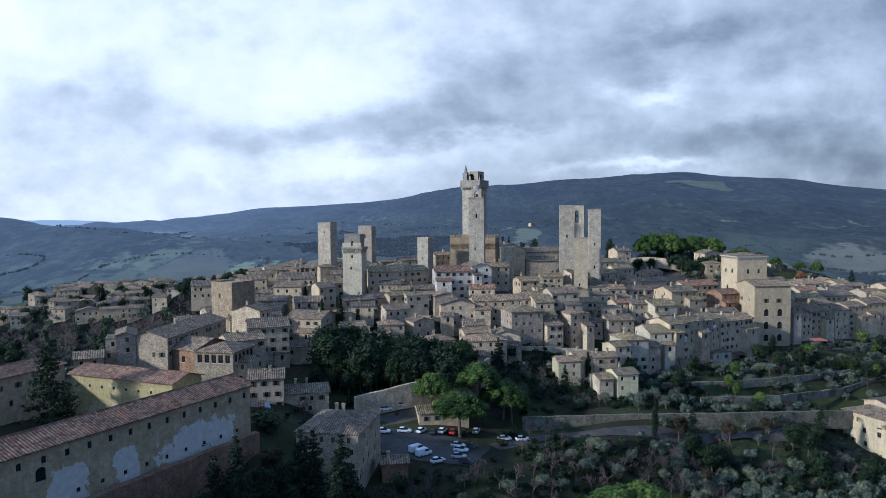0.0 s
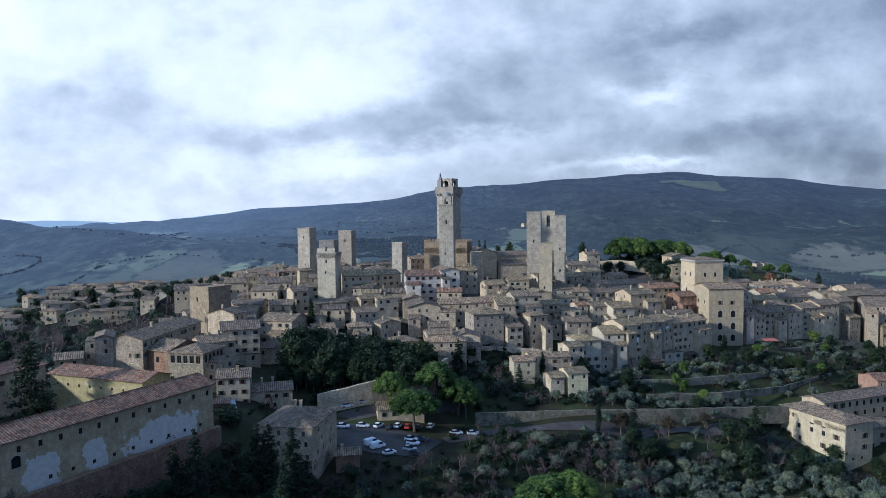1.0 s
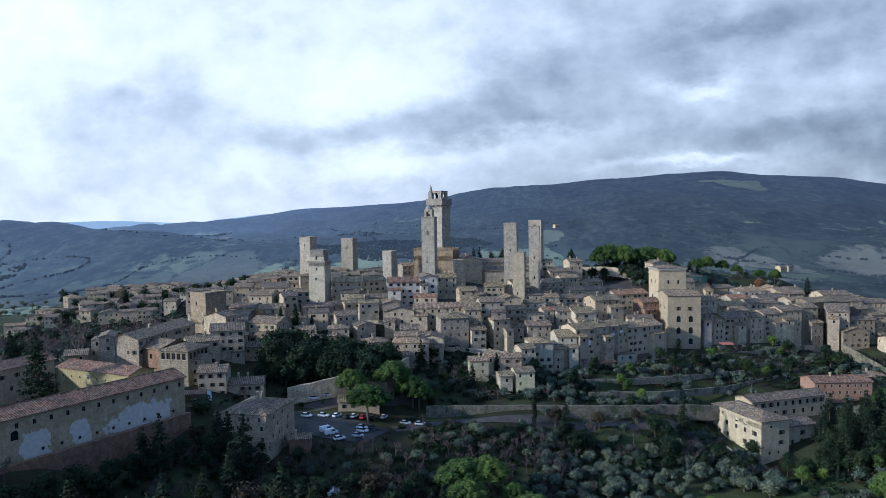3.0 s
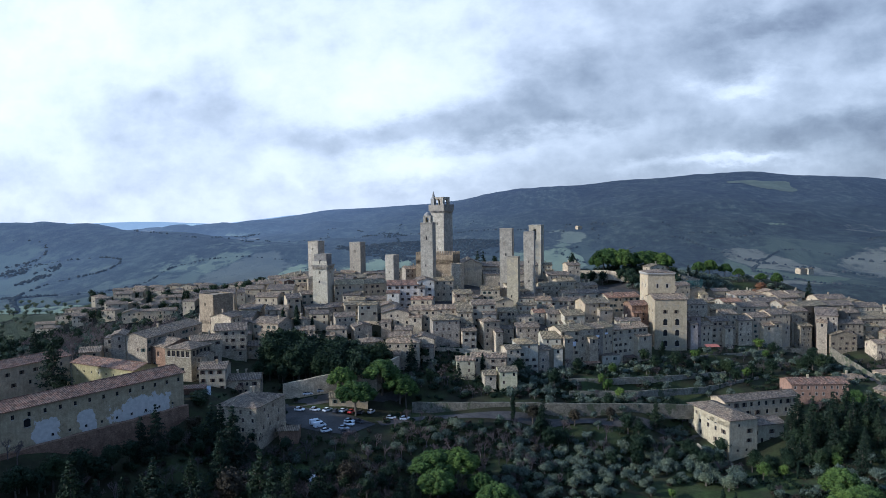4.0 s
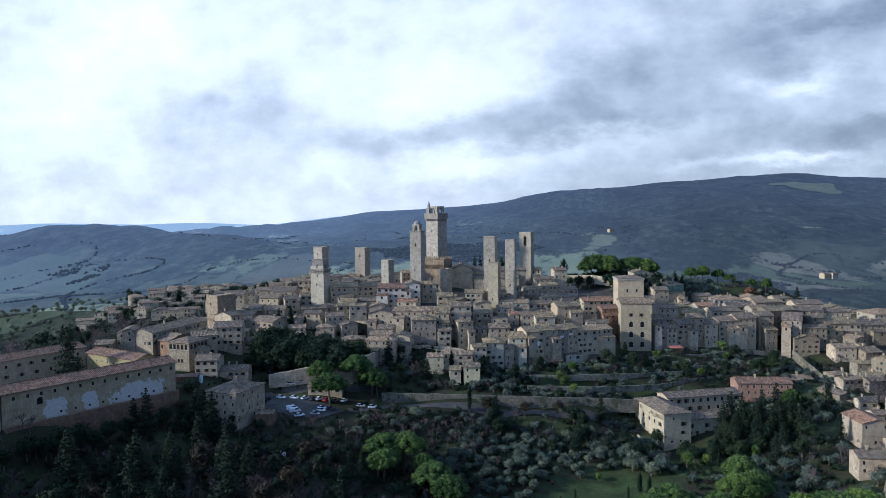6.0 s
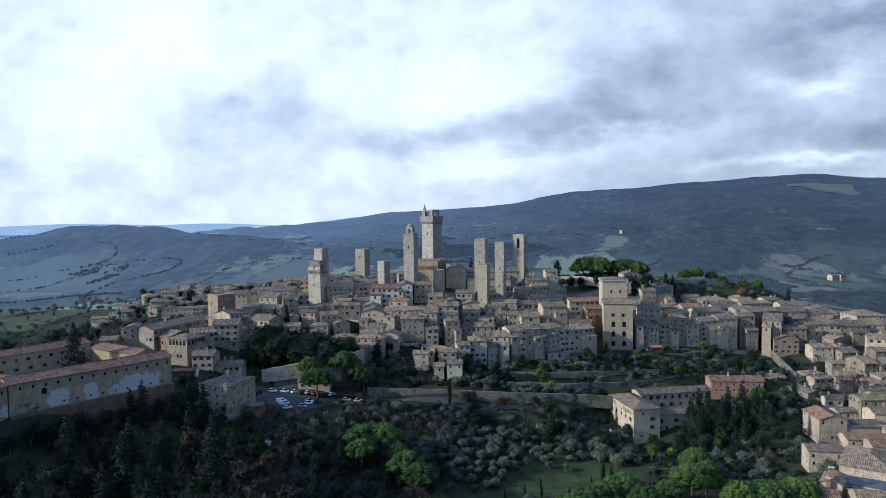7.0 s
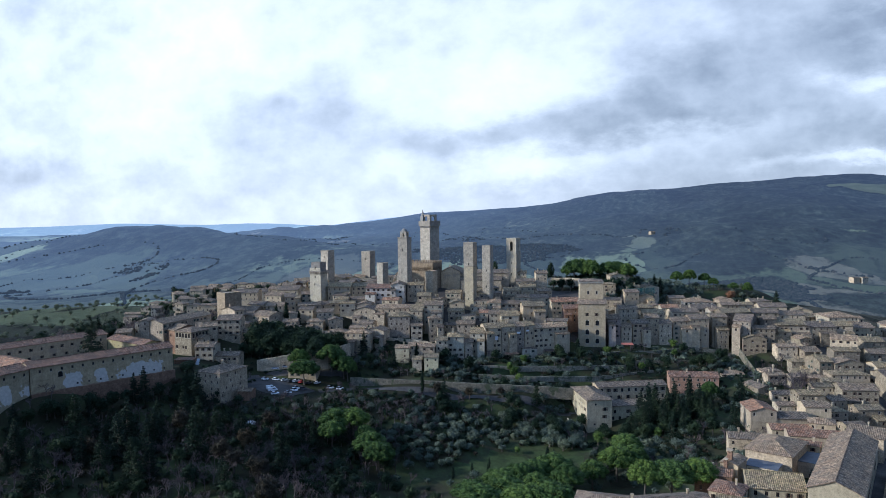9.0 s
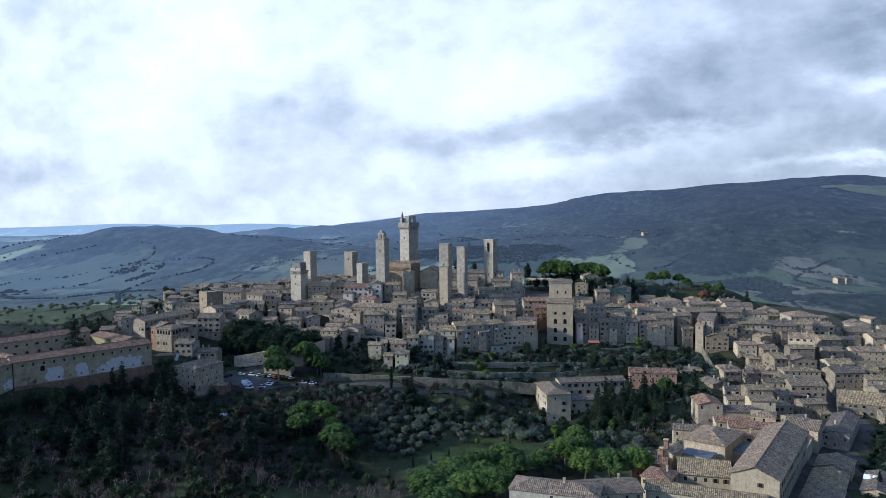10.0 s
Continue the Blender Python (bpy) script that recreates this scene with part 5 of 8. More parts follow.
big_house(-80.4, 70.4, 82, 39.4, 11, 40.3, 11, "gx", "convent", "red", ((8.1, 1.25, 0.85, fractions(9, 0.06, 0.95)),), "end wing of the convent, stained plaster under reddish tiles", 0.34, 14.0, "convent_wing", category="convent")

# palace with arched loggias and the cream tower house behind it
big_house(136.3, 312.0, 3, 16.3, 17, 46.4, 27.1, "gx", "sand", "tan", ((19.5, 1.8, 1.1, (0.33, 0.67)), (13.6, 3.2, 2.1, (0.33, 0.70)), (8.0, 3.2, 2.1, (0.33, 0.70)), (2.6, 3.0, 2.1, (0.33, 0.70))), "tall sandy palace with large arched windows", 0.22, 5.0, "palace", category="palace", side_rows=((19.5, 1.6, 0.9, (0.3, 0.7)), (12, 1.6, 0.9, (0.3,))))


def cream_tower(x, y, turn, w, base, top):
    root = thing("tower_house", x, y, base, turn, "cream plastered tower house with a bracketed cornice", "tower house")
    bm = bmesh.new()
    H = top - base
    for i, (o, ux) in enumerate((((0, 0, 0), (1, 0, 0)), ((w, 0, 0), (0, 1, 0)), ((w, w, 0), (-1, 0, 0)), ((0, w, 0), (0, -1, 0)))):
        rows = [(H - 7.5, 2.0, [(w * 0.36, 1.1), (w * 0.72, 1.1)])] if i in (0, 1) else [(H - 7.5, 2.0, [(w * 0.3, 1.1), (w * 0.68, 1.1)]), (H - 16, 2.6, [(w * 0.4, 1.3)])]
        facade(bm, Vector(o), ux, w, -4, H, rows)
        for z, t, hs in rows:
            for c, ww in hs:
                p = Vector(o) + Vector(ux) * c
                sub("window", WINDOWS[2], root, pose(p.x, p.y, z, 0, 0, (0, 90, 180, 270)[i]) @ Matrix.Diagonal((ww / 1.05, 1, t / 1.55, 1)))
    part("wall", bm, WALL["cream"], root)
    bm = bmesh.new()
    box(bm, -0.5, w + 0.5, -0.5, w + 0.5, H + 0.004, H + 0.5)
    part("cornice", bm, FRAME, root)
    bm = bmesh.new()
    box(bm, -0.12, 0.12, -0.4, 0, -0.7, 0)
    bm.normal_update()
    me = bpy.data.meshes.new("bracket")
    bm.to_mesh(me)
    bm.free()
    me.materials.append(FRAME)
    for i in range(16):
        a = w * (i + 0.5) / 16
        sub("bracket", me, root, pose(a, -0.004, H))
        sub("bracket", me, root, pose(-0.004, a, H, 0, 0, -90))
    bm = bmesh.new()
    roof_for(bm, "hip", w, w, H + 0.9, 0.4, 0.16)
    part("roof", bm, ROOF["tan"], root)


cream_tower(136.0, 330.0, 7, 14.6, 28, 57.6)

# the great church: gabled front, nave and aisle
house(30.5, 383, 8, 14, 30, 59.6, 15, "gy", "tan", "grey", 4, 0.0, 0.44, "church", "gabled church front of tan stone with round windows", win=False)
house(44, 388, 12, 36, 15, 58.0, 14, "gx", "stone", "grey", 4, 0.1, 0.3, "church", "long church nave of bare stone under dark tiles")
house(46, 380, 12, 30, 8, 53.5, 9, "shed", "stone", "grey", 4, 0.1, 0.25, "church", "low church aisle with lean-to tile roof", win=False)

# farm villa on the lower slope
big_house(147.0, 218.3, 20.5, 12.5, 27, 11.2, 16, "hip", "yellow", "grey", ((13.0, 1.0, 0.9, (0.35,)), (10.2, 1.7, 1.3, (0.72,)), (6.6, 1.5, 1.1, (0.7,)), (3.2, 1.0, 1.0, (0.3, 0.62))), "pale four-storey farm villa with shuttered windows", 0.3, 4.0, "villa", category="villa", side_rows=((12.8, 1.5, 1.1, (0.08, 0.17, 0.3)), (12.4, 2.0, 1.6, (0.5, 0.68)), (9.6, 1.7, 1.35, (0.1, 0.3, 0.5, 0.68, 0.87)), (5.2, 1.7, 1.2, (0.14, 0.32, 0.68, 0.87)), (2.0, 2.2, 1.2, (0.45, 0.87))))
big_house(151.5, 240.0, 20.5, 36, 10, 12.6, 12, "gx", "tan", "grey", ((9.0, 1.8, 1.2, fractions(10)), (5.4, 1.8, 1.2, fractions(8))), "long two-storey villa wing with rows of windows", 0.28, 5.0, "villa", category="villa")
big_house(157.8, 226.5, 20.5, 15, 11, 6.8, 11, "gx", "yellow", "grey", ((7.0, 1.7, 1.2, (0.16, 0.62)), (3.8, 1.7, 1.2, (0.1, 0.32, 0.62, 0.88)), (0.6, 2.0, 1.2, (0.35, 0.65))), "lower villa extension with pale walls", 0.28, 4.0, "villa", category="villa")

# monastery block beside the street, close to the flight
big_house(220.8, 107.5, -19.5, 15, 62, 16.7, 13, "gy", "yellow", "tan", ((9.5, 1.4, 1.0, (0.62,)),), "long monastery range with yellow gable and ribbed tile roof", 0.42, 3.0, "monastery_range", category="monastery", side_rows=((9.2, 1.7, 1.0, fractions(18, 0.03, 0.97)), (5.4, 1.7, 1.0, fractions(14, 0.05, 0.95))))
big_house(205.0, 115.3, -1, 17.0, 17, 12.3, 9, "gx", "yellow", "moss", ((6.3, 1.5, 1.0, fractions(5, 0.12, 0.9)),), "monastery cross range with ribbed lichen-grey tiles", 0.32, 3.0, "monastery_range", category="monastery")
big_house(193.5, 99.5, -9, 36.5, 9, 11.7, 8.5, "gx", "yellow", "moss", ((4.8, 1.5, 1.0, fractions(6, 0.1, 0.9)),), "front monastery range with yellow wall", 0.34, 3.0, "monastery_range", category="monastery")
house(174.0, 84.0, 22, 20, 13, 13.6, 9, "gx", "tan", "grey", 4, 0.5, 0.3, "monastery_range", "near monastery wing with dark slate-grey tiles")
house(151.0, 79.5, -4, 28, 12, 15.6, 8, "hip", "white", "tan", 6, 0.3, 0.3)
big_house(208.6, 148.6, -25, 16, 22, 14.6, 10, "hip", "stone", "tan", ((4.5, 1.6, 1.0, (0.3, 0.7)),), "gabled monastery hall with broad tile roof", 0.34, 3.0, "monastery_range", category="monastery")
house(192.0, 109.5, -20, 10, 11, 12.4, 9, "hip", "tan", "red", 4, 0.3)
house(189.0, 125.5, -6, 12, 8, 12.0, 8, "gx", "brick", "red", 4, 0.3)
house(218.6, 203.0, 8, 11, 15, 14.2, 10, "gy", "tan", "red", 4, 0.4)
house(229.0, 205.0, 8, 14, 11, 11.0, 8, "gx", "tan", "grey", 4, 0.4)
house(229.0, 176.0, 0, 24, 10, 12.4, 8, "gx", "tan", "red", 4, 0.3)
house(251.5, 184.0, -22, 13, 16, 12.0, 9, "gx", "stone", "grey", 4, 0.3)
house(225.0, 190.0, 4, 16, 9, 10.4, 7, "gx", "tan", "red", 4, 0.3)
house(267.3, 189.5, -21, 10.5, 36, 8.4, 7, "gy", "stone", "grey", 4, 0.5)
for k, (L, e, wd, mat, top) in enumerate(((17, 7.3, 12, "stone", "grey"), (16, 7.8, 12, "tan", "grey"), (21, 7.5, 11.6, "stone", "moss"), (15, 7.9, 12.2, "tan", "grey"))):
    along = (0, 17, 33, 54)[k] + 0.1
    house(236.9 + along * math.sin(radians(19.5)), 95.5 + along * math.cos(radians(19.5)), -19.5, wd, L - 0.2, e, 7, "gy", mat, top, 4, 0.5)
house(266.0, 130.0, -20, 9, 22, 6.0, 5, "gy", "stone", "grey", 4, 0.2)

def chimney_stack(x, y, base, top, side):
    root = thing("chimney_stack", x, y, base, -20, "tall brick chimney stack with an open capped head", "chimney")
    bm = bmesh.new()
    box(bm, -side / 2, side / 2, -side / 2, side / 2, -1.0, top - base - 1.0)
    part("shaft", bm, WALL["brick"], root)
    bm = bmesh.new()
    for q in (-1, 1):
        for v in (-1, 1):
            box(bm, q * side * 0.42 - 0.12, q * side * 0.42 + 0.12, v * side * 0.42 - 0.12, v * side * 0.42 + 0.12, top - base - 0.996, top - base - 0.25)
    part("post", bm, WALL["brick"], root)
    bm = bmesh.new()
    box(bm, -side * 0.62, side * 0.62, -side * 0.62, side * 0.62, top - base - 0.246, top - base)
    part("cap", bm, WALL["tan"], root)


chimney_stack(201.4, 133.2, 12.0, 18.4, 1.5)
chimney_stack(199.6, 129.8, 11.0, 16.2, 1.2)

# car park building and sheds
house(-7.5, 209.0, 10, 15, 9, 20.6, 5, "gx", "tan", "moss", 3, 0.5)
house(-15.5, 172.5, 8, 6.5, 6, 18.6, 5, "gx", "brick", "grey", 3, 0.2)

# small roofs, the sunk terrace and lean-tos round the monastery courts
house(206.8, 138.2, -22, 11, 8, 11.8, 8, "flat", "tan", "zinc", 4, 0.4)
house(225.5, 150.0, -22, 8, 13, 10.8, 7, "flat", "tan", "zinc", 4, 0.3)
house(231.0, 140.5, -20, 6, 5, 12.6, 7, "hip", "brick", "red", 4, 0.3)
house(229.5, 165.5, -20, 8, 6, 12.6, 6, "gx", "tan", "red", 4, 0.4)
house(198.0, 132.0, -25, 6, 10, 14.2, 8, "gy", "tan", "tan", 4, 0.2)
house(206.0, 172.0, 0, 12, 9, 11.0, 7, "gx", "stone", "grey", 4, 0.4)
house(240.0, 194.0, -10, 10, 9, 13.0, 8, "hip", "tan", "tan", 4, 0.6)
house(243.0, 214.0, 8, 11, 10, 14.5, 9, "gx", "tan", "grey", 4, 0.6)
house(244.0, 232.0, 10, 12, 10, 15.5, 10, "gx", "dun", "moss", 4, 0.7)

# brick gatehouse and the white-roofed stair beside the convent
house(-55.5, 179.5, 14, 9.5, 6, 30.6, 6, "flat", "brick", "red", 5, 0.0, win=False)


def covered_stair(x, y, z, turn, run, w, rise):
    root = thing("covered_stair", x, y, z, turn, "outside stair under a sloping pale sheet roof", "stair")
    bm = bmesh.new()
    for k in range(12):
        box(bm, 0, w, run * k / 12, run * (k + 1) / 12 - 0.004, -6, rise * (k + 1) / 12)
    part("flight", bm, WALL["white"], root)
    for xx in (0.05, w - 0.05):
        bm = bmesh.new()
        box(bm, xx - 0.05, xx + 0.05, 0, 0.1, rise / 12 + 0.004, 2.2)
        part("post", bm, SHUTTER["brown"], root)
    bm = bmesh.new()
    roof_planes(bm, [[(-0.3, -0.3, 2.2), (w + 0.3, -0.3, 2.2), (w + 0.3, run, 2.2 + rise), (-0.3, run, 2.2 + rise)]], 0.1)
    part("sheet_roof", bm, plain_mat("pale_sheet", (0.2, 0.215, 0.22), (0.32, 0.34, 0.35), 1.2, 0.5), root)


covered_stair(-46.4, 182.0, 24.0, 24, 7, 2.2, 3.4)

# brick house with a roofed corner loggia; dark panes stand for its inner shade
big_house(-87.1, 211.0, -25, 17.0, 15, 41.2, 12, "gx", "brick", "grey", ((8.0, 1.8, 1.3, (0.45, 0.75)), (3.6, 1.6, 1.6, (0.3, 0.6))), "red-brown brick house with blocked windows", 0.3, 5.0)
big_house(-71.6, 203.6, -12, 12.0, 13, 41.0, 13, "hip", "dun", "grey", ((9.6, 2.3, 1.45, (0.14, 0.32, 0.5, 0.68, 0.86)), (3.6, 1.8, 1.3, (0.12, 0.5, 0.66))), "stone house with a corner loggia of dark-paned openings under the roof", 0.3, 5.0, side_rows=((9.6, 2.3, 1.45, (0.14, 0.32, 0.5, 0.68, 0.86)), (3.6, 1.8, 1.1, (0.3, 0.7))), styles=(4,))

# pale villas on the shoulder behind the town
house(262.0, 480.0, 10, 13, 10, 30.0, 7, "hip", "tan", "tan", 10, 0.8)

# ---- further roofs of the town, the suburbs and the valley ----
IR = random.Random(5)


FAR_MATS = [WALL["white"], WALL["tan"], WALL["stone"], ROOF["tan"], ROOF["grey"], ROOF["red"], GLASS]


def far_house(bm, x, y, turn, w, d, base, h, kind, wall, top):
    """A small distant house added to the suburb mesh: walls, sunk windows and a pitched roof."""
    tmp = bmesh.new()
    n = max(2, int(w / 3.2))
    rows = [(z, 1.4, [((i + 0.5) * w / n, 1.0) for i in range(n) if IR.random() < 0.7]) for z in np.arange(h - 2.4, 0.8, -3.0)]
    for i, (o, ux, L) in enumerate((((0, 0, 0), (1, 0, 0), w), ((w, 0, 0), (0, 1, 0), d), ((w, d, 0), (-1, 0, 0), w), ((0, d, 0), (0, -1, 0), d))):
        facade(tmp, Vector(o), ux, L, -4, h, sorted(rows) if i == 0 else [])
    for z, t, hs in rows:
        for c, ww in hs:
            poly(tmp, [(c - ww / 2, 0.2, z), (c + ww / 2, 0.2, z), (c + ww / 2, 0.2, z + t), (c - ww / 2, 0.2, z + t)], 9)
    if kind == "gx":
        for xx in (0, w):
            poly(tmp, [(xx, 0, h), (xx, d, h), (xx, d / 2, h + d * 0.15)][:: 1 if xx else -1])
    elif kind == "gy":
        for yy in (0, d):
            poly(tmp, [(0, yy, h), (w, yy, h), (w / 2, yy, h + w * 0.15)][:: -1 if yy else 1])
    for f in tmp.faces:
        f.material_index = 6 if f.material_index == 9 else wall
    k = len(tmp.faces)
    roof_for(tmp, kind, w, d, h, 0.45, 0.30)
    tmp.faces.ensure_lookup_table()
    for f in tmp.faces[k:]:
        f.material_index = top
    bmesh.ops.transform(tmp, matrix=pose(x, y, base, 0, 0, turn), verts=tmp.verts)
    me = bpy.data.meshes.new("tmp")
    tmp.to_mesh(me)
    tmp.free()
    bm.from_mesh(me)
    bpy.data.meshes.remove(me)


def suburb(name, label, *areas):
    bm = bmesh.new()
    bm.loops.layers.uv.verify()
    for x0, x1, y0, y1, step, keep in areas:
        for y in np.arange(y0, y1, step):
            for x in np.arange(x0, x1, step):
                px, py = x + IR.uniform(-0.35, 0.35) * step, y + IR.uniform(-0.35, 0.35) * step
                w, d, h = IR.uniform(9, 16), IR.uniform(8, 12), IR.uniform(6, 10)
                r = math.hypot(w, d) / 2
                if IR.random() < keep and all(math.hypot(px - a, py - b) > (r + c) * 0.75 for a, b, c in PLACED):
                    PLACED.append((px, py, r))
                    far_house(bm, px - w / 2, py - d / 2, 14 + IR.uniform(-20, 20), w, d, top_z(px, py), h, IR.choice(("gx", "gx", "hip", "gy")), IR.choice((0, 1, 1, 2)), IR.choice((3, 3, 4, 4)))
    me = bpy.data.meshes.new(name)
    bm.normal_update()
    bm.to_mesh(me)
    bm.free()
    for m in FAR_MATS:
        me.materials.append(m)
    tagged(new(name, me), label, "houses", kind="stuff")


def infill(x0, x1, y0, y1, step, size, tall, turn, walls, tops, keep, where=None, gap=0.72, keepwin=0.8):
    y = y0
    while y < y1:
        x = x0
        while x < x1:
            px, py = x + IR.uniform(-0.3, 0.3) * step, y + IR.uniform(-0.3, 0.3) * step
            w, d, h = IR.uniform(*size), IR.uniform(size[0], size[1]) * 0.9, IR.uniform(*tall)
            r = math.hypot(w, d) / 2
            if IR.random() < keep and (where is None or where(px, py)) and all(math.hypot(px - a, py - b) > (r + c) * gap for a, b, c in PLACED):
                g0 = gz(px, py)
                a = turn + IR.uniform(-14, 14)
                at = pose(px, py, 0, 0, 0, a) @ Vector((-w / 2, -d / 2, 0))
                house(at.x, at.y, a, w, d, g0 + h, h, IR.choice(("gx", "gx", "hip", "gy")), IR.choice(walls), IR.choice(tops), 4.0, keepwin, annex=True)
            x += step
        y += step


OLD = ("stone", "tan", "white", "stone")
infill(-85, 150, 262, 425, 10.5, (8, 13), (6.5, 9.5), 14, OLD, ("grey", "tan", "moss"), 0.95, lambda x, y: in_town(x, y) and not (x > 100 and y > 372) and not (-15 < x < 60 and 340 < y < 380))
infill(-120, -20, 330, 425, 12.0, (9, 14), (6, 9), 16, OLD, ("grey", "tan"), 0.9)
infill(-42, 30, 254, 296, 10.5, (8, 12), (7, 10), 14, OLD, ("grey", "tan"), 0.95, keepwin=0.8)
infill(-70, -20, 236, 300, 10.0, (8, 11), (6, 8), 16, OLD, ("grey", "tan"), 0.8)
infill(155, 330, 335, 445, 11.0, (9, 14), (7, 10), 12, ("tan", "dun", "stone"), ("tan", "grey", "moss"), 0.9, lambda x, y: y > 350)
infill(258, 322, 232, 440, 11.5, (8, 12), (6, 9), 12, ("dun", "stone", "dun", "tan"), ("tan", "moss", "grey", "grey"), 0.9, lambda x, y: not (277 < x < 303 and y < 350))
infill(200, 262, 215, 300, 10.0, (7, 10), (4, 6), 12, ("dun", "stone"), ("tan", "grey"), 0.7, lambda x, y: x > 239 and math.hypot(x - 249, y - 263) > 12)
suburb("suburb_houses", "distant suburb houses with pale walls and clay tile roofs", (-310, -130, 450, 640, 15.0, 0.6), (-130, 40, 432, 570, 13.0, 0.75), (310, 420, 240, 460, 14.0, 0.75), (-420, -160, 660, 900, 55.0, 0.25))

suburb("valley_farms", "scattered pale farmhouses across the valley", (225, 238, 1750, 1762, 15.0, 1.0), (500, 522, 1090, 1104, 16.0, 1.0))

# ---- retaining walls, roads, parked cars ----
def wall_run(name, pts, height, thick, mat, label):
    """A free-standing or retaining wall along points (x, y, top)."""
    bm = bmesh.new()
    runs = []
    for (xa, ya, za), (xb, yb, zb) in zip(pts, pts[1:]):
        n = max(1, int(math.hypot(xb - xa, yb - ya) / 4))
        runs += [(xa + (xb - xa) * i / n, ya + (yb - ya) * i / n, za + (zb - za) * i / n) for i in range(n)]
    runs.append(pts[-1])
    prev = None
    for i, (x, y, z) in enumerate(runs):
        a, b = runs[max(0, i - 1)], runs[min(len(runs) - 1, i + 1)]
        d = Vector((b[0] - a[0], b[1] - a[1], 0)).normalized()
        s = Vector((d.y, -d.x, 0)) * thick / 2
        z += 0.12 * math.sin(i * 2.3)
        ring = [bm.verts.new(Vector((x, y, z - height)) + s * 1.25), bm.verts.new(Vector((x, y, z)) + s), bm.verts.new(Vector((x, y, z)) - s), bm.verts.new(Vector((x, y, z - height)) - s)]
        if prev:
            for k in range(4):
                bm.faces.new((prev[k], ring[k], ring[(k + 1) % 4], prev[(k + 1) % 4]))
        else:
            bm.faces.new(ring)
        prev = ring
    bm.faces.new(prev[::-1])
    me = bpy.data.meshes.new(name)
    bmesh.ops.recalc_face_normals(bm, faces=bm.faces)
    bm.to_mesh(me)
    bm.free()
    me.materials.append(mat)
    return tagged(new(name, me), label, "wall", kind="structure")


wall_run("retaining_wall_north", [(-27, 211.5, 25.0), (-10, 218, 27.6), (8, 225.5, 29.6), (15, 240, 30.5)], 12, 0.9, WALL["stone"], "rubble terrace wall below the holm oak grove")
wall_run("retaining_wall_road", [(24, 218, 16.6), (60, 223.5, 15.6), (90, 228.5, 14.2), (125, 237, 12.2), (152, 244, 10)], 6, 0.9, WALL["old"], "long rubble retaining wall above the road")
wall_run("terrace_wall", [(22, 266, 30.0), (40, 269.5, 28.5), (50, 270.5, 27.5), (63, 267, 26)], 9, 0.9, WALL["stone"], "old rubble terrace wall under the houses")
wall_run("garden_wall", [(-20, 300, 37), (0, 297, 36.5), (14, 296, 36)], 7, 0.7, WALL["stone"], "stone garden wall below the town row")
wall_run("convent_retaining_wall", [(-73.0, 108.4, 29.6), (-43.4, 162.9, 29.8)], 12, 1.6, WALL["brick"], "brick retaining wall under the convent")
wall_run("villa_garden_wall", [(137, 226, -0.5), (139.5, 216, -2.0), (146, 212.5, -3.0)], 5, 0.6, WALL["stone"], "stone wall of the villa garden")
wall_run("lane_wall", [(232.0, 335, 17.6), (235.4, 300, 12.4), (238.2, 266, 7.4)], 5, 0.5, WALL["old"], "pale wall beside the climbing lane")
wall_run("street_wall", [(256.4, 165.3, 8.6), (264.2, 188, 8.2)], 6, 0.6, WALL["tan"], "tan wall along the street")
wall_run("park_wall", [(105, 428, 51.5), (125, 424, 52), (140, 420, 50)], 6, 0.8, WALL["stone"], "pale park wall on the hilltop")
wall_run("garden_terrace_1", [(78, 252, 18.6), (105, 258, 17.6), (135, 270, 16.4), (165, 288, 14.5)], 3.0, 0.6, WALL["old"], "low dry-stone garden terrace wall")
wall_run("garden_terrace_2", [(88, 243, 15.6), (118, 250, 14.2), (150, 268, 11.8), (180, 288, 12.2)], 3.0, 0.6, WALL["old"], "low dry-stone garden terrace wall")
wall_run("garden_terrace_3", [(150, 302, 19.0), (180, 316, 18.0), (205, 330, 18.5), (222, 336, 16)], 4.0, 0.6, WALL["old"], "stone terrace wall under the house row")
wall_run("garden_terrace_4", [(168, 298, 15.0), (195, 308, 14.6), (222, 318, 13.0)], 3.0, 0.5, WALL["old"], "low garden wall between vegetable plots")
wall_run("path_wall", [(138, 142, 1.2), (150, 150, 0.8), (161, 163, -0.5)], 4, 0.5, WALL["stone"], "low stone path wall among pines")


def strip(name, pts, width, mat, label, up=0.22):
    runs = []
    for (xa, ya), (xb, yb) in zip(pts, pts[1:]):
        n = max(1, int(math.hypot(xb - xa, yb - ya) / 2.5))
        runs += [(xa + (xb - xa) * i / n, ya + (yb - ya) * i / n) for i in range(n)]
    runs.append(pts[-1])
    verts, faces = [], []
    for i, (x, y) in enumerate(runs):
        a, b = runs[max(0, i - 2)], runs[min(len(runs) - 1, i + 2)]
        d = Vector((b[0] - a[0], b[1] - a[1], 0)).normalized()
        s = Vector((d.y, -d.x, 0))
        for k in range(5):
            q = (k / 4 - 0.5) * width
            px, py = x + s.x * q, y + s.y * q
            verts.append((px, py, gz(px, py) + up))
    for i in range(len(runs) - 1):
        for k in range(4):
            a = i * 5 + k
            faces.append((a, a + 1, a + 6, a + 5))
    tagged(new(name, mesh_from(name, verts, faces, [mat], None, True)), label, "road", kind="structure")


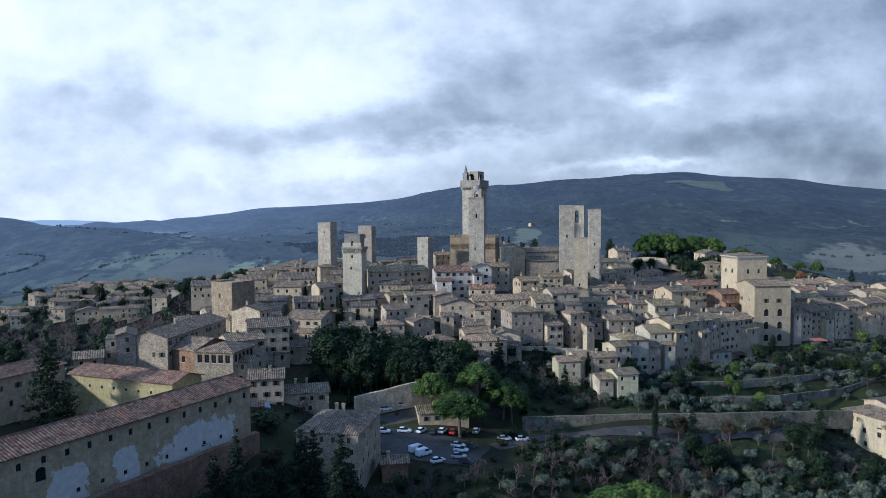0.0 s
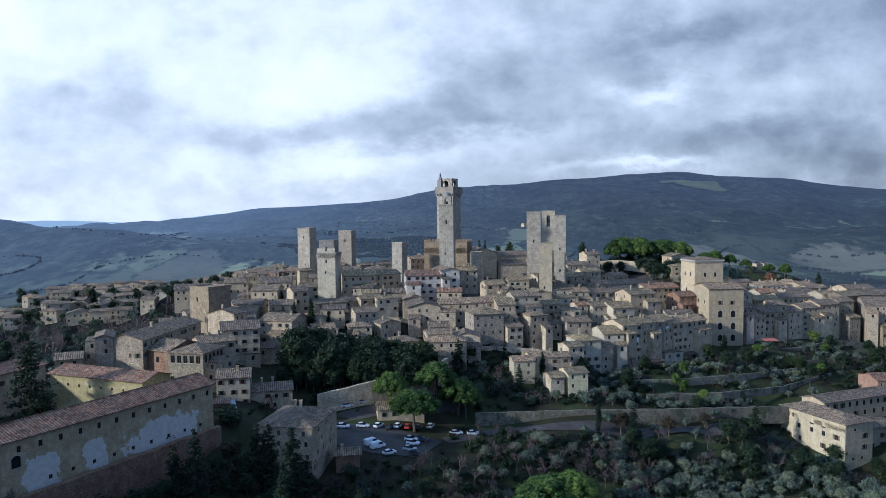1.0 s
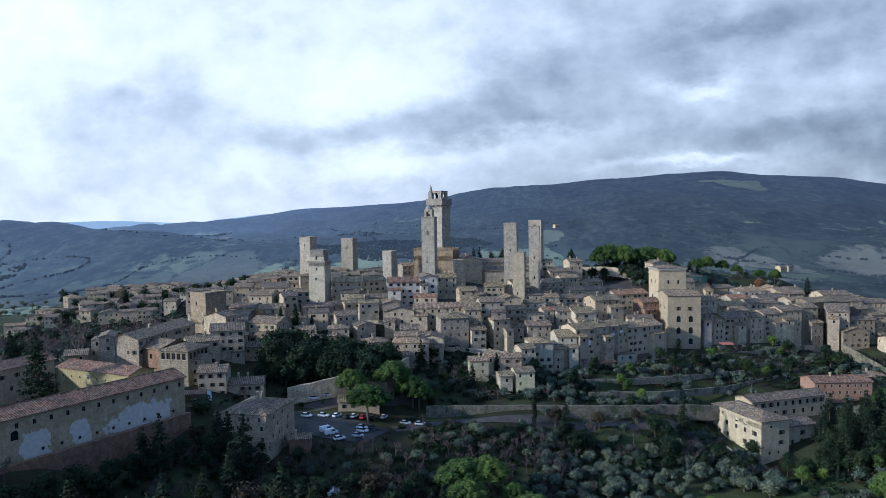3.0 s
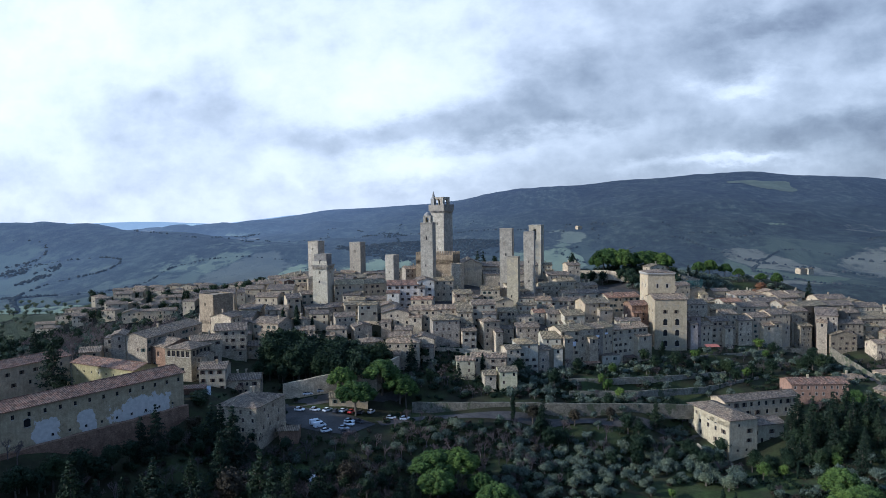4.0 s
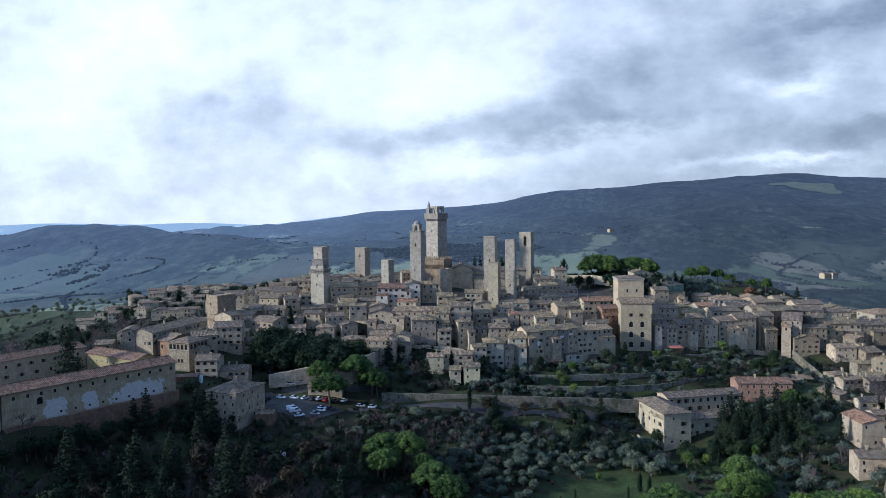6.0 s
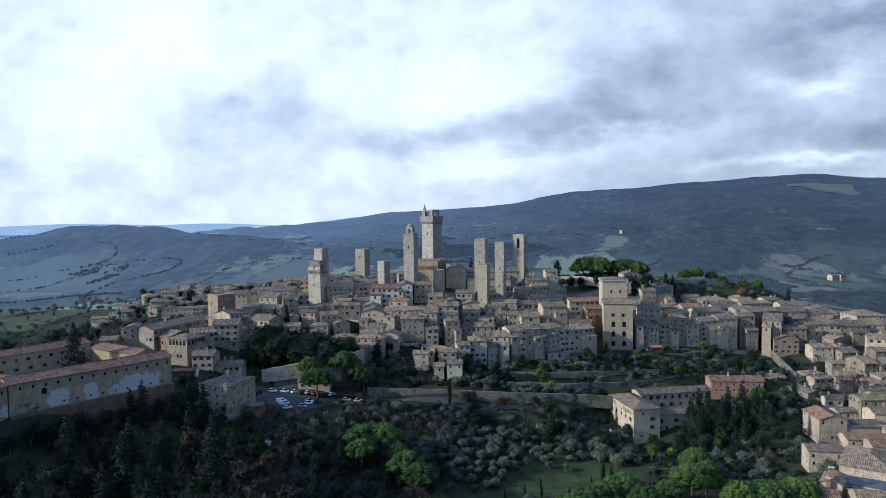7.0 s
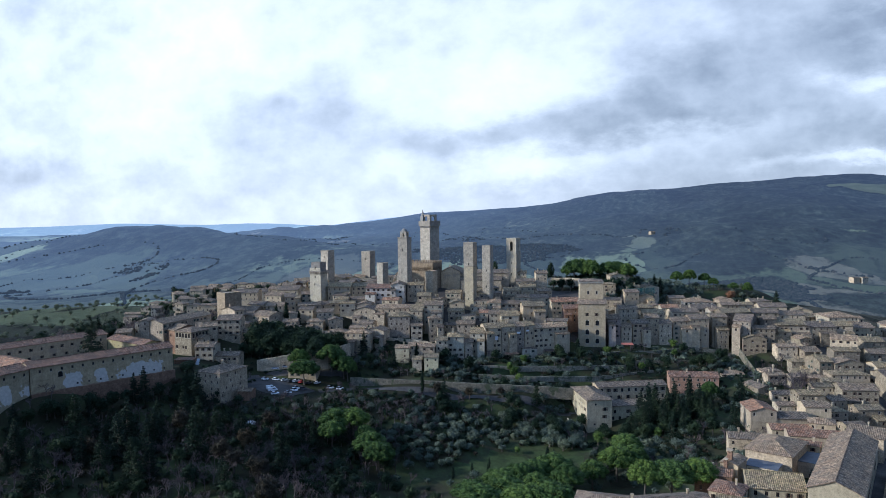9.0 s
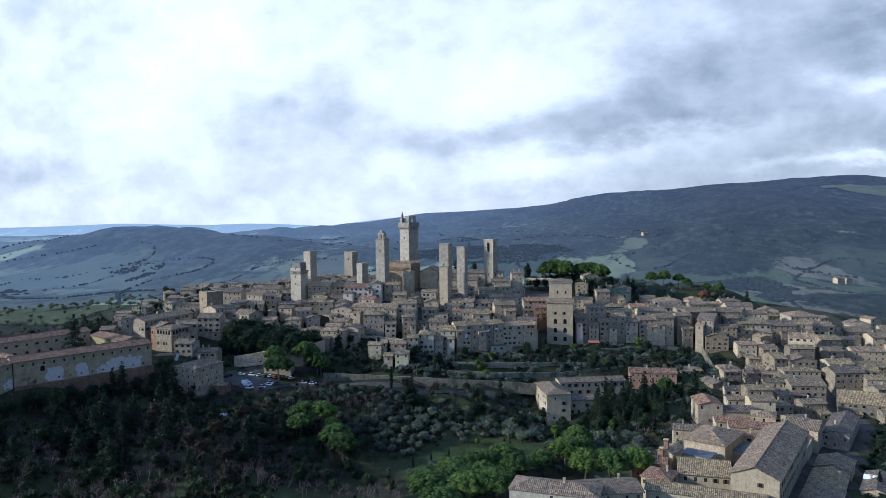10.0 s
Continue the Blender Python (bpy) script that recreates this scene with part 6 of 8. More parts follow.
strip("road_lower", [(14, 200), (30, 211), (60, 217), (89, 222), (125, 230.5), (150, 238), (175, 256)], 5.0, ASPHALT, "narrow asphalt road under the wall")
strip("road_car_park", [(-24, 199), (-8, 195), (4, 192), (10, 190)], 19, ASPHALT, "asphalt car park")
strip("road_upper", [(-28, 190), (-27, 203), (-18, 211), (0, 218), (15, 224), (22, 234)], 5.0, ASPHALT, "lane climbing past the car park")
strip("road_street", [(236.3, 100.6), (249, 136.3), (261, 170.4), (273.5, 208), (284.5, 248), (291, 290), (297, 330), (304, 372)], 5.0, ASPHALT, "paved town street between house rows")
strip("road_lane", [(227, 346), (229.3, 334.8), (232.6, 298.6), (235.1, 264.4), (238, 248)], 4.0, ASPHALT, "steep lane down from the town")

PAINT = {}
for cname, cd, cl in (("white", (0.62, 0.63, 0.64), (0.78, 0.78, 0.78)), ("silver", (0.35, 0.36, 0.38), (0.5, 0.51, 0.53)), ("dark", (0.02, 0.022, 0.028), (0.05, 0.052, 0.06)), ("red", (0.35, 0.03, 0.03), (0.45, 0.05, 0.04))):
    PAINT[cname] = plain_mat(cname + "_car_paint", cd, cl, 0.6, 0.3, 0.0, 0.0)
TYRE = plain_mat("tyre_rubber", (0.012, 0.012, 0.012), (0.03, 0.03, 0.03), 8.0, 0.9)


def loft(sections):
    """A closed hull through cross-sections (x, half width, low, high, top half width)."""
    bm = bmesh.new()
    rings = [[bm.verts.new(p) for p in ((x, -w, lo), (x, -w * 1.02, (lo + hi) / 2), (x, -tw, hi), (x, tw, hi), (x, w * 1.02, (lo + hi) / 2), (x, w, lo))] for x, w, lo, hi, tw in sections]
    for a, b in zip(rings, rings[1:]):
        for i in range(6):
            bm.faces.new((a[i], a[(i + 1) % 6], b[(i + 1) % 6], b[i]))
    bm.faces.new(rings[0][::-1])
    bm.faces.new(rings[-1])
    bmesh.ops.recalc_face_normals(bm, faces=bm.faces)
    return bm


def shared(bm, mat, name):
    me = bpy.data.meshes.new(name)
    bm.to_mesh(me)
    bm.free()
    me.materials.append(mat)
    return me


def car_parts(van):
    if van:
        body = ((-2.3, 0.8, 0.35, 1.9, 0.72), (-2.2, 0.9, 0.28, 2.0, 0.8), (0.9, 0.9, 0.28, 2.0, 0.8), (1.55, 0.9, 0.28, 1.25, 0.82), (2.2, 0.85, 0.3, 1.05, 0.75), (2.35, 0.75, 0.4, 0.8, 0.7))
        cabin = ((-0.2, 0.93, 1.25, 1.78, 0.86), (0.95, 0.93, 1.25, 1.8, 0.84), (1.5, 0.93, 1.27, 1.32, 0.86))
    else:
        body = ((-2.0, 0.7, 0.4, 0.85, 0.65), (-1.9, 0.83, 0.28, 1.0, 0.76), (-0.9, 0.86, 0.25, 0.98, 0.8), (0.8, 0.86, 0.25, 0.95, 0.8), (1.75, 0.82, 0.27, 0.82, 0.74), (2.0, 0.7, 0.38, 0.68, 0.62))
        cabin = ((-1.85, 0.74, 0.96, 1.05, 0.6), (-1.45, 0.76, 0.95, 1.4, 0.58), (0.15, 0.76, 0.95, 1.46, 0.6), (1.0, 0.76, 0.93, 0.98, 0.66))
    return body, cabin


CARS = {}
rim_bm = bmesh.new()
bmesh.ops.create_cone(rim_bm, cap_ends=True, segments=10, radius1=0.2, radius2=0.17, depth=0.236, matrix=Matrix.Rotation(math.pi / 2, 4, "X"))
RIM = shared(rim_bm, plain_mat("wheel_alloy", (0.3, 0.3, 0.31), (0.45, 0.45, 0.46), 2.0, 0.4, 0.7), "rim")
wheel_bm = bmesh.new()
bmesh.ops.create_cone(wheel_bm, cap_ends=True, segments=14, radius1=0.32, radius2=0.32, depth=0.22, matrix=Matrix.Rotation(math.pi / 2, 4, "X"))
WHEEL = shared(wheel_bm, TYRE, "wheel")
for van in (False, True):
    b_, c_ = car_parts(van)
    for cname in PAINT:
        CARS[van, cname] = (shared(loft(b_), PAINT[cname], "body"), shared(loft(c_), GLASS, "cabin_glass"), shared(loft([(x * 0.8 - 0.15, w * 0.8, hi - 0.012, hi + 0.04, tw * 0.95) for x, w, lo, hi, tw in c_[1:3]]), PAINT[cname], "roof_panel"))


def car(x, y, turn, colour="white", van=False):
    kind = "van" if van else "car"
    root = thing(kind, x, y, gz(x, y) + 0.26, turn, f"{colour} parked {kind} on the asphalt" if van else f"{colour} parked hatchback car on the asphalt", kind, "parked cars")
    body, cabin, lid = CARS[van, colour]
    sub("body", body, root)
    sub("cabin_glass", cabin, root)
    sub("roof_panel", lid, root)
    for wx in (-1.25, 1.3):
        for wy in (-0.8, 0.8):
            sub("rim", RIM, sub("wheel", WHEEL, root, pose(wx, wy, 0.3)), None, "grey alloy rim")
    return root


car(-17.6, 202.8, -6, "white")
car(-11.6, 203.2, -8, "white")
car(-6.7, 203.4, 60, "white")
car(-3.3, 202.9, 80, "dark")
car(-0.7, 204.4, 70, "white")
car(2.3, 204.8, 80, "red")
car(5.7, 206.1, 80, "dark")
car(9.3, 208.9, 75, "silver")
car(-7.6, 190.3, 40, "white", True)
car(-5.7, 188.6, 40, "white", True)
car(-1.9, 183.9, 35, "white")
car(3.7, 195.5, -20, "white")
car(4.4, 192.3, -20, "white")
car(3.7, 187.0, -18, "silver")
car(5.6, 183.2, -15, "dark")
car(7.0, 196.3, -20, "dark")
car(-18.0, 215.1, 20, "white")
car(-12.8, 217.2, 30, "silver")
car(-7.7, 233.8, 40, "white")
car(6.9, 235.9, 70, "white")
car(17.5, 206.4, 10, "silver")
car(22.8, 206.8, 8, "white")
car(299.8, 327.1, 72, "white")
car(292.3, 284.1, 72, "white")

# ---- things on and round the houses ----
def cloth(x, y, z, turn, w, h, mat, label):
    """Laundry on a line: a sagging, rippled sheet with a hem's thickness."""
    root = thing("laundry", x, y, z, turn, label, "laundry", "laundry on lines")
    bm = bmesh.new()
    n, m = 10, 6
    grid = [[[bm.verts.new((w * (i / n - 0.5), 0.10 * math.sin(i * 1.9) * (1 - j / m) + o, -h * (1 - j / m) - 0.06 * math.sin(math.pi * i / n))) for i in range(n + 1)] for j in range(m + 1)] for o in (0, 0.02)]
    for o in (0, 1):
        for j in range(m):
            for i in range(n):
                q = (grid[o][j][i], grid[o][j][i + 1], grid[o][j + 1][i + 1], grid[o][j + 1][i])
                bm.faces.new(q if o == 0 else q[::-1])
    part("sheet", bm, mat, root)
    bm = bmesh.new()
    box(bm, -w / 2 - 0.6, w / 2 + 0.6, 0.03, 0.05, 0.0, 0.02)
    part("line", bm, FRAME, root)


LINEN = plain_mat("white_linen", (0.62, 0.62, 0.64), (0.78, 0.78, 0.78), 1.0)
cloth(90.2, 271.6, 31.6, 25, 1.8, 2.0, LINEN, "white sheets drying below a window")
cloth(92.5, 272.7, 31.4, 25, 1.6, 2.2, LINEN, "white sheets drying below a window")
cloth(104.0, 281.2, 33.0, 30, 2.4, 1.1, LINEN, "pale washing hung under the windows")
cloth(108.8, 285.2, 33.6, 37, 2.0, 0.9, LINEN, "pale washing hung under the windows")
cloth(41.0, 284.0, 32.0, 8, 2.0, 1.2, LINEN, "pale washing hung from a balcony")

AWN = plain_mat("red_awning", (0.30, 0.09, 0.06), (0.42, 0.14, 0.09), 2.0)


def awning(x, y, z, turn, w, d, mat, label):
    root = thing("awning", x, y, z, turn, label, "awning")
    bm = bmesh.new()
    roof_planes(bm, [[(-w / 2, -d, 2.2), (w / 2, -d, 2.2), (w / 2, 0, 2.9), (-w / 2, 0, 2.9)]], 0.08)
    part("canopy", bm, mat, root)
    for px in (-w / 2 + 0.1, w / 2 - 0.1):
        for py in (-d + 0.1, -0.1):
            bm = bmesh.new()
            box(bm, px - 0.05, px + 0.05, py - 0.05, py + 0.05, -1.0, 2.12 if py < -0.5 else 2.75)
            part("post", bm, SHUTTER["brown"], root)


awning(165, 316, 19.5, 15, 7, 4, AWN, "red awning over a terrace below the houses")
awning(100, 276, 19.0, 28, 8, 3.5, ROOF["red"], "tiled veranda roof on posts in a garden")
awning(120, 292, 18.5, 30, 6, 3, SHUTTER["brown"], "dark pergola against the house row")
TENT = plain_mat("white_canvas", (0.60, 0.61, 0.62), (0.74, 0.74, 0.75), 0.8)


def marquee(x, y, turn, w, d):
    root = thing("marquee", x, y, gz(x, y), turn, "white canvas garden marquee", "tent", "white tents")
    bm = bmesh.new()
    roof_for(bm, "gx", w, d, 2.4, 0.2, 0.5)
    part("canvas_roof", bm, TENT, root)
    bm = bmesh.new()
    for o, ux, L in (((0, 0, 0), (1, 0, 0), w), ((w, 0, 0), (0, 1, 0), d), ((w, d, 0), (-1, 0, 0), w), ((0, d, 0), (0, -1, 0), d)):
        facade(bm, Vector(o), ux, L, -0.5, 2.35, [])
    part("canvas_side", bm, TENT, root)


marquee(270, 141, -20, 5, 4)
marquee(276, 146, -20, 5, 4)
marquee(281, 140, 10, 4, 4)
NET = plain_mat("green_netting", (0.03, 0.10, 0.085), (0.06, 0.16, 0.13), 0.5)


def court_fence(x, y, z, turn, w, h):
    """Ball-court fence: posts, rails and green netting strung as thin strands."""
    root = thing("court_fence", x, y, z, turn, "tall green ball-court netting on steel posts", "fence")
    for i in range(6):
        bm = bmesh.new()
        box(bm, w * i / 5 - 0.06, w * i / 5 + 0.06, -0.06, 0.06, -5, h)
        part("post", bm, SHUTTER["green"], root)
    bm = bmesh.new()
    for i in range(int(w / 0.35)):
        box(bm, 0.35 * i, 0.35 * i + 0.14, -0.02, 0.0, 0, h)
    for k in range(int(h / 0.5)):
        box(bm, 0, w, 0.004, 0.02, 0.5 * k, 0.5 * k + 0.16)
    tagged(part("netting", bm, NET, root), kind="stuff")


wall_run("court_wall", [(162, 397.5, 39.5), (174, 399.6, 39.5), (186, 402, 39.5)], 9, 0.6, WALL["stone"], "stone retaining wall under the ball court")
court_fence(163, 399, 39.5, 10, 14, 7.5)
court_fence(177, 401.5, 39.5, 50, 12, 7.5)


def shed_roof(x, y, turn, w, d, h, mat, label):
    root = thing("garden_shed", x, y, gz(x, y), turn, label, "shed")
    bm = bmesh.new()
    for o, ux, L in (((0, 0, 0), (1, 0, 0), w), ((w, 0, 0), (0, 1, 0), d), ((w, d, 0), (-1, 0, 0), w), ((0, d, 0), (0, -1, 0), d)):
        facade(bm, Vector(o), ux, L, -1, h, [])
    part("wall", bm, WALL["stone"], root)
    bm = bmesh.new()
    roof_planes(bm, [[(-0.4, -0.4, h), (w + 0.4, -0.4, h), (w + 0.4, d + 0.4, h + 0.6), (-0.4, d + 0.4, h + 0.6)]], 0.1)
    part("roof", bm, mat, root)


shed_roof(0, 150, 20, 5, 4, 2.4, plain_mat("tin_sheet", (0.25, 0.26, 0.28), (0.4, 0.41, 0.43), 1.0, 0.5, 0.6), "garden shed with a pale tin roof among trees")
shed_roof(139, 146, 15, 6, 5, 3.0, ROOF["grey"], "small white-walled garden shed under pines")

# pale field high on the wooded ridge; its blue emission is painted haze
MEADOW = ground_mat("hill_meadow", ((0.35, (0.055, 0.062, 0.04)), (0.65, (0.085, 0.092, 0.06))), 0.01, 0.05)
MEADOW.node_tree.nodes["Principled BSDF"].inputs["Emission Color"].default_value = (0.030, 0.045, 0.066, 1)
MEADOW.node_tree.nodes["Principled BSDF"].inputs["Emission Strength"].default_value = 1.0


def hill_field(cx, cy, rx, ry, label):
    verts, faces = [(cx, cy, top_z(cx, cy) + 6)], []
    n = 28
    for k in (0.5, 1.0):
        for i in range(n):
            a = 2 * math.pi * i / n
            q = k * (1 + 0.12 * math.sin(3 * a + cx) + 0.08 * math.sin(5 * a))
            x, y = cx + rx * q * math.cos(a), cy + ry * q * math.sin(a)
            verts.append((x, y, top_z(x, y) + (6 if k < 1 else 3)))
    for i in range(n):
        j = (i + 1) % n
        faces.append((0, 1 + i, 1 + j))
        faces.append((1 + i, 1 + n + i, 1 + n + j, 1 + j))
    tagged(new("hill_field", mesh_from("hill_field", verts, faces, [MEADOW], None, True)), label, "field", kind="structure")


hill_field(985, 2750, 110, 130, "pale meadow cut into the wooded ridge")


# ---- trees ----
def tube(verts, faces, a, b, ra, rb, k=5):
    """A tapered limb from a to b."""
    a, b = np.array(a, float), np.array(b, float)
    d = b - a
    d /= np.linalg.norm(d) + 1e-9
    s = np.cross(d, (0.3, 0.9, 0.31))
    s /= np.linalg.norm(s) + 1e-9
    t = np.cross(d, s)
    n = len(verts)
    for p, r in ((a, ra), (b, rb)):
        for i in range(k):
            q = 2 * math.pi * i / k
            verts.append(p + (s * math.cos(q) + t * math.sin(q)) * r)
    for i in range(k):
        faces.append((n + i, n + (i + 1) % k, n + k + (i + 1) % k, n + k + i))


def leaves(rng, clumps, count, size, flat=0.0):
    """Small leaf sprays over the skin of several clumps (centre, radii)."""
    weights = np.array([c[1][0] * c[1][2] for c in clumps])
    pick = rng.choice(len(clumps), count, p=weights / weights.sum())
    cen = np.array([c[0] for c in clumps])[pick]
    rad = np.array([c[1] for c in clumps])[pick]
    d = rng.normal(size=(count, 3))
    d /= np.linalg.norm(d, axis=1)[:, None]
    p = cen + d * rad * rng.uniform(0.6, 1.08, (count, 1)) ** 0.8
    n = d + rng.normal(size=(count, 3)) * 0.55
    n[:, 2] += flat
    n /= np.linalg.norm(n, axis=1)[:, None]
    s = np.cross(n, rng.normal(size=(count, 3)))
    s /= np.linalg.norm(s, axis=1)[:, None]
    t = np.cross(n, s)
    l = size * rng.uniform(0.6, 1.4, (count, 1))
    w = l * rng.uniform(0.5, 0.9, (count, 1))
    tri = np.stack([p - s * l * 0.5 - t * w * 0.4, p + t * w * 0.6, p + s * l * 0.5 - t * w * 0.4], 1).reshape(-1, 3)
    faces = np.arange(count * 3).reshape(-1, 3)
    return tri, faces


def cores(v, f, clumps, k=0.72):
    """Dense shaded insides of the clumps: small uneven hulls under the leaf sprays."""
    for c, r in clumps:
        n = len(v)
        for z, m in ((-0.75, 0.6), (0.0, 1.0), (0.7, 0.65)):
            for i in range(6):
                q = math.pi * i / 3 + z
                v.append((c[0] + r[0] * k * m * math.cos(q), c[1] + r[1] * k * m * math.sin(q), c[2] + r[2] * k * z))
        v.append((c[0], c[1], c[2] + r[2] * k * 1.05))
        for j in range(2):
            for i in range(6):
                f.append((n + 6 * j + i, n + 6 * j + (i + 1) % 6, n + 6 * j + 6 + (i + 1) % 6, n + 6 * j + 6 + i))
        for i in range(6):
            f.append((n + 12 + i, n + 12 + (i + 1) % 6, n + 18))


def crown_mesh(lv, lf, clumps, leaf, k=0.72):
    cv, cf = [], []
    cores(cv, cf, clumps, k)
    verts = np.concatenate([np.asarray(lv), np.asarray(cv, float).reshape(-1, 3)])
    n = len(lv)
    faces = [tuple(q) for q in np.asarray(lf).tolist()] + [tuple(n + i for i in q) for q in cf]
    return mesh_from("crown", verts, faces, [leaf])


def crown_clumps(rng, n, centre, spread, size):
    out = []
    for _ in range(n):
        d = rng.normal(size=3)
        d /= np.linalg.norm(d)
        c = np.array(centre) + d * np.array(spread) * rng.uniform(0.35, 1.0)
        r = rng.uniform(*size)
        out.append((c, np.array((r, r, r * 0.8))))
    return out


def tree_meshes(kind, seed, lite=False):
    rng = np.random.default_rng(seed)
    v, f = [], []
    if kind == "olive":
        clumps = crown_clumps(rng, 6 if lite else 15, (0, 0, 2.4), (1.7, 1.7, 1.15), (1.0, 1.5) if lite else (0.6, 1.25))
        tube(v, f, (0, 0, -0.5), (0.15, 0.1, 1.0), 0.32, 0.22)
        for c, r in clumps[:5]:
            tube(v, f, (0.15, 0.1, 0.9), c, 0.16, 0.04, 4)
        clumps.append((np.array((0.1, 0.1, 2.3)), np.array((2.0, 2.0, 1.5))))
        lv, lf = leaves(rng, clumps, 330 if lite else 1150, 0.46 if lite else 0.34)
        leaf = LEAF["olive"]
    elif kind == "pine":
        H = 10.0
        clumps = []
        for i in range(58):
            a, r = 2.4 * i + rng.uniform(-0.3, 0.3), 4.6 * math.sqrt((i + 0.5) / 58)
            dome = H - 0.8 - 0.15 * r * r + rng.uniform(-0.4, 0.4)
            clumps.append((np.array((r * math.cos(a), r * math.sin(a), dome)), np.array((1.1, 1.1, 0.95)) * rng.uniform(0.75, 1.25)))
        for i in range(26):
            a, r = rng.uniform(0, 6.3), 4.2 * math.sqrt(rng.uniform(0.15, 1.0))
            clumps.append((np.array((r * math.cos(a), r * math.sin(a), H - 2.6 - 0.1 * r * r + rng.uniform(-0.6, 0.4))), np.array((1.1, 1.1, 0.8)) * rng.uniform(0.7, 1.1)))
        tube(v, f, (0, 0, -0.5), (0.3, 0.1, 4.0), 0.32, 0.25, 7)
        tube(v, f, (0.3, 0.1, 4.0), (0.1, 0.3, 7.2), 0.25, 0.18, 7)
        for c, r in clumps[:14]:
            tube(v, f, (0.1, 0.3, 5.8 + rng.uniform(0, 1.4)), c - np.array((0, 0, 0.4)), 0.12, 0.04, 4)
        lv, lf = leaves(rng, clumps, 7500, 0.32, 0.5)
        leaf = LEAF["pine"]
    elif kind == "cypress":
        H = 10.0
        clumps = []
        for i in range(30):
            z = 0.7 + (H - 1.2) * i / 29
            r = 1.0 * min(1.0, (H - z) / 4.5 + 0.14) * min(1.0, 0.55 + z / 4)
            a = rng.uniform(0, 6.3)
            clumps.append((np.array((0.25 * r * math.cos(a), 0.25 * r * math.sin(a), z)), np.array((r, r, 0.7))))
        tube(v, f, (0, 0, -0.5), (0, 0, 8), 0.2, 0.03)
        lv, lf = leaves(rng, clumps, 160 if lite else 1500, 1.1 if lite else 0.36, 0.2)
        leaf = LEAF["cypress"]
    elif kind == "fir":
        H = 16.0
        clumps = []
        tube(v, f, (0, 0, -0.5), (0, 0, H - 0.5), 0.35, 0.03, 6)
        for i in range(19):
            z = 1.6 + (H - 2.2) * i / 18
            R = 4.0 * (1 - (z / H) ** 1.15) + 0.3
            for k in range(7 if R > 1 else 3):
                a = rng.uniform(0, 6.3)
                q = R * rng.uniform(0.75, 1.1)
                for s in (0.45, 0.85):
                    clumps.append((np.array((q * s * math.cos(a), q * s * math.sin(a), z - 0.18 * q * s)), np.array((0.55 * q * 0.6 + 0.25, 0.55 * q * 0.6 + 0.25, 0.28))))
                tube(v, f, (0, 0, z), (q * math.cos(a), q * math.sin(a), z - 0.2 * q), 0.06, 0.02, 3)
        lv, lf = leaves(rng, clumps, 3200, 0.5, 0.6)
        leaf = LEAF["cypress"]
    elif kind in ("oak", "fresh", "brown", "rust"):
        clumps = crown_clumps(rng, 9 if lite else 20, (0, 0, 5.6), (2.5, 2.5, 2.9), (1.2, 1.9) if lite else (0.9, 1.6))
        tube(v, f, (0, 0, -0.5), (0.2, 0, 3.4), 0.3, 0.2, 6)
        for c, r in clumps[:9]:
            tube(v, f, (0.2, 0, 3.0), c, 0.13, 0.03, 4)
        clumps.append((np.array((0.1, 0.1, 5.6)), np.array((2.8, 2.8, 3.0))))
        lv, lf = leaves(rng, clumps, 700 if lite else 1500, 0.55 if lite else 0.45)
        leaf = LEAF[{"oak": "dark"}.get(kind, kind)]
    elif kind in ("shrub", "scrub"):
        clumps = crown_clumps(rng, 6, (0, 0, 0.9), (1.2, 1.2, 0.5), (0.5, 0.9))
        tube(v, f, (0, 0, -0.4), (0, 0, 0.8), 0.08, 0.04, 4)
        lv, lf = leaves(rng, clumps, 230 if lite else 460, 0.38 if lite else 0.3)
        leaf = LEAF["dark" if kind == "shrub" else "brown"]
    else:
        def grow(p, d, length, r, depth):
            q = p + d * length
            tube(v, f, p, q, r, r * 0.62, 4 if depth < 2 else 3)
            if depth >= (4 if lite else 5):
                return
            for _ in range(3):
                nd = d + rng.normal(size=3) * 0.48
                nd[2] += 0.16
                nd /= np.linalg.norm(nd)
                grow(p + d * length * rng.uniform(0.6, 1.0), nd, length * rng.uniform(0.6, 0.82), max(r * 0.58, 0.05 if lite else 0.022), depth + 1)
        grow(np.array((0, 0, -0.3)), np.array((0.05, 0.02, 1.0)), 2.5, 0.2, 0)
        lv, lf, leaf = None, None, None
    trunk = mesh_from("trunk", v, f, [BARK if leaf else TWIG])
    crown = crown_mesh(lv, lf, clumps[::4] if kind == "fir" else clumps, leaf, {"fir": 0.5, "olive": 0.5, "pine": 0.8}.get(kind, 0.58)) if leaf else None
    return trunk, crown


KINDS = {
    "olive": ("olive_tree", "silver-green olive tree with a short grey trunk", "olive tree", 4),
    "pine": ("umbrella_pine", "umbrella pine with a broad bright green crown", "pine tree", 4),
    "cypress": ("cypress", "narrow dark green cypress", "cypress", 2),
    "fir": ("conifer", "dark layered conifer with drooping boughs", "conifer", 2),
    "oak": ("holm_oak", "dense dark evergreen holm oak", "tree", 4),
    "fresh": ("leafy_tree", "tree with fresh yellow-green leaves", "tree", 2),
    "brown": ("dry_tree", "winter tree still holding dry brown leaves", "tree", 2),
    "rust": ("rust_tree", "winter tree with rust-red leaves", "tree", 1),
    "bare": ("bare_tree", "leafless winter tree with grey-brown twigs", "tree", 4),
    "shrub": ("shrub", "low dark evergreen shrub", "shrub", 3),
}
STOCK = {k: [tree_meshes(k, 100 + 17 * i + len(k)) for i in range(n[3])] for k, n in KINDS.items()}
